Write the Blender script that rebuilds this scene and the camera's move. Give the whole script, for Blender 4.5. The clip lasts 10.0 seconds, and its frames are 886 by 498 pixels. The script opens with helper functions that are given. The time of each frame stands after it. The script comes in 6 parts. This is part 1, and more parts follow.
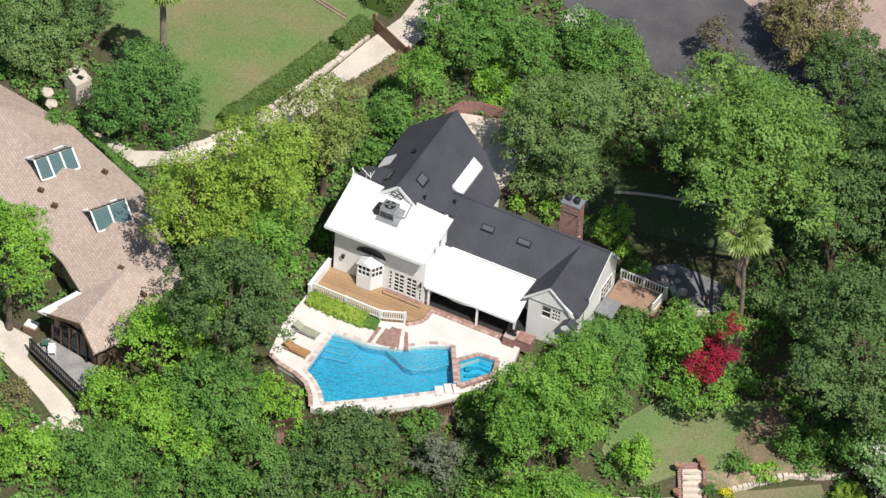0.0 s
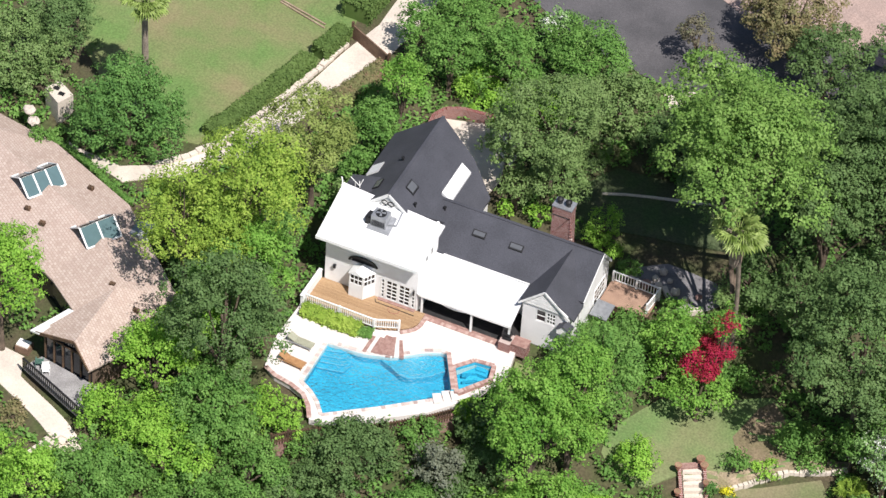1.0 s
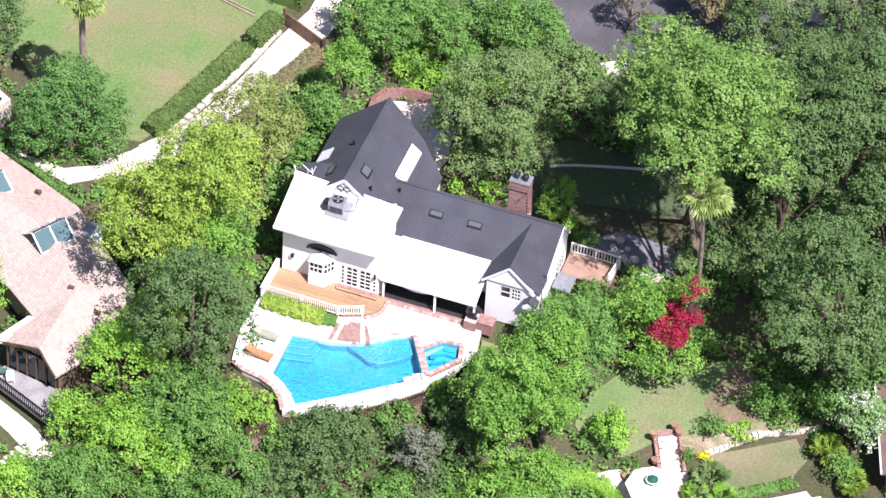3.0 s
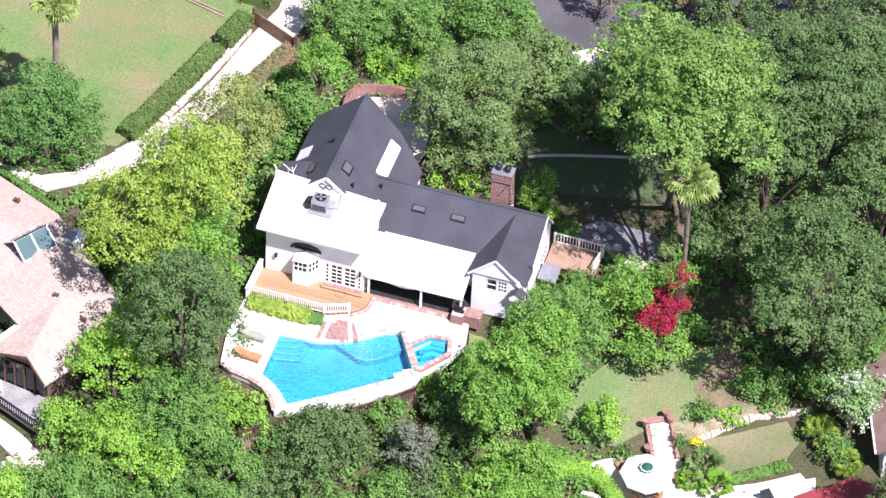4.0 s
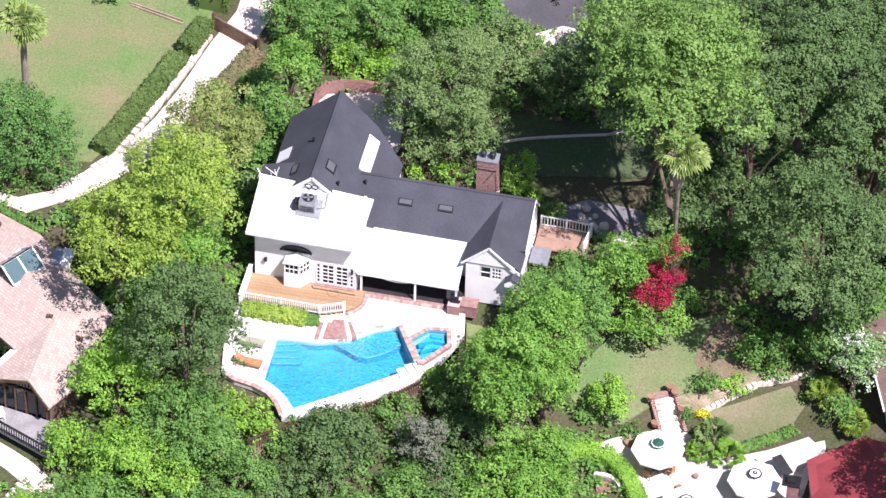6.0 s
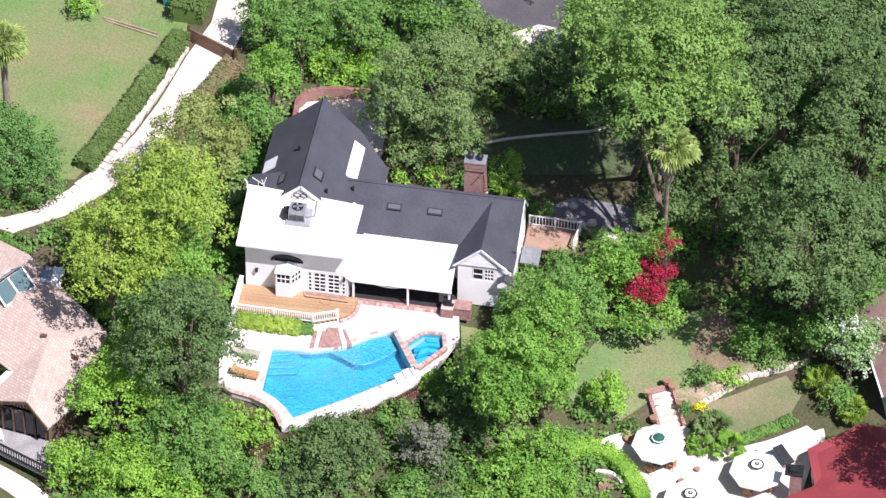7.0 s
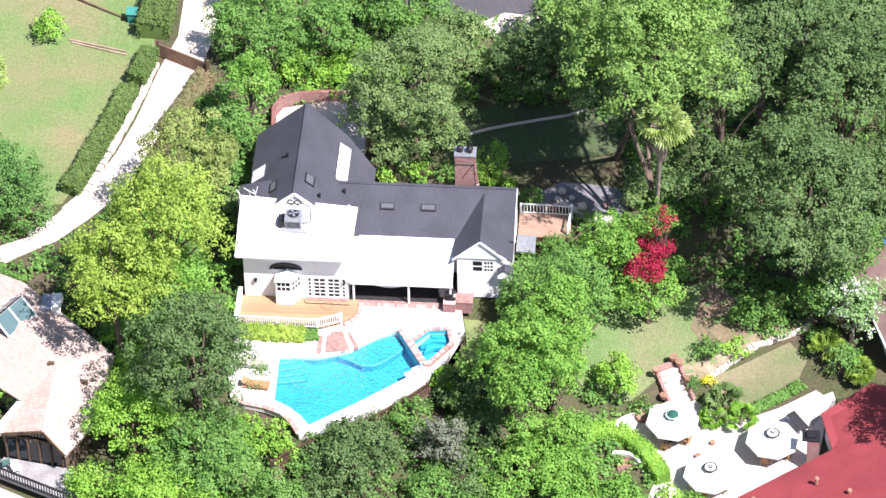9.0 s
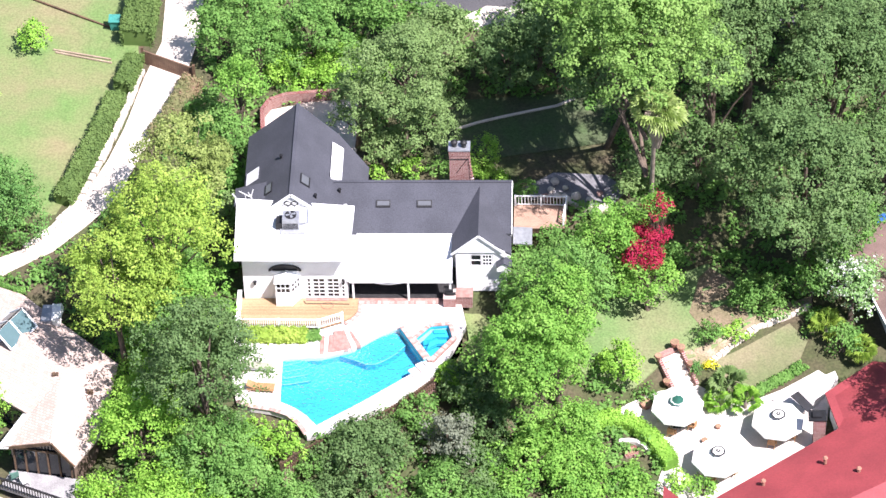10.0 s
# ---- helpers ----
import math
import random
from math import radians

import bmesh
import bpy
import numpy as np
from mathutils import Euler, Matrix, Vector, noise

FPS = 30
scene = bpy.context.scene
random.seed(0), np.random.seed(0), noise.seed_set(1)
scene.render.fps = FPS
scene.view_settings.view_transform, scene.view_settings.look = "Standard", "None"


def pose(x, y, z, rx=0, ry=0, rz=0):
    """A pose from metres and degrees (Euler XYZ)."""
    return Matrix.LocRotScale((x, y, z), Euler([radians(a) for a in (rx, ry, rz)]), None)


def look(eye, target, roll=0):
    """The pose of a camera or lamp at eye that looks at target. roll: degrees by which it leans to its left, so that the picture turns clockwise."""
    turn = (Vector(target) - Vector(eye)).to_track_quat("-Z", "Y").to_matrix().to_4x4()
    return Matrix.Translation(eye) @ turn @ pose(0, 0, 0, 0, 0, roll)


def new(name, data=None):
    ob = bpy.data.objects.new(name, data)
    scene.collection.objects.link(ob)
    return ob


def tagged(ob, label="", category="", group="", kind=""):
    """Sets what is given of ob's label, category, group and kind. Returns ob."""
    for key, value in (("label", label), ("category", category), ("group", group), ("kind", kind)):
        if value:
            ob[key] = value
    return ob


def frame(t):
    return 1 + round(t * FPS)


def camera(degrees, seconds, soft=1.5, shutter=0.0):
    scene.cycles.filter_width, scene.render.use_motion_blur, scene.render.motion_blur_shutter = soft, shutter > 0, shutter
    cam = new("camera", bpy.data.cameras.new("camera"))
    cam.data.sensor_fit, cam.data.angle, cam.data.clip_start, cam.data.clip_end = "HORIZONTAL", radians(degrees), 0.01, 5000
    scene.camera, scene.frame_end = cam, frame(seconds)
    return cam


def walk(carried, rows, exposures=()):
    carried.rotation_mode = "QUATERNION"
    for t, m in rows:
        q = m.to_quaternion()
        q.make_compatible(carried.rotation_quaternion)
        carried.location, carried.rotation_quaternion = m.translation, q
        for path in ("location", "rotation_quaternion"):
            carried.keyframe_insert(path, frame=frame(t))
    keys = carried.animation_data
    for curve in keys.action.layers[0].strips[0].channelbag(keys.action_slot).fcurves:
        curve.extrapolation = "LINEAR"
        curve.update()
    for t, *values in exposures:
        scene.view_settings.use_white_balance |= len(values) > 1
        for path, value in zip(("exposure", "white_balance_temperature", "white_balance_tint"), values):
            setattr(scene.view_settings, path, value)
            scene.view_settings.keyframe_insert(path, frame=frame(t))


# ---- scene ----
cam = camera(12.4, 10.0)
PATH = [
    (0, (93.196, -193.283, 214.925), (9.154, -1.517, 14.269), 4.410),
    (0.5, (89.702, -194.388, 214.547), (8.654, -1.062, 14.156), 4.237),
    (1, (86.256, -195.464, 214.150), (8.913, -0.443, 13.939), 4.168),
    (1.5, (82.768, -196.500, 213.696), (9.604, 0.169, 13.525), 4.106),
    (2, (79.251, -197.473, 213.197), (9.914, 0.309, 12.760), 4.077),
    (2.5, (75.667, -198.397, 212.679), (10.403, 0.654, 12.132), 3.923),
    (4, (65.045, -201.018, 211.201), (11.643, 1.646, 10.762), 3.349),
    (4.5, (61.500, -201.765, 210.761), (11.828, 1.836, 10.313), 2.983),
    (5, (57.969, -202.395, 210.422), (11.792, 1.934, 9.879), 2.613),
    (5.5, (54.442, -202.883, 210.165), (11.642, 2.048, 9.487), 2.165),
    (7, (44.030, -204.031, 209.681), (12.056, 2.960, 9.100), 0.827),
    (7.5, (40.613, -204.409, 209.695), (11.936, 2.939, 8.985), 0.277),
    (8, (37.227, -204.752, 209.809), (11.735, 2.782, 8.861), -0.260),
    (8.5, (33.904, -205.018, 209.985), (11.843, 2.738, 8.862), -0.787),
    (9, (30.650, -205.207, 210.175), (11.914, 2.697, 8.868), -1.257),
    (9.5, (27.461, -205.355, 210.381), (11.928, 2.552, 8.804), -1.783),
    (10, (24.258, -205.539, 210.587), (11.902, 2.332, 8.753), -2.343),
]
walk(cam, [(t, look(e, g, r)) for t, e, g, r in PATH], [(0, 0.16, 6500, 10), (1.0, 0.42, 6400, 13), (2.5, 0.88, 6100, 22), (4.5, 0.98, 6000, 26), (5.5, 0.9, 6000, 26), (7.0, 0.74, 6100, 23), (7.5, 0.8, 6100, 22), (8.5, 1.04, 6100, 21), (10, 1.3, 6100, 21)])

# ---- world, sun ----
SUN = Vector((1.25, -1.0, 2.45)).normalized()
world = bpy.data.worlds.new("sky")
scene.world = world
world.use_nodes = True
wn = world.node_tree.nodes
sky = wn.new("ShaderNodeTexSky")
sky.sky_type, sky.sun_disc = "NISHITA", False
sky.sun_elevation, sky.sun_rotation = math.asin(SUN.z), math.atan2(SUN.x, SUN.y)
wn["Background"].inputs[1].default_value = 0.07
world.node_tree.links.new(sky.outputs[0], wn["Background"].inputs[0])
sun = new("sun", bpy.data.lights.new("sun", "SUN"))
sun.data.energy, sun.data.angle, sun.data.color = 5.0, radians(0.55), (1.0, 0.96, 0.89)
sun.matrix_world = look(SUN * 100, (0, 0, 0))

# ---- materials ----
MATS = {}


def mat(name, a, b=None, scale=1.0, fine=12.0, rough=0.8, bump=0.2, metal=0.0, stain=0.25, spec=0.3):
    """Two-scale noise between colours a and b, with fine grain and relief."""
    if name in MATS:
        return MATS[name]
    m = MATS[name] = bpy.data.materials.new(name)
    m.use_nodes = True
    n, l = m.node_tree.nodes, m.node_tree.links
    p = n["Principled BSDF"]
    b = b or tuple(c * 0.7 for c in a)
    geo = n.new("ShaderNodeNewGeometry")
    big, small = n.new("ShaderNodeTexNoise"), n.new("ShaderNodeTexNoise")
    big.inputs["Scale"].default_value, small.inputs["Scale"].default_value = scale, fine
    big.inputs["Detail"].default_value, small.inputs["Detail"].default_value = 5, 4
    for t in (big, small):
        l.new(geo.outputs["Position"], t.inputs["Vector"])
    ramp = n.new("ShaderNodeValToRGB")
    ramp.color_ramp.elements[0].position, ramp.color_ramp.elements[1].position = 0.35, 0.65
    ramp.color_ramp.elements[0].color, ramp.color_ramp.elements[1].color = (*b, 1), (*a, 1)
    l.new(big.outputs[0], ramp.inputs[0])
    hsv = n.new("ShaderNodeHueSaturation")
    val = n.new("ShaderNodeMapRange")
    val.inputs["From Min"].default_value, val.inputs["From Max"].default_value = 0.3, 0.7
    val.inputs["To Min"].default_value, val.inputs["To Max"].default_value = 1 - stain, 1 + stain
    l.new(small.outputs[0], val.inputs["Value"])
    l.new(val.outputs[0], hsv.inputs["Value"])
    l.new(ramp.outputs[0], hsv.inputs["Color"])
    l.new(hsv.outputs[0], p.inputs["Base Color"])
    p.inputs["Roughness"].default_value, p.inputs["Metallic"].default_value = rough, metal
    p.inputs["Specular IOR Level"].default_value = spec
    if bump:
        bm_ = n.new("ShaderNodeBump")
        bm_.inputs["Strength"].default_value, bm_.inputs["Distance"].default_value = bump, 0.03
        l.new(small.outputs[0], bm_.inputs["Height"])
        l.new(bm_.outputs[0], p.inputs["Normal"])
    return m


def varied(name, cols, rough=0.8, per="Object", bump=0.2, fine=20.0):
    """Pieces that differ one by one: a colour ramp over the piece's random number."""
    if name in MATS:
        return MATS[name]
    m = mat(name, cols[0], cols[-1], 1.0, fine, rough, bump)
    n, l = m.node_tree.nodes, m.node_tree.links
    ramp = [x for x in n if x.type == "VALTORGB"][0]
    src = n.new("ShaderNodeObjectInfo") if per == "Object" else n.new("ShaderNodeNewGeometry")
    while len(ramp.color_ramp.elements) < len(cols):
        ramp.color_ramp.elements.new(0.5)
    for i, c in enumerate(cols):
        ramp.color_ramp.elements[i].position = i / max(1, len(cols) - 1)
        ramp.color_ramp.elements[i].color = (*c, 1)
    l.new(src.outputs["Random" if per == "Object" else "Random Per Island"], ramp.inputs[0])
    return m


def leaf_mat(name, cols, trans=0.3):
    """Leaves: colour differs leaf by leaf and drifts over the crown; light passes through."""
    if name in MATS:
        return MATS[name]
    m = MATS[name] = bpy.data.materials.new(name)
    m.use_nodes = True
    n, l = m.node_tree.nodes, m.node_tree.links
    p = n["Principled BSDF"]
    geo = n.new("ShaderNodeNewGeometry")
    ramp = n.new("ShaderNodeValToRGB")
    while len(ramp.color_ramp.elements) < len(cols):
        ramp.color_ramp.elements.new(0.5)
    for i, c in enumerate(cols):
        ramp.color_ramp.elements[i].position = i / max(1, len(cols) - 1)
        ramp.color_ramp.elements[i].color = (*c, 1)
    noi = n.new("ShaderNodeTexNoise")
    noi.inputs["Scale"].default_value, noi.inputs["Detail"].default_value = 0.55, 3
    l.new(geo.outputs["Position"], noi.inputs["Vector"])
    mix = n.new("ShaderNodeMath")
    mix.operation = "MULTIPLY_ADD"
    l.new(geo.outputs["Random Per Island"], mix.inputs[0])
    mix.inputs[1].default_value = 0.42
    sub = n.new("ShaderNodeMapRange")
    sub.inputs["From Min"].default_value, sub.inputs["From Max"].default_value = 0.3, 0.7
    sub.inputs["To Min"].default_value, sub.inputs["To Max"].default_value = 0.0, 0.58
    l.new(noi.outputs[0], sub.inputs["Value"])
    l.new(sub.outputs[0], mix.inputs[2])
    l.new(mix.outputs[0], ramp.inputs[0])
    l.new(ramp.outputs[0], p.inputs["Base Color"])
    p.inputs["Roughness"].default_value = 0.65
    p.inputs["Specular IOR Level"].default_value = 0.15
    tr = n.new("ShaderNodeBsdfTranslucent")
    l.new(ramp.outputs[0], tr.inputs["Color"])
    ms = n.new("ShaderNodeMixShader")
    ms.inputs[0].default_value = trans
    l.new(p.outputs[0], ms.inputs[1])
    l.new(tr.outputs[0], ms.inputs[2])
    l.new(ms.outputs[0], n["Material Output"].inputs["Surface"])
    return m


def pane_mat(name, tint, rough=0.05):
    m = mat(name, tint, tint, 2.0, 3.0, rough, 0.0, 0.0, 0.05, 0.6)
    return m


M_STUCCO = mat("white_stucco", (0.78, 0.775, 0.77), (0.71, 0.70, 0.70), 0.7, 25, 0.85, 0.25, stain=0.05)
M_WHITE = mat("white_paint", (0.80, 0.80, 0.79), (0.74, 0.74, 0.73), 1.5, 30, 0.55, 0.05, stain=0.04)
M_ROOFWHITE = mat("white_roof_membrane", (0.74, 0.74, 0.75), (0.66, 0.66, 0.67), 0.5, 9, 0.6, 0.08, stain=0.05)
M_SHINGLE = mat("charcoal_asphalt_shingle", (0.064, 0.066, 0.080), (0.050, 0.052, 0.063), 0.5, 14, 0.85, 0.5, stain=0.22)
M_BLACK = mat("dark_metal", (0.02, 0.02, 0.022), (0.012, 0.012, 0.013), 2, 20, 0.5, 0.05)
M_STEEL = mat("grey_sheet_metal", (0.42, 0.43, 0.45), (0.32, 0.33, 0.35), 3, 25, 0.45, 0.05, 0.6, 0.1)
M_GLASS = pane_mat("dark_window_glass", (0.015, 0.018, 0.022))
M_SKYGLASS = pane_mat("blue_green_skylight_glass", (0.085, 0.14, 0.15))
M_PLASTER = mat("pale_patio_plaster", (0.68, 0.635, 0.605), (0.60, 0.555, 0.525), 0.6, 8, 0.85, 0.15, stain=0.08)
M_BRICK = varied("red_brick", [(0.30, 0.175, 0.15), (0.40, 0.26, 0.23), (0.50, 0.38, 0.34), (0.34, 0.20, 0.175)])
M_BRICKM = mat("brick_mortar", (0.34, 0.22, 0.19), (0.25, 0.14, 0.12), 3, 16, 0.9, 0.4, stain=0.25)
M_COPING = varied("coping_stone", [(0.56, 0.46, 0.42), (0.70, 0.64, 0.60), (0.36, 0.27, 0.25), (0.66, 0.58, 0.54)])
M_DECK = varied("oiled_deck_plank", [(0.30, 0.19, 0.105), (0.37, 0.245, 0.14), (0.33, 0.215, 0.12)], 0.6)
M_WOOD = mat("dark_weathered_wood", (0.14, 0.085, 0.05), (0.07, 0.045, 0.03), 1.5, 22, 0.85, 0.4)
M_WOODLT = mat("brown_gate_wood", (0.21, 0.135, 0.09), (0.14, 0.085, 0.06), 1.5, 22, 0.8, 0.4)
M_BARK = mat("tree_bark", (0.16, 0.12, 0.09), (0.08, 0.06, 0.045), 2, 14, 0.95, 0.7)
M_PALMBARK = mat("palm_bark", (0.30, 0.25, 0.20), (0.19, 0.155, 0.125), 1.6, 12, 0.95, 0.7)
M_ASPHALT = mat("street_asphalt", (0.10, 0.095, 0.10), (0.07, 0.068, 0.072), 0.3, 12, 0.9, 0.3)
M_CONCRETE = mat("pale_concrete", (0.62, 0.55, 0.47), (0.50, 0.44, 0.38), 0.5, 8, 0.9, 0.2, stain=0.1)
M_TERRA = mat("terracotta", (0.36, 0.18, 0.125), (0.26, 0.125, 0.09), 3, 18, 0.85, 0.1)
M_REDROOF = mat("red_metal_roof", (0.27, 0.05, 0.055), (0.21, 0.04, 0.045), 0.4, 7, 0.6, 0.1, stain=0.12)
M_CANVAS = mat("cream_canvas", (0.80, 0.79, 0.74), (0.74, 0.72, 0.66), 1.0, 30, 0.9, 0.1, stain=0.03)
M_GREENCAP = mat("green_canvas", (0.02, 0.10, 0.07), (0.015, 0.07, 0.05), 2, 30, 0.8, 0.1)
M_STRIPE = mat("black_canvas", (0.03, 0.03, 0.035), (0.02, 0.02, 0.02), 2, 30, 0.8, 0.1)
M_SOIL = mat("bare_soil", (0.30, 0.20, 0.13), (0.20, 0.13, 0.08), 0.8, 9, 0.95, 0.5)
M_CUSHION = mat("grey_green_sling", (0.34, 0.34, 0.26), (0.27, 0.27, 0.2), 2, 40, 0.9, 0.1)
M_TEAK = mat("teak_wood", (0.40, 0.22, 0.10), (0.28, 0.15, 0.07), 2, 20, 0.7, 0.2)
M_BLUETARP = mat("blue_plastic", (0.05, 0.16, 0.45), (0.04, 0.12, 0.35), 2, 10, 0.5, 0.1)


# ---- building helpers ----
def box(bm, x0, y0, z0, x1, y1, z1):
    v = [bm.verts.new(p) for p in ((x0, y0, z0), (x1, y0, z0), (x1, y1, z0), (x0, y1, z0), (x0, y0, z1), (x1, y0, z1), (x1, y1, z1), (x0, y1, z1))]
    for f in ((3, 2, 1, 0), (4, 5, 6, 7), (0, 1, 5, 4), (1, 2, 6, 5), (2, 3, 7, 6), (3, 0, 4, 7)):
        bm.faces.new([v[i] for i in f])


def prism(bm, low, high):
    """A closed body between two rings of equally many points."""
    a, b = [bm.verts.new(p) for p in low], [bm.verts.new(p) for p in high]
    k = len(a)
    bm.faces.new(a[::-1]), bm.faces.new(b)
    for i in range(k):
        bm.faces.new((a[i], a[(i + 1) % k], b[(i + 1) % k], b[i]))


def slab(bm, ring, thick):
    """A sheet with thickness below a ring of points."""
    prism(bm, [(x, y, z - thick) for x, y, z in ring], ring)


def beam(bm, p, q, w, h=None):
    """A straight bar from p to q, w wide and h high."""
    p, q, h = Vector(p), Vector(q), h or w
    d = (q - p).normalized()
    s = d.cross((0, 0, 1))
    s = Vector((1, 0, 0)) if s.length < 1e-4 else s.normalized()
    u = s.cross(d).normalized()
    ring = [s * w / 2 + u * h / 2, -s * w / 2 + u * h / 2, -s * w / 2 - u * h / 2, s * w / 2 - u * h / 2]
    prism(bm, [p + r for r in ring], [q + r for r in ring])


def tube(bm, pts, radii, sides=8):
    """A round tapered limb along points."""
    rings = []
    for i, p in enumerate(pts):
        p = Vector(p)
        d = (Vector(pts[min(i + 1, len(pts) - 1)]) - Vector(pts[max(i - 1, 0)])).normalized()
        s = d.orthogonal().normalized()
        u = d.cross(s)
        rings.append([bm.verts.new(p + (s * math.cos(a) + u * math.sin(a)) * radii[i]) for a in (k * math.tau / sides for k in range(sides))])
    for a, b in zip(rings, rings[1:]):
        for k in range(sides):
            bm.faces.new((a[k], a[(k + 1) % sides], b[(k + 1) % sides], b[k]))
    bm.faces.new(rings[0][::-1]), bm.faces.new(rings[-1])


def mesh_of(name, bm, material, smooth=False):
    bmesh.ops.recalc_face_normals(bm, faces=bm.faces)
    me = bpy.data.meshes.new(name)
    bm.to_mesh(me)
    bm.free()
    if material:
        me.materials.append(material)
    if smooth:
        me.polygons.foreach_set("use_smooth", [True] * len(me.polygons))
    return me


def thing(name, label, category, kind="", group="", at=(0, 0, 0)):
    """An empty that carries the parts of one thing."""
    ob = tagged(new(name), label, category, group, kind)
    ob.location = at
    return ob


def part(name, bm, material, parent, label="", smooth=False):
    """One mesh under a thing or a part, given in world places."""
    ob = new(name, mesh_of(name, bm, material, smooth))
    if parent:
        ob.parent = parent
        base, up = Vector(), parent
        while up:
            base, up = base + up.location, up.parent
        ob.location = -base
    return tagged(ob, label)


def solid(name, bm, material, label, category, kind="", group="", smooth=False):
    """A thing that is one mesh."""
    return tagged(new(name, mesh_of(name, bm, material, smooth)), label, category, group, kind)


def boxes(*rows):
    bm = bmesh.new()
    for r in rows:
        box(bm, *r)
    return bm


def slabs(ring, thick):
    bm = bmesh.new()
    slab(bm, ring, thick)
    return bm


def beams(w, h, *pairs):
    bm = bmesh.new()
    for p, q in pairs:
        beam(bm, p, q, w, h)
    return bm


def plate(xs, zs, solid_at, y0, y1):
    """One connected upright plate on a grid of x and z, with the cells left out that solid_at refuses."""
    bm = bmesh.new()
    fr = [[bm.verts.new((x, y0, z)) for z in zs] for x in xs]
    bk = [[bm.verts.new((x, y1, z)) for z in zs] for x in xs]
    nx, nz = len(xs) - 1, len(zs) - 1
    full = [[0 <= i < nx and 0 <= j < nz and solid_at(i, j) for j in range(-1, nz + 1)] for i in range(-1, nx + 1)]
    on = lambda i, j: full[i + 1][j + 1]
    for i in range(nx):
        for j in range(nz):
            if not on(i, j):
                continue
            bm.faces.new((fr[i][j], fr[i + 1][j], fr[i + 1][j + 1], fr[i][j + 1]))
            bm.faces.new((bk[i][j + 1], bk[i + 1][j + 1], bk[i + 1][j], bk[i][j]))
            for (di, dj), (a, b) in {(-1, 0): ((0, 0), (0, 1)), (1, 0): ((1, 1), (1, 0)), (0, -1): ((1, 0), (0, 0)), (0, 1): ((0, 1), (1, 1))}.items():
                if not on(i + di, j + dj):
                    bm.faces.new((fr[i + a[0]][j + a[1]], fr[i + b[0]][j + b[1]], bk[i + b[0]][j + b[1]], bk[i + a[0]][j + a[1]]))
    bmesh.ops.delete(bm, geom=[v for v in bm.verts if not v.link_faces], context="VERTS")
    return bm

# ---- ground ----
POOL = [(0.1, 0.04), (2.9, 0.26), (4.9, 0.91), (6.05, 1.78), (6.9, 2.48), (8.0, 3.05), (8.46, 2.99), (10.34, -0.3), (9.42, -1.64), (6.17, -4.31), (2.91, -6.72), (2.13, -5.73), (1.2, -4.95), (0.17, -4.38)]
SPA = [(9.75, 1.75), (10.75, 2.95), (12.0, 3.1), (12.3, 1.9), (10.85, -0.15)]
SPOTS = (
    "0,0,-.35 6,-3,-.35 10,4,-.35 3,8,-.4 12,9,-.3 0,15,-.2 12,15,0 -3,-3,-.35 16,10,-.3 4,-7,-.4 "
    "0,25,.3 6,30,.6 -12,20,1.4 -12,30,1.4 -20,14,1.4 -22,25,1.6 -30,30,1.8 -19,9,1.0 -32,14,1.0 8,40,.8 15,44,.9 25,45,.9 -5,42,1 "
    "16,24,.2 22,24,.1 20,17,.2 24,17,.0 30,20,-1 38,25,-1 40,15,-3 "
    "22,5,-3.2 27,8,-3.5 32,8,-3.6 27,4,-3.7 33,11,-3.2 29,1,-5.2 34,3,-5.0 28,-3,-5.3 34,-4,-5.3 30,-9,-5.4 42,-3,-5.2 22,-3,-4.6 18,-8,-5 13,-5,-3.2 15,2,-2.0 17,6,-1.2 "
    "7,-10,-3.5 0,-12,-3 12,-12,-5 -5,-8,-2.2 -5,-14,-3.4 -12,-8,-2.2 -10,-16,-3.6 -18,-3,-1.8 -24,0,-1.8 -28,5,-1 -17,-12,-2.6 -22,-10,-2.4 -15,-20,-4 -9,2,-1.2 -8,8,-.2 -7,14,.3")
PEGS = np.array([[float(v) for v in s.split(",")] for s in SPOTS.split()])


def ground_z(x, y):
    d = (PEGS[:, 0] - x) ** 2 + (PEGS[:, 1] - y) ** 2 + 0.6
    w = d ** -2.0
    return float((w * PEGS[:, 2]).sum() / w.sum())


def inside(ring, x, y):
    hit = False
    for (ax, ay), (bx, by) in zip(ring, ring[1:] + ring[:1]):
        if (ay > y) != (by > y) and x < (bx - ax) * (y - ay) / (by - ay) + ax:
            hit = not hit
    return hit


M_GRASS = mat("garden_earth_and_grass", (0.055, 0.07, 0.025), (0.085, 0.068, 0.042), 0.35, 5, 0.95, 0.5, stain=0.3)


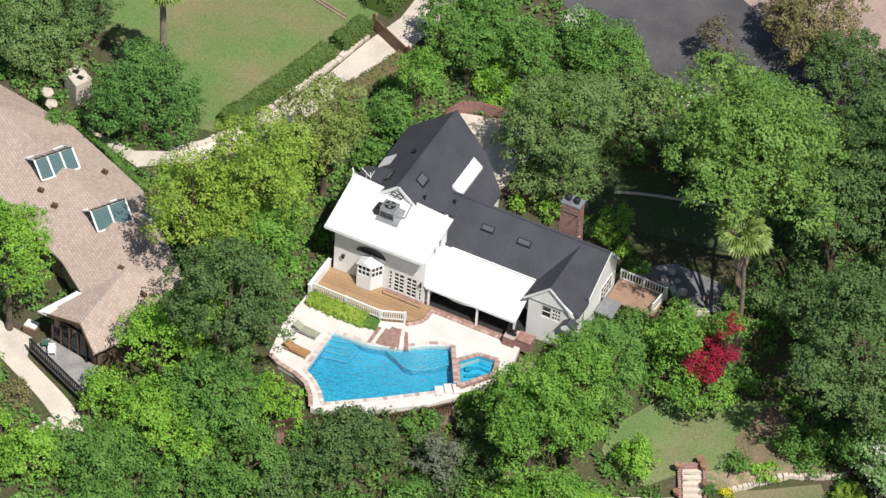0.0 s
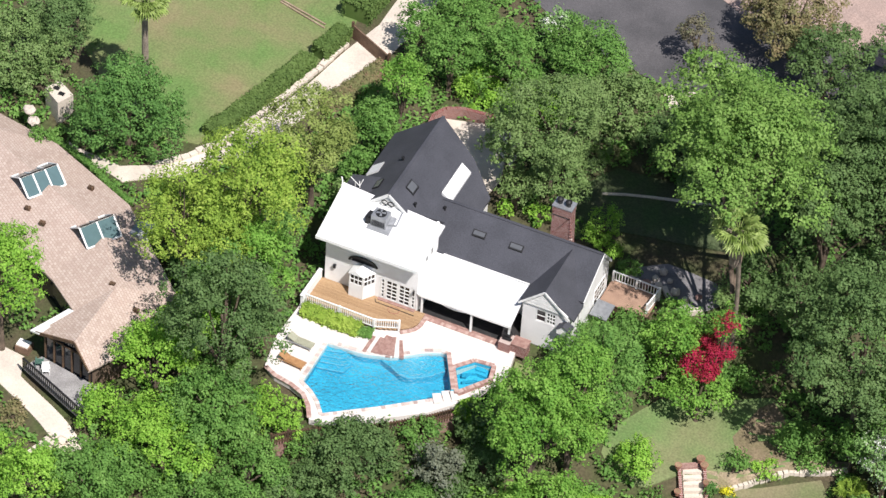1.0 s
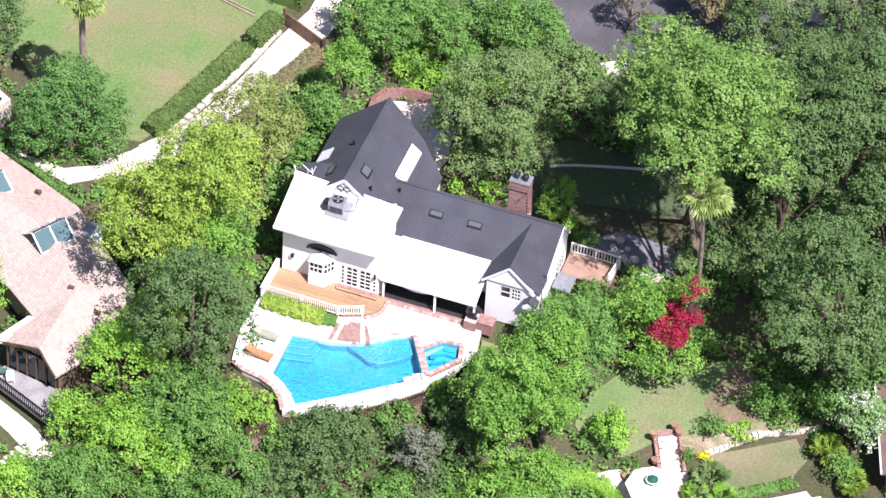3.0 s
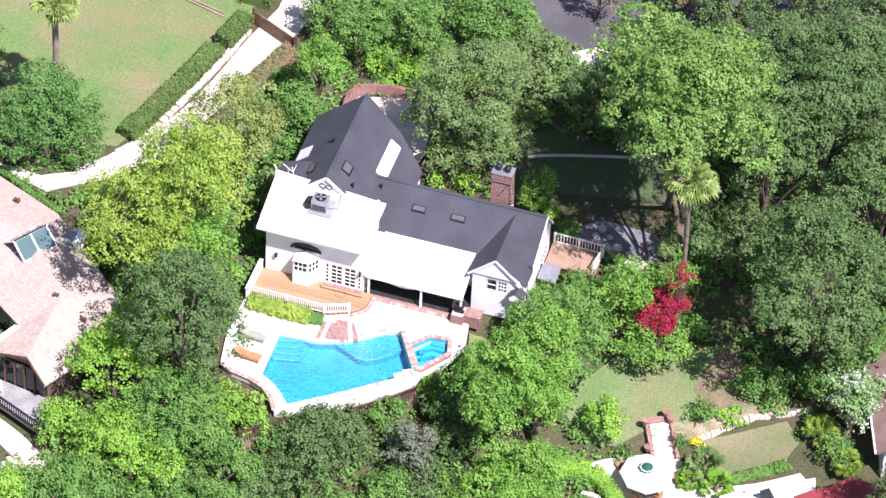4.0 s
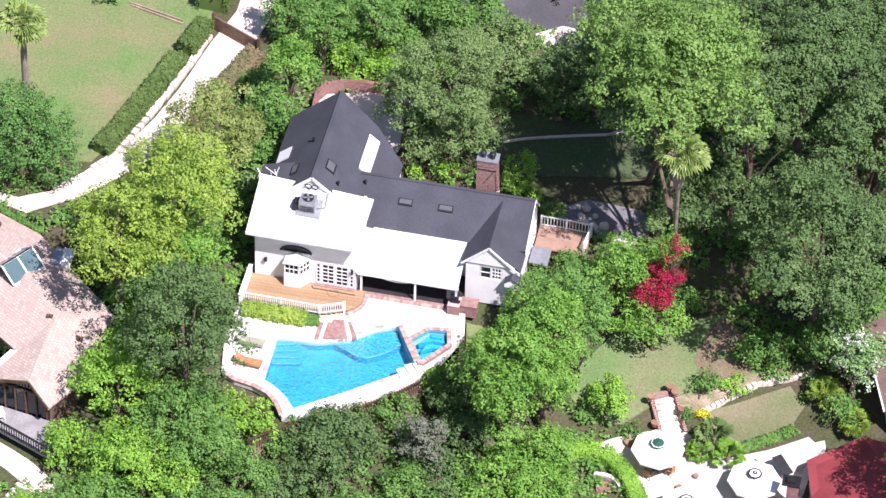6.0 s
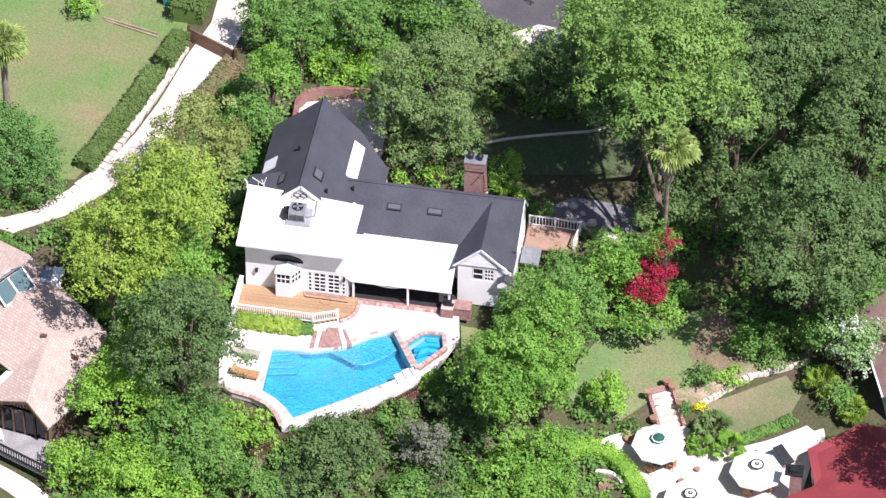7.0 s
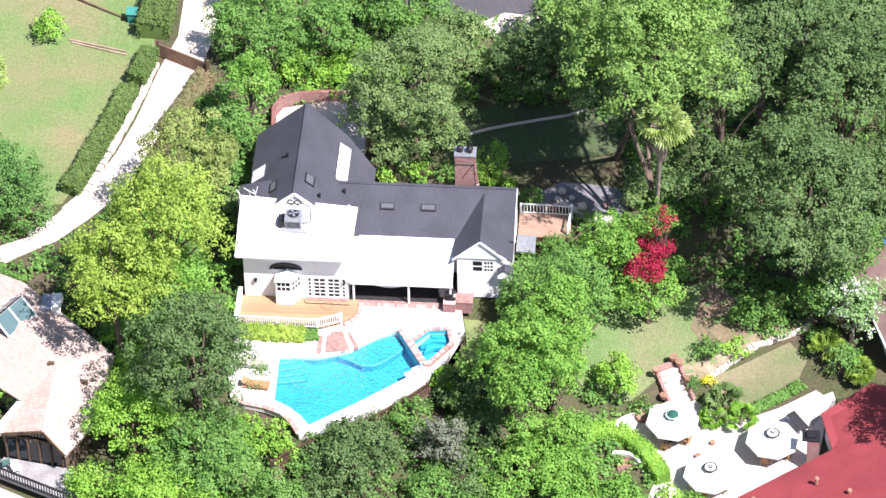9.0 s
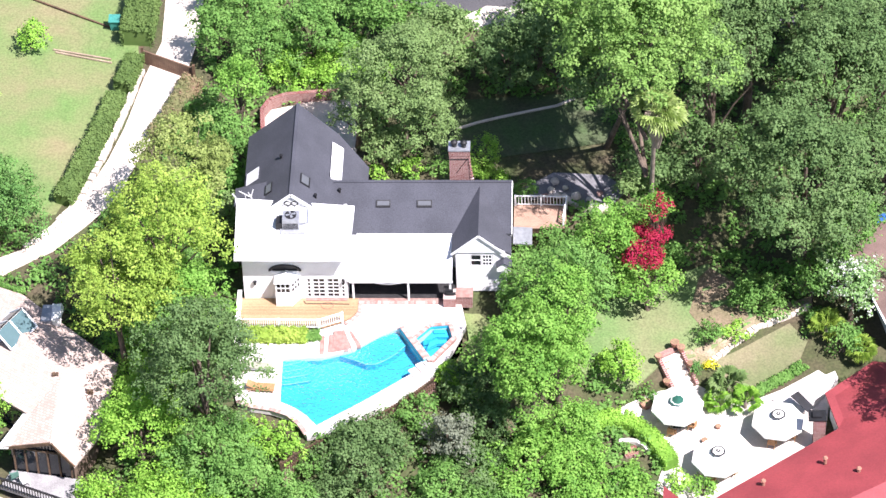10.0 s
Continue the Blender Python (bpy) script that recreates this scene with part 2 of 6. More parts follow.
def make_ground():
    xs = [-3000, -900, -300, -120, -70] + [-52 + i for i in range(117)] + [80, 130, 300, 900, 3000]
    ys = [-3000, -900, -300, -120, -60] + [-36 + i for i in range(101)] + [80, 130, 300, 900, 3000]
    verts = [(x, y, ground_z(min(max(x, -52), 64), min(max(y, -36), 64))) for y in ys for x in xs]
    w, faces = len(xs), []
    for j in range(len(ys) - 1):
        for i in range(w - 1):
            cx, cy = (xs[i] + xs[i + 1]) / 2, (ys[j] + ys[j + 1]) / 2
            if any(inside(POOL, cx + u, cy + v) or inside(SPA, cx + u, cy + v) for u, v in ((0, 0), (0.75, 0), (-0.75, 0), (0, 0.75), (0, -0.75), (0.55, 0.55), (-0.55, 0.55), (0.55, -0.55), (-0.55, -0.55))):
                continue
            faces.append((j * w + i, j * w + i + 1, (j + 1) * w + i + 1, (j + 1) * w + i))
    me = bpy.data.meshes.new("ground")
    me.from_pydata(verts, [], faces)
    me.materials.append(M_GRASS)
    me.polygons.foreach_set("use_smooth", [True] * len(faces))
    tagged(new("ground", me), "uneven hillside garden soil with patchy dry grass", "ground", kind="structure")


make_ground()


def sheet(name, ring, material, label, category, kind="structure", up=0.04, cell=1.0, hem=0.35):
    """A thin layer that follows the ground inside a ring, with a soft hem below."""
    bm = bmesh.new()
    verts = [bm.verts.new((x, y, 0)) for x, y in ring]
    bm.faces.new(verts)
    x0, x1 = min(p[0] for p in ring), max(p[0] for p in ring)
    y0, y1 = min(p[1] for p in ring), max(p[1] for p in ring)
    for k in range(1, int((x1 - x0) / cell) + 1):
        bmesh.ops.bisect_plane(bm, geom=bm.verts[:] + bm.edges[:] + bm.faces[:], plane_co=(x0 + k * cell, 0, 0), plane_no=(1, 0, 0))
    for k in range(1, int((y1 - y0) / cell) + 1):
        bmesh.ops.bisect_plane(bm, geom=bm.verts[:] + bm.edges[:] + bm.faces[:], plane_co=(0, y0 + k * cell, 0), plane_no=(0, 1, 0))
    for v in bm.verts:
        v.co.z = ground_z(v.co.x, v.co.y) + up
    rim = [e for e in bm.edges if e.is_boundary]
    out = bmesh.ops.extrude_edge_only(bm, edges=rim)
    for v in out["geom"]:
        if isinstance(v, bmesh.types.BMVert):
            v.co.z -= hem
    return solid(name, bm, material, label, category, kind)


M_LAWN = mat("mown_lawn", (0.115, 0.19, 0.056), (0.20, 0.18, 0.092), 0.2, 6, 0.95, 0.5, stain=0.22)
M_LAWN2 = mat("half_dry_lawn", (0.10, 0.19, 0.055), (0.185, 0.19, 0.095), 0.16, 6, 0.95, 0.5, stain=0.22)
sheet("lawn", [(-31, 20), (-26, 15.5), (-20.5, 13), (-17.6, 13.6), (-14, 24), (-12.8, 31), (-13.5, 36), (-16, 46), (-36, 46), (-38, 30)], M_LAWN, "broad mown green lawn with dry brown patches", "lawn", up=0.06)
sheet("driveway", [(-8.3, 46), (-8.4, 33.4), (-9.4, 26.5), (-11.3, 21.4), (-13.0, 16), (-15.5, 12.4), (-17.5, 10), (-21, 7.5), (-24, 8.7), (-27, 9.8), (-27.2, 10.5), (-24.2, 9.7), (-22, 9.0), (-18.9, 10.6), (-16.2, 14.4), (-14.2, 19.5), (-13.3, 23), (-12.2, 29), (-11.2, 33), (-11.6, 46)], M_CONCRETE, "sunlit pale concrete driveway", "driveway", up=0.07)
sheet("road", [(-8, 47), (-2.5, 42.5), (3, 39.6), (8, 38.2), (16, 36.8), (30, 36), (60, 38), (60, 49), (30, 47.5), (14, 48.5), (11, 50), (-8, 52)], M_ASPHALT, "dark grey asphalt street", "road", up=0.07)
sheet("pavement", [(3, 52), (11, 50), (14, 48.5), (30, 47.5), (60, 49), (60, 60), (3, 60)], mat("pinkish_paving", (0.40, 0.29, 0.25), (0.32, 0.24, 0.21), 0.4, 8, 0.9, 0.2), "dusty pink paving beside the street", "paving", up=0.11)
sheet("kerb_paving", [(12.0, 36.5), (13.2, 35.2), (16.8, 36.0), (17.4, 37.6), (14, 37.9)], M_CONCRETE, "pale paving beside the street kerb", "paving", up=0.12)
sheet("side_lawn", [(21.2, 4.4), (23.5, 9), (28.4, 11.5), (31, 13), (33.5, 11), (34.4, 7.5), (30.8, 4.6), (27.6, 3.2), (25.6, 1.2), (23.4, 0.5), (21.6, 2.0)], M_LAWN2, "small back lawn, half green and half dried brown", "lawn", up=0.06)
sheet("dry_patch", [(29.6, 8.2), (30.4, 11.6), (31.2, 12.6), (33.2, 10.8), (34, 7.8), (32.4, 6.2), (30.6, 6.6)], mat("dried_turf", (0.22, 0.165, 0.11), (0.15, 0.13, 0.07), 0.5, 7, 0.95, 0.6, stain=0.3), "dried brown patch of the back lawn", "lawn", up=0.075)
sheet("lower_lawn", [(31.5, 4.3), (37, 7.4), (38.3, 6), (37.6, 4.2), (34.1, 1.4), (32.4, 2)], mat("dry_clipped_lawn", (0.135, 0.155, 0.07), (0.19, 0.165, 0.10), 0.3, 7, 0.95, 0.5, stain=0.2), "small clipped lawn below a low stone edging", "lawn", up=0.06)
# grass colour darkened here to stand in for the tree shade
sheet("east_lawn", [(11, 18), (15, 21), (24, 23), (26, 29), (12, 27.5), (10, 24)], mat("shade_toned_lawn", (0.06, 0.10, 0.035), (0.08, 0.09, 0.05), 0.4, 6, 0.95, 0.5), "lawn under tall trees, grass coloured darker for their shade", "lawn", up=0.06)
sheet("flower_bed", [(28.9, 4.4), (31, 5.3), (33.6, 7.4), (36.5, 9.0), (38.4, 9.6), (38.7, 8.9), (37.1, 8.1), (34.6, 7.0), (32.5, 5.3), (31, 4.0), (29.6, 3.4)], mat("dry_bed_soil", (0.34, 0.26, 0.19), (0.20, 0.17, 0.10), 0.9, 7, 0.95, 0.5, stain=0.3), "dry brown flower bed above the stone edging", "flower bed", up=0.07)
sheet("grass_strip", [(12.6, 1.2), (13.45, 3.3), (13.1, 5.2), (14.2, 5.4), (15.4, 4.4), (14.6, 2.2), (13.4, 0.8)], M_LAWN, "narrow green grass strip beside the terrace", "lawn", up=0.35, hem=0.8)
sheet("lower_patio", [(22.5, -2.4), (25, -.2), (27.5, 1.5), (30.2, 2.2), (31.6, 1.2), (33.5, .2), (36.2, 1.6), (39, 3.4), (40, 2.6), (39, -5), (31, -12), (27, -8), (27.9, -4.6), (26.2, -1.6), (24.6, -1.2), (23, -3)], mat("patio_paving", (0.62, 0.57, 0.52), (0.54, 0.49, 0.44), 0.7, 9, 0.9, 0.15, stain=0.1), "bright plastered patio between garden walls", "patio", up=0.08, cell=2)

# ---- terrace and pool ----
def ring_fill(bm, outer, holes, z):
    """A flat sheet inside outer with holes cut out."""
    edges = []
    for ring in (outer, *holes):
        vs = [bm.verts.new((x, y, z)) for x, y in ring]
        edges += [bm.edges.new((a, b)) for a, b in zip(vs, vs[1:] + vs[:1])]
    bmesh.ops.triangle_fill(bm, edges=edges, use_beauty=True)


def grow(ring, d):
    """The ring moved outwards by d (rings run clockwise)."""
    out, k = [], len(ring)
    area = sum(ring[i][0] * ring[(i + 1) % k][1] - ring[(i + 1) % k][0] * ring[i][1] for i in range(k))
    s = 1 if area > 0 else -1
    for i in range(k):
        a, b, c = Vector(ring[i - 1]), Vector(ring[i]), Vector(ring[(i + 1) % k])
        n1, n2 = (b - a).normalized(), (c - b).normalized()
        n1, n2 = Vector((n1.y, -n1.x)) * s, Vector((n2.y, -n2.x)) * s
        m = (n1 + n2).normalized()
        out.append(tuple(b + m * d / max(0.5, m.dot(n1))))
    return out


TERRACE = [(-3.4, 5.9), (-3.6, -1.0), (-3.0, -4.2), (-1.9, -4.9), (-0.4, -5.2), (0.8, -5.7), (1.7, -6.6), (2.3, -7.7), (4.2, -7.3), (9.7, -3.1), (10.6, -2.0), (11.3, -1.2), (12.0, -0.2), (13.3, 3.4), (12.9, 5.6), (11.9, 5.9)]
bm = bmesh.new()
ring_fill(bm, TERRACE, [POOL, SPA], 0.0)
rim = [e for e in bm.edges if e.is_boundary]
for g in bmesh.ops.extrude_edge_only(bm, edges=rim)["geom"]:
    if isinstance(g, bmesh.types.BMVert):
        g.co.z -= 0.5
solid("terrace", bm, M_PLASTER, "pale plastered pool terrace, bright in the sun", "terrace", "structure")


def water_mat():
    m = bpy.data.materials.new("pool_water")
    m.use_nodes = True
    n, l = m.node_tree.nodes, m.node_tree.links
    tr, gl, mx, fr = n.new("ShaderNodeBsdfTransparent"), n.new("ShaderNodeBsdfGlossy"), n.new("ShaderNodeMixShader"), n.new("ShaderNodeFresnel")
    tr.inputs[0].default_value, gl.inputs["Roughness"].default_value = (0.72, 0.95, 1.0, 1), 0.03
    fr.inputs[0].default_value = 1.33
    geo, noi, bp = n.new("ShaderNodeNewGeometry"), n.new("ShaderNodeTexNoise"), n.new("ShaderNodeBump")
    noi.inputs["Scale"].default_value, noi.inputs["Detail"].default_value = 4.5, 3
    bp.inputs["Strength"].default_value, bp.inputs["Distance"].default_value = 0.7, 0.05
    l.new(geo.outputs["Position"], noi.inputs["Vector"])
    l.new(noi.outputs[0], bp.inputs["Height"])
    l.new(bp.outputs[0], gl.inputs["Normal"]), l.new(bp.outputs[0], fr.inputs["Normal"])
    l.new(fr.outputs[0], mx.inputs[0]), l.new(tr.outputs[0], mx.inputs[1]), l.new(gl.outputs[0], mx.inputs[2])
    l.new(mx.outputs[0], n["Material Output"].inputs["Surface"])
    return m


def basin_mat():
    # blue plaster; its fine mottling imitates rippling light under the water
    m = mat("blue_pool_plaster", (0.062, 0.42, 0.575), (0.044, 0.35, 0.50), 0.4, 6.5, 0.7, 0.0, stain=0.22)
    return m


M_WATER, M_BASIN = water_mat(), basin_mat()
M_TILE = mat("pale_blue_tile", (0.30, 0.55, 0.66), (0.22, 0.46, 0.58), 4, 20, 0.4, 0.0)


def pool(name, ring, depth, level, label):
    ob = thing(name, label, "pool", "structure", at=(ring[0][0], ring[0][1], level))
    bm = bmesh.new()
    wall = grow(ring, 0.003)
    top = [bm.verts.new((x, y, level + 0.1)) for x, y in wall]
    low = [bm.verts.new((x, y, -depth)) for x, y in wall]
    for i in range(len(top)):
        k = (i + 1) % len(top)
        bm.faces.new((top[i], top[k], low[k], low[i]))
    bm.faces.new(low)
    part("basin", bm, M_BASIN, ob, "blue plaster basin")
    bm = bmesh.new()
    bm.faces.new([bm.verts.new((x, y, level)) for x, y in ring])
    part("water", bm, M_WATER, ob, "clear rippled pool water")
    return ob


swimming_pool = pool("swimming_pool", POOL, 0.98, -0.14, "free-form swimming pool with clear blue water")
spa = pool("spa_pool", SPA, 0.9, 0.16, "small raised spa pool beside the swimming pool")
# entry steps across the corner, the long bench along the house side
for i in range(4):
    a, b = 0.5 + 0.5 * i, 1.6 + 0.22 * i
    ring = [(0.11, 0.0), (0.13, -a), (b - 0.15, -a + 0.4), (b, -a + 0.55), (b + 0.1, 0.12)]
    part("step", slabs([(x, y, -0.32 - 0.14 * i) for x, y in ring], 0.65 - 0.14 * i), M_BASIN, swimming_pool)
BENCH = [(4.2, 0.63), (4.9, 0.85), (6.05, 1.72), (6.9, 2.42), (7.95, 2.98), (8.3, 2.9), (8.95, 1.75), (8.3, 0.9), (7.5, 0.2), (6.8, -0.2), (6.1, -0.2), (5.3, 0.2)]
part("bench", slabs([(x, y, -0.42) for x, y in BENCH[::-1]], 0.55), M_BASIN, swimming_pool)
bm = bmesh.new()
tube(bm, [(x, y, -0.41) for x, y in BENCH[6:]], [0.035] * 6, 6)
part("tile_edge", bm, M_TILE, swimming_pool, "pale tile line on the bench edge")
for i in range(4):
    a, b = 0.5 + 0.5 * i, 1.6 + 0.22 * i
    bm = bmesh.new()
    tube(bm, [(0.16, -a, -0.30 - 0.14 * i), (b - 0.15, -a + 0.4, -0.30 - 0.14 * i)], [0.035] * 2, 6)
    part("tile_edge", bm, M_TILE, swimming_pool, "pale tile line on the step edge")
bm = boxes((10.95, 2.6, -0.9, 11.8, 2.95, -0.02))
part("bench", bm, M_BASIN, spa)
for k in range(2):
    part("step", slabs([(10.2 + 0.25 * k, 1.9 - 0.5 * k, -0.15 - 0.3 * k), (10.85 + 0.1 * k, 2.85, -0.15 - 0.3 * k), (11.9, 3.0, -0.15 - 0.3 * k), (12.15, 2.3 - 0.3 * k, -0.15 - 0.3 * k), (11.2, 2.35 - 0.4 * k, -0.15 - 0.3 * k)][::-1], 0.5 - 0.2 * k), M_BASIN, spa)

# ---- the main house ----
house = thing("house", "white stucco house with a charcoal shingle roof and white flat-roofed rooms", "house", at=(6, 10, 0))


def wall(bm_rows, label=""):
    return part("wall", boxes(*bm_rows), M_STUCCO, house, label)


# tall living room with its white lean-to roof
def pierced(x0, x1, z0, z1, y, t, holes):
    """A front wall cut by openings (x0, x1, z0, z1)."""
    xs = sorted({x0, x1, *[h[0] for h in holes], *[h[1] for h in holes]})
    zs = sorted({z0, z1, *[h[2] for h in holes], *[h[3] for h in holes]})
    free = lambda i, j: not any(h[0] <= xs[i] < h[1] and h[2] <= zs[j] < h[3] for h in holes)
    part("wall", plate(xs, zs, free, y, y + t), M_STUCCO, house)


pierced(-3.0, 4.6, -0.4, 5.35, 5.9, 0.2, [(-0.85, 1.05, 3.0, 3.75), (1.55, 4.5, 0.28, 2.35)])
wall([(-3.0, 6.1, -0.4, -2.8, 10.6, 5.5)])
bm = bmesh.new()
prism(bm, [(4.4, 6.1, -0.4), (4.6, 6.1, -0.4), (4.6, 9.4, -0.4), (4.4, 9.4, -0.4)], [(4.4, 6.1, 5.4), (4.6, 6.1, 5.4), (4.6, 9.4, 6.45), (4.4, 9.4, 6.45)])
part("wall", bm, M_STUCCO, house)


def zr(y):
    return 5.30 + (y - 4.92) * 0.33


ROOF1 = [(-3.42, 4.92, zr(4.92)), (4.9, 4.92, zr(4.92)), (5.2, 9.0, zr(9.0)), (-3.42, 9.6, zr(9.6))]
part("roof", slabs(ROOF1, 0.16), M_ROOFWHITE, house, "white membrane roof over the living room")
part("fascia", boxes((-3.44, 4.88, zr(4.9) - 0.26, 4.92, 4.92, zr(4.9) + 0.03)), M_WHITE, house)

# north wing with a steep ridge
RX, RZ, RT = 0.6, 7.93, 0.84
WZ, EZ = RZ - 3.85 * RT, RZ - 5.2 * RT
part("roof", slabs([(RX, 8.85, RZ), (RX, 18.7, RZ), (RX - 3.85, 18.5, WZ), (RX - 3.85, 10.6, WZ), (RX - 1.45, 8.85, RZ - 1.45 * RT)], 0.18), M_SHINGLE, house, "charcoal shingle slope of the north wing")
part("roof", slabs([(RX, 18.7, RZ), (RX, 8.85, RZ), (RX + 1.78, 8.85, RZ - 1.78 * RT), (RX + 1.78, 9.3, RZ - 1.78 * RT), (RX + 5.2, 12.6, EZ), (RX + 5.2, 16.4, EZ), (RX + 3.0, 18.0, RZ - 3.0 * RT)], 0.18), M_SHINGLE, house, "charcoal shingle slope of the north wing")
bm = bmesh.new()
prism(bm, [(RX - 1.3, 8.95, 6.5), (RX + 1.6, 8.95, 6.5), (RX, 8.95, RZ - 0.2)], [(RX - 1.3, 9.1, 6.5), (RX + 1.6, 9.1, 6.5), (RX, 9.1, RZ - 0.2)])
part("gable", bm, M_WHITE, house, "white boarded gable above the flat roof")
wall([(RX - 3.5, 10.6, -0.4, RX - 3.3, 18.3, WZ)])
wall([(RX + 4.9, 12.6, -0.4, RX + 5.1, 16.2, EZ - 0.1)])
bm = bmesh.new()
prism(bm, [(RX - 3.4, 18.1, -0.4), (RX + 4.9, 16.4, -0.4), (RX + 4.9, 16.4, EZ), (RX, 18.3, RZ - 0.25), (RX - 3.4, 18.1, WZ)], [(RX - 3.4, 18.3, -0.4), (RX + 4.9, 16.6, -0.4), (RX + 4.9, 16.6, EZ), (RX, 18.5, RZ - 0.25), (RX - 3.4, 18.3, WZ)])
part("wall", bm, M_STUCCO, house)

# long east wing
MZ, MY, ME, ET = 5.58, 12.75, 9.2, 0.54
part("roof", slabs([(2.0, MY, MZ), (2.0, ME, MZ - (MY - ME) * ET), (16.55, ME, MZ - (MY - ME) * ET), (16.55, MY, MZ)], 0.18), M_SHINGLE, house, "charcoal shingle roof of the east wing")
part("roof", slabs([(2.0, 14.6, 3.45), (2.0, MY, MZ), (16.55, MY, MZ), (16.55, 14.6, 3.45)], 0.18), M_SHINGLE, house, "charcoal shingle roof of the east wing")
bm = bmesh.new()
for x in (16.25,):
    prism(bm, [(x, 9.3, -0.4), (x, 14.4, -0.4), (x, 14.4, 3.45), (x, MY, MZ - 0.15), (x, 9.3, 3.6)], [(x + 0.2, 9.3, -0.4), (x + 0.2, 14.4, -0.4), (x + 0.2, 14.4, 3.45), (x + 0.2, MY, MZ - 0.15), (x + 0.2, 9.3, 3.6)])
part("wall", bm, M_STUCCO, house, "white gable wall")
wall([(5.0, 9.4, -0.4, 12.6, 9.6, 3.5)])
wall([(5.6, 14.2, -0.4, 16.25, 14.4, 3.5)])

# cross gable
CX, CY, CZ = 14.2, 7.15, 5.42
CT = 0.93
part("roof", slabs([(CX, 12.5, CZ), (CX - 2.0, 9.4, CZ - 2.0 * CT), (CX - 2.0, CY, CZ - 2.0 * CT), (CX, CY, CZ)], 0.16), M_SHINGLE, house, "charcoal shingle slope of the cross gable")
part("roof", slabs([(CX, CY, CZ), (CX + 2.35, CY + 0.3, CZ - 2.35 * CT), (CX + 2.35, 9.3, CZ - 2.35 * CT), (CX, 12.5, CZ)], 0.16), M_SHINGLE, house, "charcoal shingle slope of the cross gable")
pierced(12.5, 16.1, -0.4, 3.55, 7.35, 0.2, [(13.55, 15.2, 2.1, 3.3)])
wall([(12.5, 7.55, -0.4, 12.7, 9.4, 3.5)])
wall([(16.0, 7.55, -0.4, 16.2, 9.3, 3.3)])
bm = bmesh.new()
prism(bm, [(12.35, 7.27, 3.55), (16.1, 7.27, 3.55), (CX, 7.27, CZ - 0.2)], [(12.35, 7.4, 3.55), (16.1, 7.4, 3.55), (CX, 7.4, CZ - 0.2)])
part("gable", bm, M_WHITE, house, "white clapboard gable")

# covered porch
PZ = 2.15
PORCH = [(4.62, 5.8, PZ), (12.25, 5.8, PZ), (12.25, 9.3, PZ + 1.4), (4.62, 9.3, PZ + 1.4)]
part("roof", slabs(PORCH, 0.14), M_ROOFWHITE, house, "white membrane roof over the porch")
part("fascia", boxes((4.75, 5.76, PZ - 0.2, 12.3, 5.8, PZ + 0.02)), M_WHITE, house)
for x in (5.0, 9.04, 12.1):
    part("post", boxes((x - 0.07, 5.9, 0, x + 0.07, 6.04, PZ)), M_WHITE, house)

def brick_mat():
    m = mat("chimney_brick", (0.27, 0.145, 0.125), (0.195, 0.10, 0.085), 1.2, 9, 0.9, 0.3, stain=0.2)
    n, l = m.node_tree.nodes, m.node_tree.links
    p = n["Principled BSDF"]
    br, co, geo = n.new("ShaderNodeTexBrick"), n.new("ShaderNodeTexCoord"), n.new("ShaderNodeNewGeometry")
    sep, com, add = n.new("ShaderNodeSeparateXYZ"), n.new("ShaderNodeCombineXYZ"), n.new("ShaderNodeMath")
    l.new(geo.outputs["Position"], sep.inputs[0])
    l.new(sep.outputs[0], add.inputs[0]), l.new(sep.outputs[1], add.inputs[1])
    l.new(add.outputs[0], com.inputs[0]), l.new(sep.outputs[2], com.inputs[1])
    l.new(com.outputs[0], br.inputs["Vector"])
    br.inputs["Scale"].default_value, br.inputs["Brick Width"].default_value, br.inputs["Row Height"].default_value = 1.0, 0.24, 0.085
    br.inputs["Mortar Size"].default_value, br.inputs["Color2"].default_value = 0.008, (0.17, 0.05, 0.045, 1)
    br.inputs["Mortar"].default_value = (0.45, 0.36, 0.33, 1)
    src = p.inputs["Base Color"].links[0].from_socket
    l.new(src, br.inputs["Color1"])
    l.new(br.outputs[0], p.inputs["Base Color"])
    return m


M_CHBRICK = brick_mat()
chimney = thing("chimney", "tall red brick chimney with soldier-course top and two metal flues", "chimney", at=(12.7, 13.8, 0))
bm = bmesh.new()
prism(bm, [(11.9, 13.25, 0), (13.72, 13.25, 0), (13.72, 14.3, 0), (11.9, 14.3, 0)], [(11.98, 13.3, 7.6), (13.45, 13.3, 7.6), (13.45, 14.2, 7.6), (11.98, 14.2, 7.6)])
box(bm, 11.95, 13.27, 7.6, 13.48, 14.23, 8.1)
for k in range(9):
    box(bm, 13.5 - 0.012 * k, 13.22, 4.9 + 0.3 * k, 13.78 - 0.04 * k, 13.4, 5.06 + 0.3 * k)
part("shaft", bm, M_CHBRICK, chimney)
part("cap", boxes((11.92, 13.22, 8.1, 13.53, 14.28, 8.2)), M_STEEL, chimney, "grey mortar cap")
for x, y in ((12.35, 13.75), (13.05, 13.7)):
    bm = bmesh.new()
    tube(bm, [(x, y, 8.15), (x, y, 8.5)], [0.2, 0.2], 12)
    tube(bm, [(x, y, 8.52), (x, y, 8.64), (x, y, 8.75)], [0.27, 0.24, 0.05], 12)
    part("flue", bm, M_BLACK, chimney, "round metal flue with a rain cap")
part("strap", beams(0.05, 0.03, ((12.0, 13.27, 7.3), (13.44, 13.27, 7.3)), ((13.3, 13.27, 7.3), (12.45, 13.27, 5.9))), M_BLACK, chimney, "thin dark steel brace")

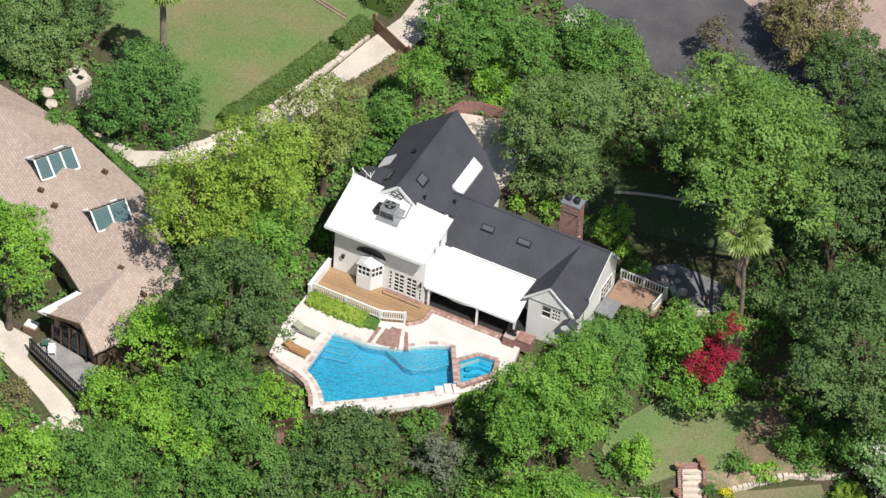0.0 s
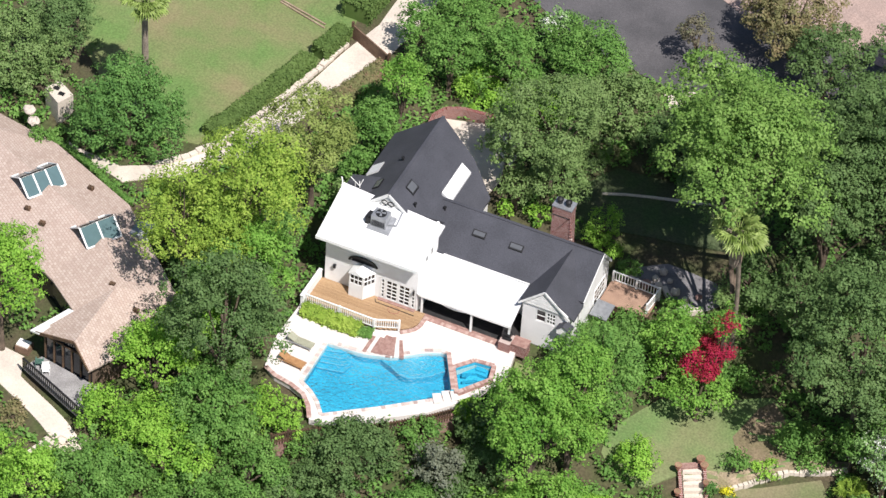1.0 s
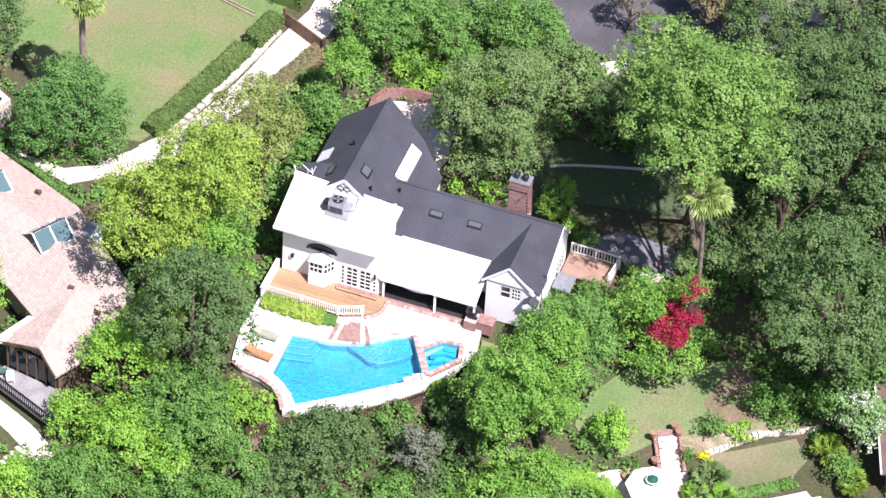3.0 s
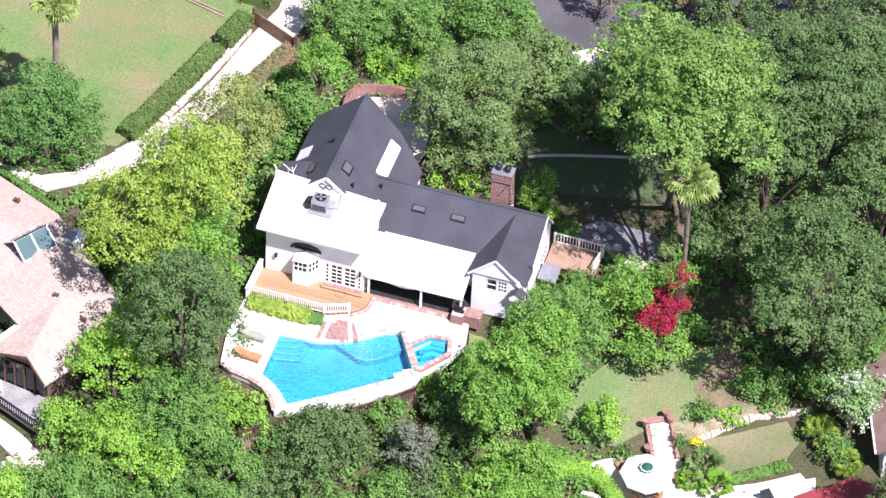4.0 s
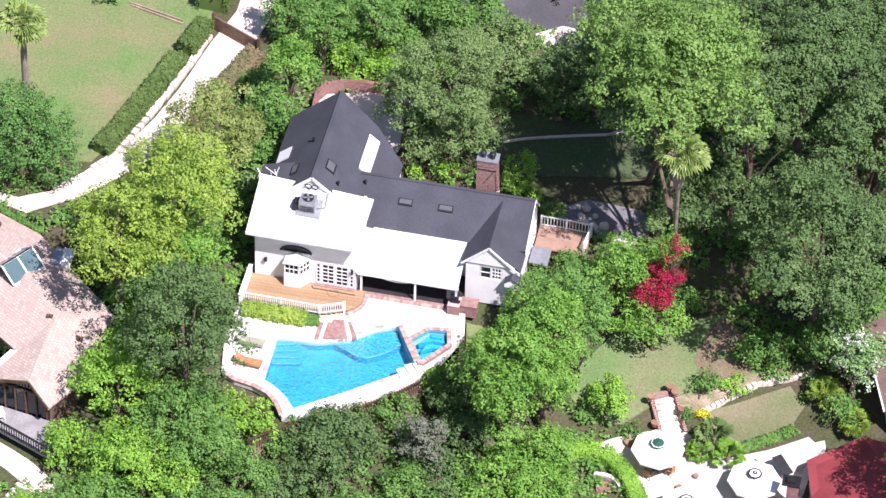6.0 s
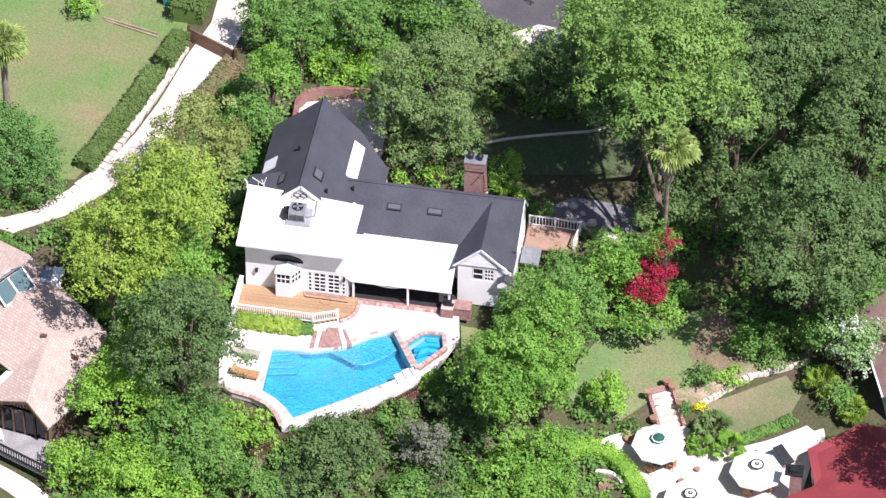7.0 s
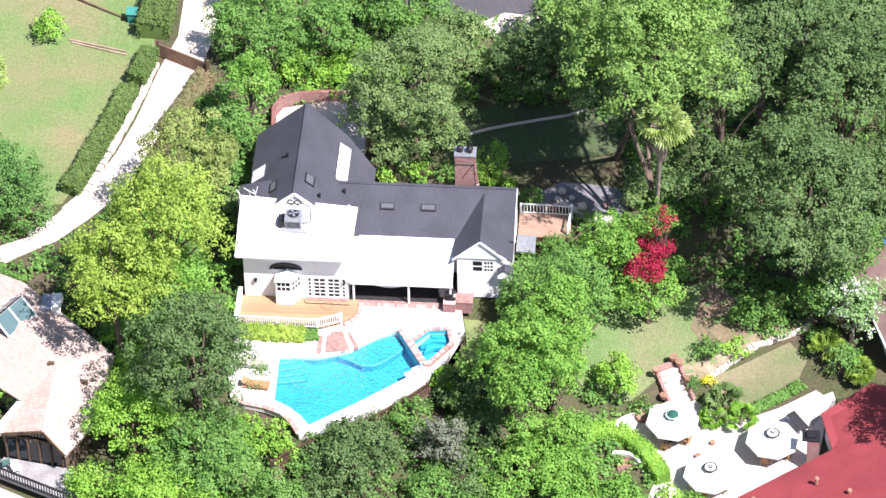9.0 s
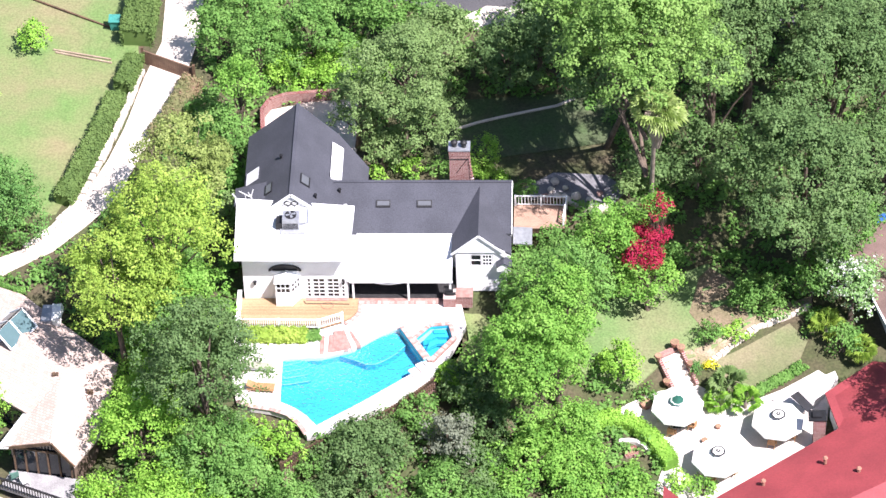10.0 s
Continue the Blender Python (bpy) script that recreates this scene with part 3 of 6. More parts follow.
# ---- trees ----
def leaves(name, clumps, size, per, seed, material, flat=0.35):
    """A crown of many small bent leaves round clump centres (x, y, z, radius, outward)."""
    rng = np.random.default_rng(seed)
    c = np.repeat(clumps[:, :3], per, 0)
    rad = np.repeat(clumps[:, 3:4], per, 0)
    out = np.repeat(clumps[:, 4:7], per, 0)
    n = len(c)
    off = rng.normal(size=(n, 3))
    off *= (rng.random((n, 1)) ** 0.4) / np.linalg.norm(off, axis=1, keepdims=True)
    off[:, 2] *= 0.7
    p = c + off * rad
    nor = out * 0.6 + off * 0.6 + np.array([0, 0, flat]) + rng.normal(size=(n, 3)) * 0.36
    nor /= np.linalg.norm(nor, axis=1, keepdims=True)
    a = np.cross(nor, rng.normal(size=(n, 3)))
    a /= np.linalg.norm(a, axis=1, keepdims=True)
    b = np.cross(nor, a)
    s = size * rng.uniform(0.6, 1.3, (n, 1))
    tip = p + a * s - nor * s * 0.25
    back = p - a * s * 0.8 - nor * s * 0.15
    verts = np.concatenate([back, p + b * s * 0.55, tip, p - b * s * 0.55], 1).reshape(-1, 3)
    i = np.arange(n)[:, None] * 4
    faces = np.concatenate([i + [[0, 1, 3]], i + [[1, 2, 3]]], 1).reshape(-1, 3)
    me = bpy.data.meshes.new(name)
    me.vertices.add(len(verts)), me.loops.add(len(faces) * 3), me.polygons.add(len(faces))
    me.vertices.foreach_set("co", verts.astype(np.float32).ravel())
    me.loops.foreach_set("vertex_index", faces.astype(np.int32).ravel())
    me.polygons.foreach_set("loop_start", np.arange(0, len(faces) * 3, 3, dtype=np.int32))
    me.update(calc_edges=True)
    me.materials.append(material)
    return me


def lobes_of(rng, r, h, count, lump=1.0):
    """Rounded lobes that make up an uneven crown of radius r and half height h."""
    rows = []
    for k in range(count):
        a, e = rng.uniform(0, math.tau), rng.uniform(-0.35, 1.0)
        q = math.sqrt(max(0.0, 1 - e * e)) if e > 0 else 1.0
        d = rng.uniform(0.5, 0.86)
        rows.append((math.cos(a) * r * d * q, math.sin(a) * r * d * q, h * e * 0.78, rng.uniform(0.2, 0.36) * r * lump))
    rows.append((0, 0, 0.1 * h, 0.62 * min(r, h)))
    return rows


LEAVES = {}
COUNT = [0]


def foliage(kind):
    return LEAVES[kind]


def tree(kind, x, y, zc, r, h=None, label="", category="tree", name="tree", lobes=None, size=0.125, dense=1.15, trunk=True, gap=0.12, host=None, stand=None, lump=1.0):
    """A tree or shrub: bent trunk, limbs, and a crown of leaf clumps round (x, y, zc)."""
    COUNT[0] += 1
    seed = COUNT[0]
    rng = np.random.default_rng(100 + seed)
    h = h or r * 0.85
    base = ground_z(x, y) - 0.1
    ob = host or thing(name, label, category, at=(x, y, base))
    rows = lobes_of(rng, r, h, lobes or int(12 + r * 4.2), lump)
    clumps = []
    step = 0.52 + 0.05 * r
    for lx, ly, lz, lr in rows:
        m = int(dense * 4 * math.pi * lr * lr / (step * step) * 0.8)
        d = rng.normal(size=(m, 3))
        d /= np.linalg.norm(d, axis=1, keepdims=True)
        d = d[d[:, 2] > -0.55]
        rr = lr * rng.uniform(0.80, 1.12, (len(d), 1))
        pos = d * rr * np.array([1, 1, 0.85]) + (lx, ly, lz)
        q = (pos[:, 0] / (r * 1.08)) ** 2 + (pos[:, 1] / (r * 1.08)) ** 2 + (pos[:, 2] / (h * 1.08)) ** 2
        keep = (q < 1.05) & (q > 0.16) & (rng.random(len(d)) > gap)
        clumps.append(np.concatenate([pos[keep] + (x, y, zc), np.full((keep.sum(), 1), step * 0.62), d[keep]], 1))
    clumps = np.concatenate(clumps)
    clumps = clumps[clumps[:, 2] > base + 0.15]
    per = max(4, int(round((step * 0.62 / size) ** 2 * 1.5)))
    me = leaves("crown", clumps, size, per, seed, foliage(kind))
    crown = new("crown", me)
    crown.parent, crown.location = ob, -ob.location
    if trunk:
        bm = bmesh.new()
        top = Vector((x, y, zc + 0.1 * h))
        foot = Vector((x + rng.uniform(-0.3, 0.3), y + rng.uniform(-0.3, 0.3), base - 0.3))
        if stand:
            foot = Vector((*stand, ground_z(*stand) - 0.4))
        if host:
            foot = Vector((host.location.x, host.location.y, base + 0.45 * (zc - base)))
        tr = (0.06 + 0.045 * r) * (0.55 if stand or host else 1.0)
        mid = foot.lerp(top, 0.5) + Vector((rng.uniform(-0.2, 0.2) * r * 0.4, rng.uniform(-0.2, 0.2) * r * 0.4, 0))
        tube(bm, [foot, foot.lerp(mid, 0.5), mid, top], [tr * 1.35, tr, tr * 0.8, tr * 0.35])
        part("branch" if host else "trunk", bm, M_BARK, ob)
        bm = bmesh.new()
        for lx, ly, lz, lr in rows[:9]:
            e = Vector((x + lx, y + ly, zc + lz))
            s = foot.lerp(mid, rng.uniform(0.7, 1.0)) if rng.random() < 0.5 else mid.lerp(top, rng.uniform(0, 0.6))
            b = s.lerp(e, 0.5) + Vector((0, 0, 0.12 * r))
            tube(bm, [s, b, e], [tr * 0.45, tr * 0.3, tr * 0.1], 6)
        part("limb", bm, M_BARK, ob)
    return ob


LEAVES.update(
    yellow=leaf_mat("yellow_green_leaf", [(0.155, 0.265, 0.048), (0.30, 0.435, 0.07), (0.47, 0.58, 0.125)], 0.38),
    lime=leaf_mat("light_green_leaf", [(0.14, 0.30, 0.046), (0.26, 0.48, 0.066), (0.41, 0.64, 0.12)], 0.38),
    bright=leaf_mat("bright_green_leaf", [(0.10, 0.24, 0.042), (0.19, 0.38, 0.062), (0.32, 0.52, 0.115)], 0.36),
    mid=leaf_mat("mid_green_leaf", [(0.082, 0.19, 0.044), (0.15, 0.30, 0.066), (0.245, 0.415, 0.11)], 0.34),
    dark=leaf_mat("dark_green_leaf", [(0.076, 0.14, 0.048), (0.118, 0.20, 0.066), (0.178, 0.265, 0.10)], 0.3),
    olive=leaf_mat("olive_grey_leaf", [(0.125, 0.205, 0.072), (0.19, 0.29, 0.096), (0.275, 0.38, 0.15)], 0.32),
    grey=leaf_mat("grey_green_leaf", [(0.12, 0.14, 0.09), (0.18, 0.20, 0.14), (0.27, 0.29, 0.22)], 0.25),
    round=leaf_mat("glossy_green_leaf", [(0.07, 0.165, 0.045), (0.118, 0.25, 0.062), (0.185, 0.34, 0.09)], 0.25),
    plane=leaf_mat("plane_tree_leaf", [(0.115, 0.22, 0.052), (0.20, 0.345, 0.078), (0.315, 0.46, 0.14)], 0.36),
    red=leaf_mat("magenta_bract", [(0.22, 0.02, 0.04), (0.42, 0.025, 0.08), (0.34, 0.03, 0.05), (0.48, 0.05, 0.11)], 0.35),
    palm=leaf_mat("palm_frond", [(0.20, 0.30, 0.08), (0.36, 0.47, 0.14), (0.48, 0.56, 0.26)], 0.3),
    yellowfl=leaf_mat("yellow_bloom", [(0.60, 0.58, 0.03), (0.80, 0.76, 0.05)], 0.3),
    khaki=leaf_mat("olive_yellow_leaf", [(0.15, 0.20, 0.055), (0.26, 0.33, 0.09), (0.39, 0.45, 0.16)], 0.35),
    clipped=leaf_mat("clipped_hedge_leaf", [(0.075, 0.13, 0.036), (0.12, 0.19, 0.052), (0.17, 0.25, 0.075)], 0.25),
    flower=leaf_mat("white_bloom_leaf", [(0.08, 0.18, 0.05), (0.13, 0.26, 0.07), (0.18, 0.33, 0.10), (0.24, 0.38, 0.14), (0.78, 0.78, 0.74), (0.82, 0.82, 0.78)], 0.25),
    purple=leaf_mat("dusky_leaf", [(0.115, 0.105, 0.075), (0.18, 0.165, 0.11), (0.15, 0.18, 0.09)], 0.25),
    brown=leaf_mat("rusty_green_leaf", [(0.13, 0.15, 0.06), (0.23, 0.22, 0.10), (0.34, 0.25, 0.15)], 0.3),
    rust=leaf_mat("rusty_hedge_leaf", [(0.13, 0.17, 0.06), (0.22, 0.22, 0.10), (0.33, 0.20, 0.14)], 0.3),
)
T = tree
feathery = T("yellow", -8.0, 2.4, 10.4, 4.8, 5.4, gap=0.4, label="spreading yellow-green feathery garden tree beside the house")
T("yellow", -9.0, 0.2, 7.2, 3.6, 4.2, host=feathery)
T("bright", -6.2, 0.2, 5.2, 3.0, 3.6, host=feathery)
T("mid", -7.6, -1.6, 5.6, 2.8, 3.2, gap=0.3, host=feathery)
T("yellow", -11.0, -1.2, 8.8, 3.9, 4.9, gap=0.4, label="low yellow-green feathery tree over the neighbour's roof")
T("khaki", -7.5, 11.8, 8.8, 3.8, 2.8, "olive-green bushy tree beside the driveway")
T("dark", -4.8, -7.9, 7.0, 4.7, 5.8, "dense dark green oak beside the pool terrace")
T("lime", -9.2, -9.3, 2.2, 3.4, 3.6, "fresh light green tree on the slope")
T("mid", -3.9, -10.8, 1.4, 3.9, 3.4, "mid-green leafy tree below the pool garden")
T("lime", -6.5, -13.9, -0.8, 4.4, 2.6, "fresh light green tree with trailing tendrils")
T("mid", 0.4, -14.3, -1.0, 3.3, 2.6, "mid-green tree low on the slope")
T("dark", 6.4, -9.05, -1.5, 4.0, 3.0, "dark green oak below the pool fence")
T("grey", 12.3, -7.2, -0.8, 2.2, 2.4, "thin grey-green shrubby tree below the pool")
T("mid", 10.1, -4.7, -0.8, 1.9, 1.6, "mid-green shrub against the pool fence", "shrub", "shrub")
T("mid", 11.8, -10.1, -2.5, 2.4, 1.8, "mid-green shrub low on the slope", "shrub", "shrub")
T("bright", 18.3, -3.8, 3.2, 4.4, 6.2, "large bright green leafy tree beside the spa")
T("bright", 20.0, -1.0, 6.4, 3.1, 3.6, "bright green leafy tree beside the terrace")
T("dark", 13.6, -1.6, -0.8, 2.2, 2.0, "dark green shaded shrub beside the spa", "shrub", "shrub")
T("mid", 21.1, 2.4, 4.6, 3.3, 5.0, "dense mid-green evergreen tree")
T("bright", 23.4, 9.9, 2.4, 2.8, 3.4, "bright green rounded shrub tree")
T("bright", 26.6, 8.7, -0.3, 2.5, 2.2, "bright green shrub beside the back lawn", "shrub", "shrub")
T("red", 26.4, 10.0, 1.7, 2.1, 1.5, "magenta bougainvillea in full flower", "shrub", "bougainvillea", size=0.1, gap=0.05, dense=1.5)
T("red", 27.2, 10.4, 5.2, 1.2, 1.6, "upper red sprays of bougainvillea among leaves", "shrub", "bougainvillea", size=0.1, gap=0.66)
T("bright", 26.9, 11.4, 4.3, 1.5, 1.9, "bright green shrub behind the bougainvillea", "shrub", "shrub", gap=0.3)
sycamore = T("plane", 26.4, 13.8, 18.6, 6.6, 5.8, "very large bright green sycamore over the shaded lawn", size=0.145, gap=0.16, stand=(23.4, 22.6))
T("plane", 21.2, 17.8, 19.4, 3.7, 3.2, size=0.145, gap=0.38, host=sycamore)
# two added rear lobes, hidden behind the crown, only to shade the lawn
T("dark", 21.8, 22.4, 12.2, 4.2, 3.6, size=0.145, host=sycamore)
T("dark", 25.2, 24.0, 11.4, 4.0, 3.5, size=0.145, host=sycamore)
T("dark", 23.6, 17.8, 11.4, 3.2, 3.0, size=0.145, host=sycamore)
east_oak = T("dark", 37.9, 10.2, 8.6, 6.0, 6.8, "large dark green oak on the east slope", size=0.135)
T("dark", 39.6, 11.2, 2.4, 3.2, 3.0, size=0.135, host=east_oak)
T("dark", 34.2, 26.0, 12.5, 5.9, 5.6, "tall dark green oak near the street", size=0.135)
T("dark", 40.4, 19.8, 10.6, 4.6, 4.8, "tall dark green oak on the east slope", size=0.135)
T("dark", 44.0, 33.0, 5.0, 5.0, 5.0, "tall dark green oak further east", size=0.145)
T("dark", 44.0, 18.0, 3.0, 4.6, 4.6, "dark green oak behind the red-roofed house", size=0.145)
olive_tree = T("olive", 8.3, 22.4, 7.4, 4.6, 4.4, "soft grey-green olive tree beside the north court", size=0.105, gap=0.2)
T("olive", 10.2, 20.2, 4.6, 2.9, 3.0, size=0.105, gap=0.25, host=olive_tree)
T("mid", -3.2, 29.2, 4.2, 2.7, 2.6, "mid-green shrub tree on the bank")
T("mid", 0.9, 30.9, 4.4, 3.3, 2.8, "mid-green shrub tree with arching fronds on the bank")
T("mid", 6.9, 33.6, 4.8, 3.4, 3.0, "mid-green shrub tree below the street")
T("bright", -3.9, 21.4, 7.4, 2.3, 2.4, "bright green shrub with pale tips on the bank")
T("mid", -5.2, 19.7, 3.4, 2.7, 2.6, "mid-green shrub tree beside the north wing")
T("lime", -0.5, 30.0, 1.4, 2.6, 1.3, "light green ivy-covered bank behind the brick wall", "shrub", "shrub", trunk=False)
T("lime", 3.2, 30.6, 1.5, 2.6, 1.3, "light green ivy-covered bank behind the brick wall", "shrub", "shrub", trunk=False)
T("round", -22.4, 11.2, 4.0, 4.2, 4.9, "dense rounded clipped ficus tree", size=0.115, gap=0.02, dense=1.0, lump=1.7, lobes=16)
T("olive", -33.6, 13.8, 4.0, 4.2, 3.6, "olive-green tree behind the neighbour's house")
T("dark", -32.0, 18.5, 4.0, 3.4, 3.2, "dark green tree beside the broad lawn")
T("lime", -22.2, -9.4, 5.8, 3.7, 3.8, "bright green tree in front of the neighbour's house")
T("lime", -13.7, -20.2, -2.5, 2.9, 2.2, "light green shrub tree below the steps")
T("mid", -9.8, -18.7, -2.0, 3.3, 2.4, "mid-green shrub tree below the steps")
T("mid", 35.2, 9.2, -2.5, 2.5, 1.9, "mid-green loose shrub tree beside the back lawn")
T("flower", 41.4, 7.8, -0.5, 2.9, 3.4, "oleander tree dotted with white blooms")
T("lime", 24.4, 1.6, -2.3, 1.9, 2.1, gap=0.02, label="light green young tree on the bank")
T("dark", 15.9, 29.1, 3.0, 3.0, 2.6, "dark green tree beside the shaded lawn")
T("round", 30.0, 2.9, -4.2, 0.75, 0.8, "small clipped ball bush", "bush", "bush", trunk=False, size=0.09, gap=0.0)
T("yellowfl", 31.0, 3.5, -4.4, 0.65, 0.5, "small bush in bright yellow bloom", "bush", "bush", trunk=False, size=0.09, gap=0.0)
T("mid", 31.0, 5.4, -2.9, 1.15, 1.2, "small open garden tree above the edging")
T("bright", 18.2, -7.6, -3.5, 4.2, 2.2, "bright green broad-leaved shrubs on the lower slope", "shrub", "shrub", size=0.145)
T("bright", 23.6, -9.4, -4.6, 3.6, 1.7, "bright green broad-leaved shrubs below the clipped hedge", "shrub", "shrub", size=0.145)
T("purple", 13.0, 40.8, 4.0, 1.9, 2.0, "dusky sparse street tree", gap=0.4)
T("brown", 19.5, 45.6, 5.0, 4.2, 3.4, "rusty green tree beyond the street")
T("flower", 2.3, 38.2, 3.0, 1.5, 1.4, "small pale-flowered tree beside the street")
T("dark", 24.0, 41.0, 5.0, 3.6, 3.4, "dark green tree beside the street")
T("dark", 30.0, 45.0, 5.0, 4.2, 4.0, "dark green tree beyond the street")
# undergrowth that closes the gaps between the large trees
for kind, x, y, zc, r, h in (
    ("mid", -8.0, 6.0, 2.0, 2.8, 2.4), ("lime", -10.0, 9.5, 3.0, 2.6, 2.4), ("mid", -5.8, -2.0, 3.6, 2.4, 3.0), ("lime", -8.6, -5.4, 2.6, 2.4, 2.6), ("olive", -4.6, 13.5, 1.6, 1.5, 1.8), ("mid", -5.0, 16.5, 1.8, 2.0, 1.8), ("lime", -9.5, -2.5, 0.2, 2.4, 2.0),
    ("mid", -12.5, 13.0, 2.0, 1.4, 1.2), ("lime", -11.2, 0.5, 1.0, 1.8, 1.5)):
    T(kind, x, y, zc, r, h, "leafy green undergrowth beside the house", "shrub", "shrub")
for kind, x, y, zc, r, h in (
    ("mid", -8.5, -17.5, -1.8, 3.0, 2.0), ("mid", -2.5, -17.5, -2.0, 3.2, 2.2), ("dark", 3.5, -13.0, -2.4, 3.0, 2.2), ("mid", 8.5, -13.5, -3.2, 3.0, 2.2),
    ("dark", 14.0, -8.5, -3.2, 2.6, 2.2), ("mid", 15.0, -12.5, -3.8, 3.2, 2.0), ("dark", 14.8, -4.5, -2.0, 2.6, 2.4), ("bright", 12.5, -15.0, -4.0, 3.0, 2.0),
    ("lime", 0.2, -8.4, -0.2, 1.2, 0.5), ("lime", -0.9, -7.4, -0.1, 1.2, 0.5), ("lime", -2.0, -9.0, -0.4, 1.6, 1.0), ("lime", 0.6, -7.3, 0.0, 1.1, 0.6), ("lime", 1.4, -9.0, -0.4, 1.0, 0.7), ("mid", 2.6, -9.6, -1.0, 1.1, 0.9), ("lime", -1.6, -6.6, 0.0, 1.0, 0.6),
    ("bright", 20.7, -4.9, -2.4, 2.6, 2.6), ("bright", 21.4, -7.0, -3.4, 2.4, 2.0), ("bright", 20.0, 0.0, -0.6, 2.4, 2.8), ("mid", 21.6, 4.4, -1.4, 1.3, 1.6)):
    T(kind, x, y, zc, r, h, "leafy green shrubs on the slope below the pool", "shrub", "shrub")
for kind, x, y, zc, r, h in (
    ("mid", 17.4, 6.0, 1.0, 2.0, 2.2), ("bright", 16.2, 5.4, 0.3, 1.0, 1.1), ("mid", 17.2, 9.6, 0.6, 1.2, 1.2), ("mid", 20.0, 10.4, 0.8, 2.2, 2.2), ("bright", 23.6, 9.2, -0.6, 2.0, 1.9), ("bright", 25.4, 13.2, 0.0, 1.8, 1.7), ("olive", 25.2, 17.3, 0.8, 1.5, 1.3), ("mid", 17.4, 16.8, 0.9, 1.1, 1.0),
    ("olive", 4.8, 22.0, 4.6, 2.8, 2.8), ("olive", 6.8, 19.8, 2.4, 1.8, 1.8), ("olive", 9.0, 27.0, 2.2, 2.4, 2.2), ("lime", 8.9, 19.2, 0.9, 1.0, 0.9), ("lime", 6.2, 18.7, 0.8, 0.8, 0.7), ("lime", 14.6, 18.6, 0.9, 1.5, 1.0), ("mid", 11.0, 19.5, 0.7, 1.2, 0.9), ("mid", 28.0, 12.0, -1.4, 1.3, 1.2)):
    T(kind, x, y, zc, r, h, "leafy green shrub in the side garden", "shrub", "shrub")
for kind, x, y, zc, r, h in (
    ("olive", 10.4, 30.6, 3.4, 3.2, 3.2), ("dark", 18.2, 31.0, 4.0, 3.4, 3.6), ("mid", 20.0, 32.8, 5.5, 3.6, 3.6), ("dark", 27.5, 31.5, 4.0, 3.6, 3.8), 
    ("dark", 31.6, 19.4, 10.4, 3.8, 4.2), ("dark", 38.5, 27.5, 9.0, 4.2, 4.4), ("dark", 29.0, 38.0, 4.5, 3.8, 3.6), ("dark", 38.5, 39.0, 6.0, 4.4, 4.2), ("dark", 43.5, 22.5, 9.4, 4.2, 4.6), ("dark", 40.0, 31.5, 9.5, 4.2, 4.4),
    ("dark", 30.2, 18.5, 2.6, 3.0, 4.0), ("dark", 26.4, 18.2, 2.6, 2.2, 2.6), ("dark", 34.5, 45.5, 6.0, 4.0, 4.0), ("dark", 46.0, 40.0, 6.0, 5.0, 5.0), ("mid", 41.0, 10.4, 3.0, 3.0, 3.4), ("mid", 38.7, 8.9, -0.8, 2.2, 2.4)):
    T(kind, x, y, zc, r, h, "dense dark evergreen tree of the wooded slope", size=0.14)
for kind, x, y, zc, r, h in (
    ("mid", -4.5, 34.5, 3.0, 2.6, 2.4), ("mid", -6.7, 31.0, 4.2, 2.2, 2.8), ("mid", -7.0, 24.0, 2.2, 1.7, 1.7), ("mid", 3.6, 36.8, 3.2, 2.4, 2.2), ("mid", -6.2, 38.0, 3.0, 3.0, 2.4), ("lime", 1.2, 28.9, 1.0, 1.8, 0.9), ("lime", 5.2, 29.4, 1.4, 2.0, 1.2)):
    T(kind, x, y, zc, r, h, "leafy shrub on the bank below the street", "shrub", "shrub")
for kind, x, y, zc, r, h in (
    ("lime", -17.5, -18.5, -3.0, 2.2, 1.2), ("lime", -21.5, -14.5, -2.4, 2.0, 0.9), ("mid", -24.5, -13.0, -2.2, 2.2, 1.2), ("brown", -18.5, -15.0, -2.6, 1.5, 0.7), ("lime", -14.0, -17.6, -2.9, 1.2, 0.9), ("mid", -6.8, -21.5, -3.0, 3.0, 2.0), ("lime", -12.0, -12.8, -1.2, 2.2, 1.8)):
    T(kind, x, y, zc, r, h, "rough scrub on the bank below the terrace", "shrub", "shrub")
for kind, x, y, zc, r, h in (
    ("mid", 38.6, 7.4, -3.6, 1.3, 1.2), ("mid", 41.0, 4.9, -3.2, 1.5, 1.4), ("lime", 33.0, 6.2, -3.4, 1.2, 0.5), ("mid", 26.2, 1.0, -4.4, 1.0, 0.6), ("round", 27.3, 0.2, -4.6, 0.8, 0.6), ("bright", 30.3, -8.6, -4.6, 1.2, 0.9), ("lime", 28.6, -8.0, -4.4, 1.2, 0.8), ("lime", -21.3, 32.2, 2.7, 1.6, 1.3), ("mid", -28.5, 8.6, 1.9, 1.0, 0.5)):
    T(kind, x, y, zc, r, h, "small leafy garden shrub", "shrub", "shrub")
T("dark", 49.0, -3.5, 4.5, 4.2, 4.5, "dark green tree shading the red roof")
T("lime", 14.2, 18.7, 2.4, 1.9, 1.8, "wispy light green shrub tree behind the chimney", gap=0.55, size=0.1)


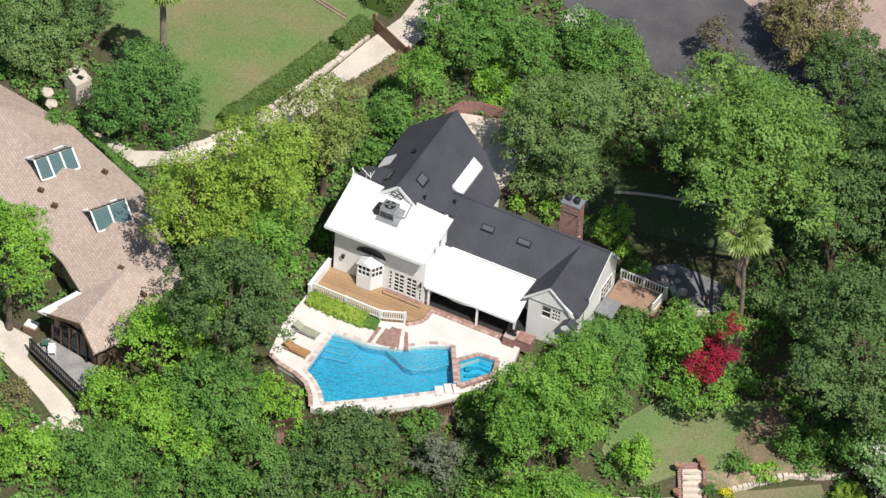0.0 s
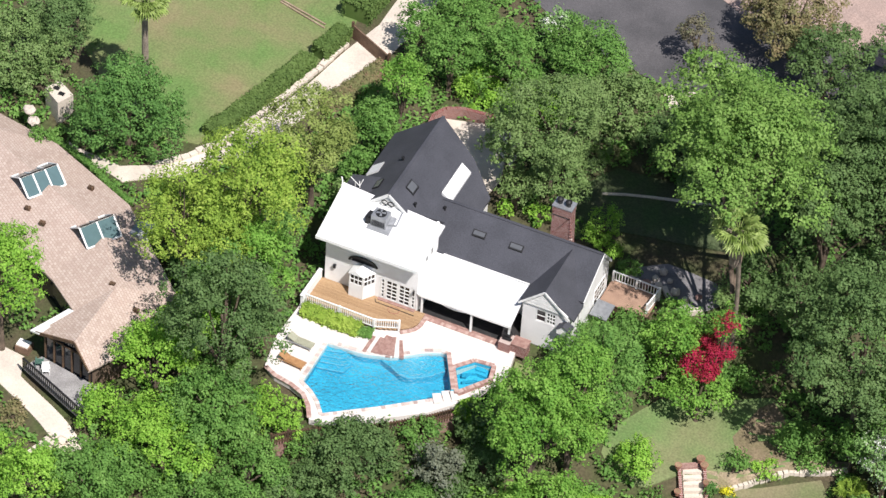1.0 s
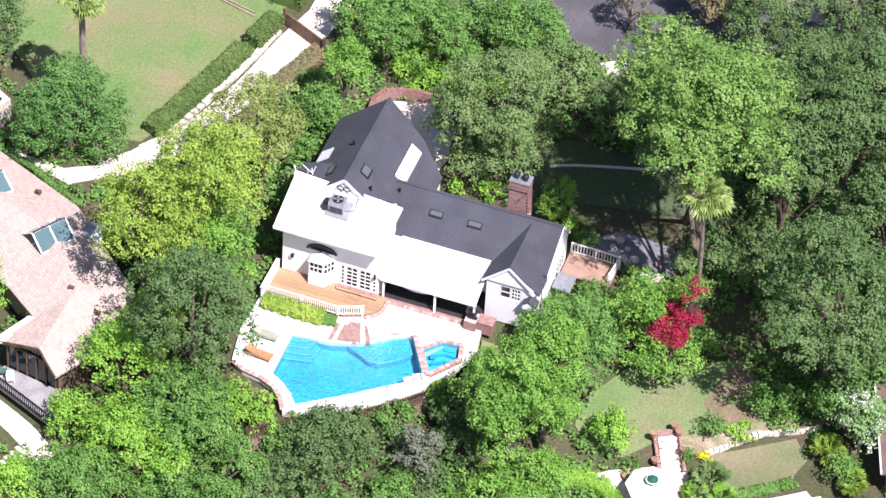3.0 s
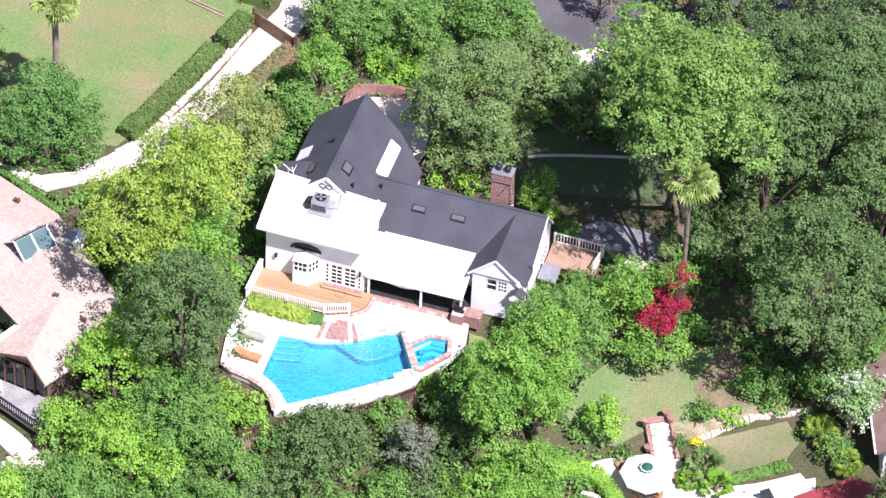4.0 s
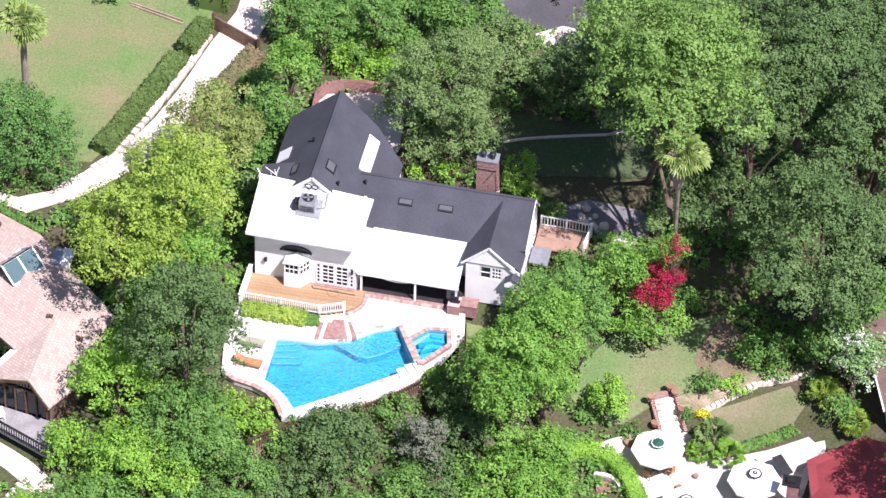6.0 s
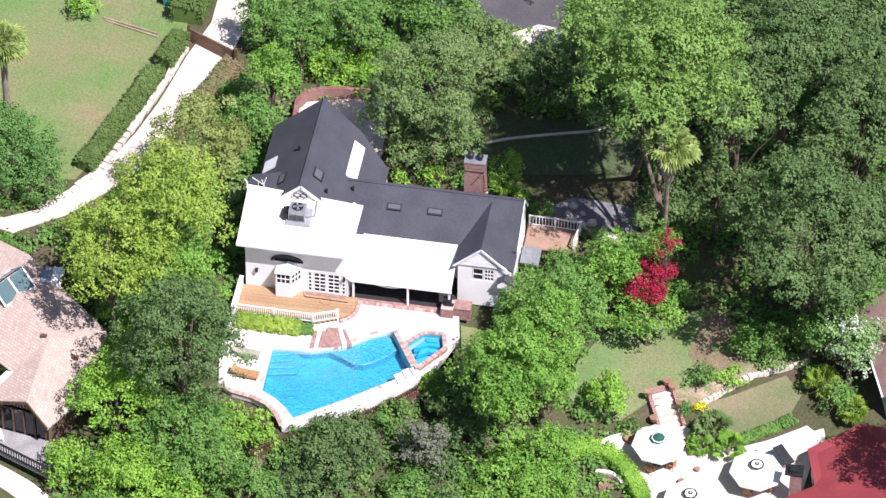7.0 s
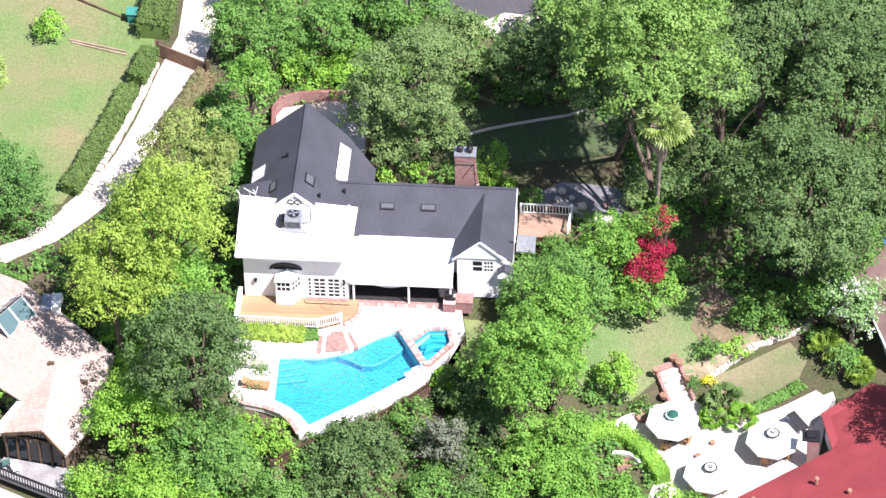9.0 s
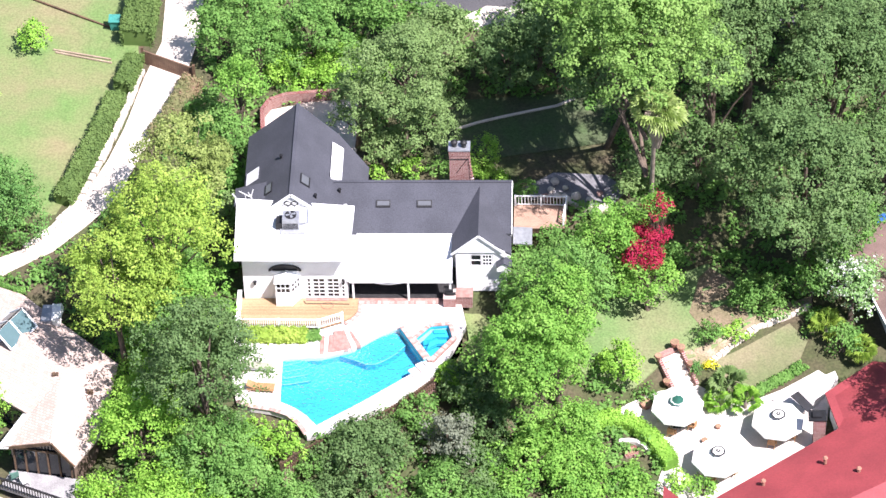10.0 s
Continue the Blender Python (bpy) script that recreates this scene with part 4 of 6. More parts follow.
# low undergrowth wherever no paving, lawn or roof lies
CLEAR = [TERRACE_AREA for TERRACE_AREA in (
    [(-37, 11), (-37, 2), (-20, -5), (-14, -11.6), (-11.4, -9), (-11, -1), (-19, 6), (-27, 9.5)],
    [(-3.8, -5), (2.3, -7.9), (10.5, -2.6), (13.6, 3.4), (17, 7), (17, 16.5), (21, 15.5), (24, 15), (25, 18), (24, 24), (21, 28), (12, 28), (10, 24), (9, 18), (5, 22), (5, 27.6), (-3, 27), (-3.8, 17)],
    [(-38, 46), (-38, 19), (-26, 15), (-18.5, 12), (-22.5, 8.2), (-21, 7), (-15, 12), (-12.4, 16), (-8.2, 26), (-7.8, 46)],
    [(-9, 60), (-9, 46), (-2.5, 42), (8, 37.8), (60, 35.5), (60, 60)],
    [(20.8, 4.4), (23.5, 9), (31, 13.2), (34.6, 7.5), (39, 9.6), (47, 14), (56, 8), (56, -24), (33, -24), (30, -13), (27, -8), (28.4, -4.6), (22.5, -2.4), (25, 0), (24, 1.6)],
    [(-25, -8), (-17, -8), (-12.5, -10.6), (-13, -15.4), (-16.3, -16), (-25, -10.8)],
)]


def undergrowth():
    rng = np.random.default_rng(77)
    rows = []
    while len(rows) < 6500:
        x, y = rng.uniform(-40, 48), rng.uniform(-26, 50)
        if any(inside(c, x, y) for c in CLEAR):
            continue
        t = noise.noise(Vector((x * 0.25, y * 0.25, 3.0)))
        rows.append((x, y, ground_z(x, y) + max(0.1, 0.35 + 0.7 * t + rng.uniform(-0.1, 0.2)), 0.55, 0, 0, 1))
    me = leaves("undergrowth", np.array(rows), 0.19, 15, 9, foliage("mid"))
    tagged(new("undergrowth", me), "patchy low ivy and leafy green undergrowth", "undergrowth", kind="stuff")


undergrowth()

# ---- windows and doors of the main house ----
def lattice(name, x0, x1, z0, z1, y, cols, rows, label, parent=None, bar=0.045, frame_w=0.08):
    """A glazed frame in the plane y, facing south: frame and bars, and single panes as sub-parts."""
    ix0, ix1, iz0, iz1 = x0 + frame_w, x1 - frame_w, z0 + frame_w, z1 - frame_w
    cw, rh = (ix1 - ix0) / cols, (iz1 - iz0) / rows
    xs, zs = [x0], [z0]
    for i in range(cols):
        xs += [ix0 + i * cw + (bar / 2 if i else 0), ix0 + (i + 1) * cw - (bar / 2 if i < cols - 1 else 0)]
    for j in range(rows):
        zs += [iz0 + j * rh + (bar / 2 if j else 0), iz0 + (j + 1) * rh - (bar / 2 if j < rows - 1 else 0)]
    bm = plate(xs + [x1], zs + [z1], lambda i, j: not (i % 2 and j % 2), y - 0.03, y + 0.06)
    ob = part(name, bm, M_WHITE, parent or house, label)
    for i in range(cols):
        for j in range(rows):
            part("pane", boxes((ix0 + i * cw + bar / 2, y + 0.015, iz0 + j * rh + bar / 2, ix0 + (i + 1) * cw - bar / 2, y + 0.03, iz0 + (j + 1) * rh - bar / 2)), M_GLASS, ob)
    return ob


for a, b, n in ((1.58, 1.98, 1), (2.0, 3.02, 2), (3.04, 4.06, 2), (4.08, 4.47, 1)):
    lattice("french_door", a, b, 0.30, 2.33, 5.95, n, 5, "white glazed french door with small panes", bar=0.06, frame_w=0.11)
part("threshold", boxes((1.5, 5.6, 0.2, 4.55, 5.88, 0.34)), M_BRICKM, house, "brick door step")
# fan light under the eave
bm = bmesh.new()
arc = [(0.1 + 1.13 * math.cos(a), 3.1 + 0.55 * math.sin(a)) for a in (math.pi * k / 14 for k in range(15))]
prism(bm, [(x, 5.97, z) for x, z in arc], [(x, 6.0, z) for x, z in arc])
fan = part("fan_light", bm, M_BLACK, house, "dark arched fan window")
bm = bmesh.new()
for (x, z), (u, w) in zip(arc, arc[1:]):
    beam(bm, (x, 5.86, z), (u, 5.86, w), 0.12, 0.16)
beam(bm, (-1.05, 5.93, 3.1), (1.25, 5.93, 3.1), 0.07)
part("frame", bm, M_BLACK, fan)
arch_fill = bmesh.new()
ring = [(1.3, 3.76), (1.3, 3.08)] + arc + [(-1.1, 3.08), (-1.1, 3.76)]
prism(arch_fill, [(x, 5.904, z) for x, z in ring], [(x, 6.09, z) for x, z in ring])
part("wall", arch_fill, M_STUCCO, house)
# bay with a small gable roof
BAY = [(-0.62, 5.9), (-0.62, 5.05), (0.55, 5.05), (1.15, 5.9)]
bm = bmesh.new()
prism(bm, [(x, y, 0.28) for x, y in BAY], [(x, y, 1.55) for x, y in BAY])
bay = part("bay", bm, M_STUCCO, house, "white bay under a small gable roof")
lattice("window", -0.6, 0.52, 1.55, 2.6, 5.08, 3, 2, "white bay window with small panes", bar=0.06)
bm = bmesh.new()
prism(bm, [(-0.62, 5.12, 1.55), (-0.5, 5.12, 1.55), (-0.5, 5.9, 1.55), (-0.62, 5.9, 1.55)], [(-0.62, 5.12, 2.62), (-0.5, 5.12, 2.62), (-0.5, 5.9, 2.62), (-0.62, 5.9, 2.62)])
part("wall", bm, M_STUCCO, house)
# slanting side light of the bay
d = Vector((0.6, 0.85, 0)).normalized()
p0 = Vector((0.58, 5.09, 0))
bm = bmesh.new()
for s in (0.0, 0.33, 0.62, 0.95):
    beam(bm, p0 + d * s + Vector((0, 0, 1.55)), p0 + d * s + Vector((0, 0, 2.6)), 0.07)
for z in (1.58, 2.08, 2.57):
    beam(bm, p0 + Vector((0, 0, z)), p0 + d * 0.98 + Vector((0, 0, z)), 0.07)
side = part("window", bm, M_WHITE, house, "white slanting bay side light")
for s in (0.02, 0.35, 0.64):
    for z in (1.6, 2.1):
        e, f = p0 + d * s + Vector((-0.01, 0.02, z)), p0 + d * (s + 0.29) + Vector((-0.01, 0.02, z))
        bm = bmesh.new()
        k = Vector((-0.02, 0.014, 0))
        prism(bm, [e, f, f + k, e + k], [q + Vector((0, 0, 0.45)) for q in (e, f, f + k, e + k)])
        part("pane", bm, M_GLASS, side)
bm = bmesh.new()
prism(bm, [(-0.7, 4.95, 2.6), (0.62, 4.95, 2.6), (-0.04, 4.95, 3.0)], [(-0.7, 5.9, 2.6), (1.2, 5.9, 2.6), (0.2, 5.9, 3.15)])
part("bay_roof", bm, M_WHITE, house, "small white gable roof over the bay")
# wall lamp
bm = boxes((-2.22, 5.74, 2.02, -2.08, 5.9, 2.08), (-2.24, 5.66, 1.82, -2.06, 5.80, 2.10))
prism(bm, [(-2.28, 5.62, 2.10), (-2.02, 5.62, 2.10), (-2.02, 5.84, 2.10), (-2.28, 5.84, 2.10)], [(-2.17, 5.71, 2.22), (-2.13, 5.71, 2.22), (-2.13, 5.75, 2.22), (-2.17, 5.75, 2.22)])
part("lantern", bm, M_BLACK, house, "small black wall lantern")
bm = boxes((4.3, 5.66, 2.0, 4.44, 5.8, 2.26), (4.34, 5.8, 2.1, 4.4, 5.9, 2.16))
part("lantern", bm, M_BLACK, house, "small black wall lantern")
for x in (-1.6, 2.7):
    part("vent", boxes((x, 5.84, 4.75, x + 0.75, 5.9, 4.9)), M_BLACK, house, "dark slotted eave vent")

# cross gable window and porch gablet
lattice("window", 13.58, 14.38, 2.12, 3.28, 7.4, 1, 2, "dark sash window in a white frame", frame_w=0.06)
lattice("window", 14.4, 15.18, 2.12, 3.28, 7.4, 3, 3, "white lattice window", bar=0.06)
bm = bmesh.new()
slab(bm, [(16.0, 6.7, 3.05), (16.0, 7.5, 3.05), (15.45, 7.5, 2.62), (15.45, 6.7, 2.62)], 0.07)
slab(bm, [(16.0, 7.5, 3.05), (16.0, 6.7, 3.05), (16.6, 6.7, 2.62), (16.6, 7.5, 2.62)], 0.07)
part("gablet", bm, M_SHINGLE, house, "small charcoal shingle gablet")
bm = bmesh.new()
prism(bm, [(15.5, 6.8, 2.1), (16.52, 6.8, 2.1), (16.52, 6.8, 2.6), (16.0, 6.8, 2.95), (15.5, 6.8, 2.6)], [(15.5, 7.34, 2.1), (16.52, 7.34, 2.1), (16.52, 7.34, 2.6), (16.0, 7.34, 2.95), (15.5, 7.34, 2.6)])
part("gable", bm, M_WHITE, house, "white boarded gablet front")
# clapboards of the cross gable
for k in range(9):
    z = 3.62 + k * 0.17
    half = (CZ - 0.25 - z) / CT
    if half > 0.15:
        part("board", boxes((CX - half, 7.235 + 0.004 * (k % 2), z, CX + half * 0.98, 7.27, z + 0.15)), M_WHITE, house)
# east gable window, living room side windows
bm = boxes((16.45, 11.7, 1.0, 16.5, 11.78, 2.6), (16.45, 13.7, 1.0, 16.5, 13.78, 2.6), (16.45, 11.78, 1.0, 16.5, 13.7, 1.08), (16.45, 11.78, 2.52, 16.5, 13.7, 2.6))
for k in range(1, 4):
    box(bm, 16.45, 11.78 + k * 0.48 - 0.03, 1.08, 16.49, 11.78 + k * 0.48 + 0.03, 2.52)
for k in range(1, 3):
    box(bm, 16.45, 11.78, 1.08 + k * 0.48 - 0.03, 16.485, 13.7, 1.08 + k * 0.48 + 0.03)
gw = part("window", bm, M_WHITE, house, "white lattice window in the gable wall")
for i in range(4):
    for j in range(3):
        part("pane", boxes((16.452, 11.82 + i * 0.48, 1.12 + j * 0.48, 16.47, 12.22 + i * 0.48, 1.52 + j * 0.48)), M_GLASS, gw)
for y in (7.0, 7.9):
    w = part("window", boxes((4.6, y, 4.1, 4.66, y + 0.5, 4.2), (4.6, y, 5.0, 4.66, y + 0.5, 5.1), (4.6, y, 4.2, 4.66, y + 0.08, 5.0), (4.6, y + 0.42, 4.2, 4.66, y + 0.5, 5.0)), M_WHITE, house, "small white side window")
    part("pane", boxes((4.602, y + 0.08, 4.2, 4.62, y + 0.42, 5.0)), M_GLASS, w)

# roof lights, vents and the antenna
def on_east(x):
    return RZ - (x - RX) * RT


def tilted(x0, x1, y0, y1, zf, up0, up1):
    """A box that lies on a roof slope."""
    bm = bmesh.new()
    ring = [(x0, y0), (x1, y0), (x1, y1), (x0, y1)]
    prism(bm, [(x, y, zf(x, y) + up0) for x, y in ring], [(x, y, zf(x, y) + up1) for x, y in ring])
    return bm


def roof_light(x0, x1, y0, y1, zf, label, glass, rim):
    ob = part("skylight", tilted(x0, x1, y0, y1, zf, -0.05, 0.12), rim, house, label)
    part("pane", tilted(x0 + 0.08, x1 - 0.08, y0 + 0.08, y1 - 0.08, zf, 0.12, 0.14), glass, ob)


def z_east(x, y):
    return RZ - (x - RX) * RT


def z_west(x, y):
    return RZ - (RX - x) * RT


def z_main(x, y):
    return MZ - (MY - y) * ET


part("skylight", tilted(3.2, 3.98, 12.9, 16.6, z_east, -0.05, 0.22), M_ROOFWHITE, house, "long white raised roof panel")
part("skylight", tilted(-3.1, -2.15, 13.0, 14.15, z_west, -0.05, 0.15), M_ROOFWHITE, house, "square white roof panel")
M_MILKY = pane_mat("milky_skylight", (0.10, 0.105, 0.115), 0.25)
roof_light(6.6, 7.65, 10.95, 11.4, z_main, "low grey skylight with a dark frame", M_MILKY, M_BLACK)
roof_light(9.6, 10.7, 10.95, 11.4, z_main, "low grey skylight with a dark frame", M_MILKY, M_BLACK)
roof_light(1.2, 1.85, 10.6, 11.6, z_east, "small grey skylight in the shingles", M_MILKY, M_BLACK)
roof_light(-1.5, -0.95, 10.5, 11.5, z_west, "small grey skylight in the shingles", M_MILKY, M_BLACK)
for x, y, f in ((-0.4, 13.6, z_west), (2.3, 10.0, z_east), (4.0, 10.9, z_main), (3.9, 12.0, z_east)):
    z = f(x, y)
    bm = bmesh.new()
    tube(bm, [(x, y, z - 0.1), (x, y, z + 0.3)], [0.08, 0.08], 8)
    tube(bm, [(x, y, z + 0.3), (x, y, z + 0.38)], [0.14, 0.12], 8)
    part("vent_pipe", bm, M_BLACK, house, "dark roof vent pipe")
bm = bmesh.new()
slab(bm, [(-1.35, 10.2, 6.25), (-1.35, 12.0, 6.25), (-3.75, 12.0, 5.55), (-3.75, 10.2, 5.55)], 0.18)
part("roof", bm, M_SHINGLE, house, "low charcoal shed roof")
part("wall", boxes((-3.4, 10.3, -0.4, -1.6, 11.9, 5.45)), M_STUCCO, house)
antenna = part("antenna", beams(0.045, 0.045, ((-2.9, 10.6, 5.7), (-2.9, 10.6, 6.3)), ((-3.35, 10.7, 6.5), (-2.5, 10.5, 6.1)), ((-2.5, 10.5, 6.1), (-2.3, 10.7, 6.7)), ((-2.7, 10.9, 6.2), (-2.4, 10.3, 6.15))), M_WHITE, house, "small white rooftop antenna")
part("downpipe", beams(0.08, 0.08, ((-3.5, 9.6, 6.9), (-3.75, 9.9, 7.0)), ((-3.5, 9.6, 6.9), (-3.46, 9.0, 5.6))), M_WHITE, house, "white overflow pipe")
# ridge caps
part("ridge_cap", beams(0.24, 0.03, ((2.6, MY, MZ), (16.57, MY, MZ))), M_SHINGLE, house)
part("ridge_cap", beams(0.24, 0.03, ((RX, 8.85, RZ), (RX, 18.7, RZ))), M_SHINGLE, house)
part("bargeboard", beams(0.05, 0.24, ((RX - 1.5, 8.82, RZ - 1.5 * RT - 0.1), (RX, 8.82, RZ - 0.06)), ((RX, 8.82, RZ - 0.06), (RX + 1.85, 8.82, RZ - 1.85 * RT - 0.1))), M_WHITE, house)
part("bargeboard", beams(0.05, 0.2, ((16.58, ME, MZ - 3.55 * ET - 0.1), (16.58, MY, MZ - 0.08)), ((16.58, MY, MZ - 0.08), (16.58, 14.6, 3.35))), M_WHITE, house)
part("bargeboard", beams(0.05, 0.16, ((CX - 2.02, CY - 0.03, CZ - 2.0 * CT - 0.06), (CX, CY - 0.03, CZ - 0.05)), ((CX, CY - 0.03, CZ - 0.05), (CX + 2.1, CY - 0.03, CZ - 2.1 * CT - 0.06))), M_WHITE, house)
part("gutter", beams(0.1, 0.1, ((5.2, ME - 0.04, MZ - 3.55 * ET - 0.06), (12.2, ME - 0.04, MZ - 3.55 * ET - 0.06))), M_WHITE, house)
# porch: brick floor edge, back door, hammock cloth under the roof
# floor colour near black: the porch roof's shade is put into it
part("porch_floor", boxes((4.7, 6.12, -0.3, 12.4, 9.38, 0.06)), mat("shade_dark_floor", (0.035, 0.033, 0.034), (0.025, 0.024, 0.025), 2, 12, 0.7, 0.2), house, "porch floor, coloured near black for the roof's shade")
part("porch_step", boxes((4.7, 5.84, -0.3, 12.4, 6.11, 0.06)), M_BRICKM, house, "red brick porch edge")
part("window", boxes((6.0, 9.36, 0.1, 8.2, 9.42, 2.1), (9.4, 9.36, 0.1, 11.4, 9.42, 2.1)), M_GLASS, house, "dark glazed porch doors")
bm = bmesh.new()
pts = [(6.4 + 2.4 * k / 10, 5.9, PZ - 0.22 - 0.22 * math.sin(math.pi * k / 10)) for k in range(11)]
tube(bm, pts, [0.05] * 11, 6)
part("cable", bm, M_WHITE, house, "white cable looped under the porch eave")

# rooftop air conditioner
ac = thing("air_conditioner", "grey rooftop air conditioner on a pale platform", "air conditioner", at=(0.7, 7.5, 6.1))
za = zr(7.5)
part("platform", slabs([(-0.15, 6.75, zr(6.75) + 0.14), (1.65, 6.75, zr(6.75) + 0.14), (1.65, 8.2, zr(8.2) + 0.14), (-0.15, 8.2, zr(8.2) + 0.14)], 0.12), M_STEEL, ac)
part("case", boxes((0.05, 7.0, za - 0.05, 1.25, 8.0, za + 1.0)), M_STEEL, ac)
part("grille", boxes(*[(0.12 + 0.09 * k, 6.97, za + 0.1, 0.17 + 0.09 * k, 7.0, za + 0.62) for k in range(12)]), M_BLACK, ac, "dark louvred coil grille")
bm = bmesh.new()
tube(bm, [(0.65, 7.5, za + 1.0), (0.65, 7.5, za + 1.07)], [0.42, 0.42], 20)
part("fan_ring", bm, M_BLACK, ac)
bm = bmesh.new()
for k in range(4):
    a = k * math.pi / 2 + 0.3
    e = Vector((math.cos(a), math.sin(a), 0))
    s = Vector((-e.y, e.x, 0))
    c = Vector((0.65, 7.5, za + 1.1))
    slab(bm, [c + e * 0.06 - s * 0.05, c + e * 0.36 - s * 0.1, c + e * 0.36 + s * 0.1, c + e * 0.06 + s * 0.05], 0.02)
part("fan_blade", bm, M_STEEL, ac)
part("duct", boxes((-0.45, 7.1, za - 0.1, 0.02, 7.9, za + 0.55)), M_BLACK, ac, "dark side duct")
part("pipe", beams(0.07, 0.07, ((1.3, 7.4, za + 0.2), (1.9, 7.6, za + 0.2)), ((1.9, 7.6, za + 0.2), (1.9, 8.7, za + 0.7))), M_STEEL, ac)
for x in (0.35, 0.85):
    bm = bmesh.new()
    ring = [(x + 0.24 * math.cos(a), 8.75, 7.12 + 0.2 * math.sin(a)) for a in (math.tau * k / 12 for k in range(13))]
    tube(bm, ring, [0.045] * 13, 6)
    part("hose_loop", bm, M_BLACK, ac, "dark coiled line against the gable")

# ---- deck and rails ----
deck = thing("deck", "honey-brown oiled timber deck in front of the house", "deck", "structure", at=(1, 4.4, 0.28))
part("base", slabs([(-3.15, 2.92, 0.19), (2.7, 2.92, 0.19), (4.2, 3.55, 0.19), (4.9, 4.3, 0.19), (5.1, 5.88, 0.19), (-3.15, 5.88, 0.19)], 0.5), M_WOOD, deck)


def deck_end(y):
    if y < 3.5:
        return 2.7 + (y - 2.78) * 2.3
    return 5.35 if y > 4.8 else 5.35 - 1.0 * ((4.8 - y) / 1.3) ** 2


for k in range(21):
    y = 2.9 + k * 0.142
    part("plank", boxes((-3.2, y, 0.2, deck_end(y + 0.07), y + 0.132, 0.28)), M_DECK, deck)


def railing(name, pts, h, label, group, step=0.16, base=0.0):
    """Posts, top and bottom rail and single balusters along points."""
    ob = thing(name, label, "railing", group=group, at=pts[0])
    for i, (a, b) in enumerate(zip(pts, pts[1:])):
        a, b = Vector(a), Vector(b)
        up = Vector((0, 0, 1))
        part("top_rail", beams(0.1, 0.07, (a + up * h, b + up * h)), M_WHITE, ob)
        part("bottom_rail", beams(0.06, 0.06, (a + up * 0.12, b + up * 0.12)), M_WHITE, ob)
        n = max(2, int((b - a).length / step))
        for k in range(1, n):
            p = a.lerp(b, k / n)
            part("baluster", boxes((p.x - 0.025, p.y - 0.025, p.z + 0.14, p.x + 0.025, p.y + 0.025, p.z + h - 0.03)), M_WHITE, ob)
    for p in pts:
        x, y, z = p
        part("post", boxes((x - 0.07, y - 0.07, z - 0.3, x + 0.07, y + 0.07, z + h + 0.08)), M_WHITE, ob)
    return ob


railing("deck_railing", [(-3.2, 2.85, 0.28), (-0.3, 2.82, 0.28), (2.6, 2.78, 0.28), (4.3, 3.5, 0.28)], 0.85, "white painted deck railing with slim balusters", "white railings")
solid("side_wall", boxes((-3.42, 2.6, -0.5, -3.2, 5.88, 1.05), (-3.46, 2.55, 1.05, -3.16, 5.88, 1.12)), M_STUCCO, "low white plastered wall beside the deck", "garden wall", "structure")
bm = bmesh.new()
tube(bm, [(3.1 + 0.45 * math.cos(a), 5.1 + 0.35 * math.sin(a), 0.3) for a in (math.tau * k / 18 for k in range(19))], [0.03] * 19, 6)
solid("garden_hose", bm, M_TERRA, "coiled red garden hose on the deck", "hose")
part("trim", beams(0.05, 0.04, ((1.5, 5.3, 0.3), (4.7, 5.25, 0.3)), ((1.5, 5.3, 0.3), (1.35, 5.6, 0.3))), M_BLACK, deck, "dark door track")

# brick steps from the deck to the pool
steps = thing("garden_steps", "red brick steps with pale landings down to the pool", "steps", at=(3.2, 1.4, 0))
for k in range(3):
    x = 2.75 + 0.32 * k
    part("tread", boxes((x, 0.35 + 0.1 * k, -0.2, x + 0.3, 2.2, 0.06 + 0.07 * k)), M_BRICKM if k != 1 else M_PLASTER, steps)
part("landing", slabs([(3.7, 0.55, 0.2), (4.75, 0.85, 0.2), (4.2, 2.6, 0.2), (3.7, 2.6, 0.2)], 0.4), M_BRICKM, steps, "brown brick landing")
for k in range(3):
    o = 0.34 * k
    part("tread", slabs([(4.75 + o, 0.85 + o * 0.45, 0.17 - 0.05 * k), (5.05 + o, 1.0 + o * 0.45, 0.17 - 0.05 * k), (4.45 + o * 0.75, 2.75, 0.17 - 0.05 * k), (4.2 + o * 0.75, 2.65, 0.17 - 0.05 * k)], 0.4), M_BRICKM if k != 1 else M_PLASTER, steps)

# brick grill counter by the porch
grill = thing("brick_counter", "red brick barbecue counter at the porch end", "counter", at=(12.6, 6, 0))
part("body", boxes((11.6, 5.2, -0.3, 12.5, 6.3, 0.85), (12.5, 5.5, -0.3, 13.7, 6.4, 0.75)), M_CHBRICK, grill)
part("worktop", boxes((12.48, 5.45, 0.75, 13.75, 6.45, 0.82)), M_BRICKM, grill, "red tiled worktop")
part("grill_hood", boxes((11.65, 5.7, 0.85, 12.3, 6.25, 1.2), (11.8, 5.5, 1.0, 12.5, 5.7, 1.1)), M_BLACK, grill, "black barbecue hood")

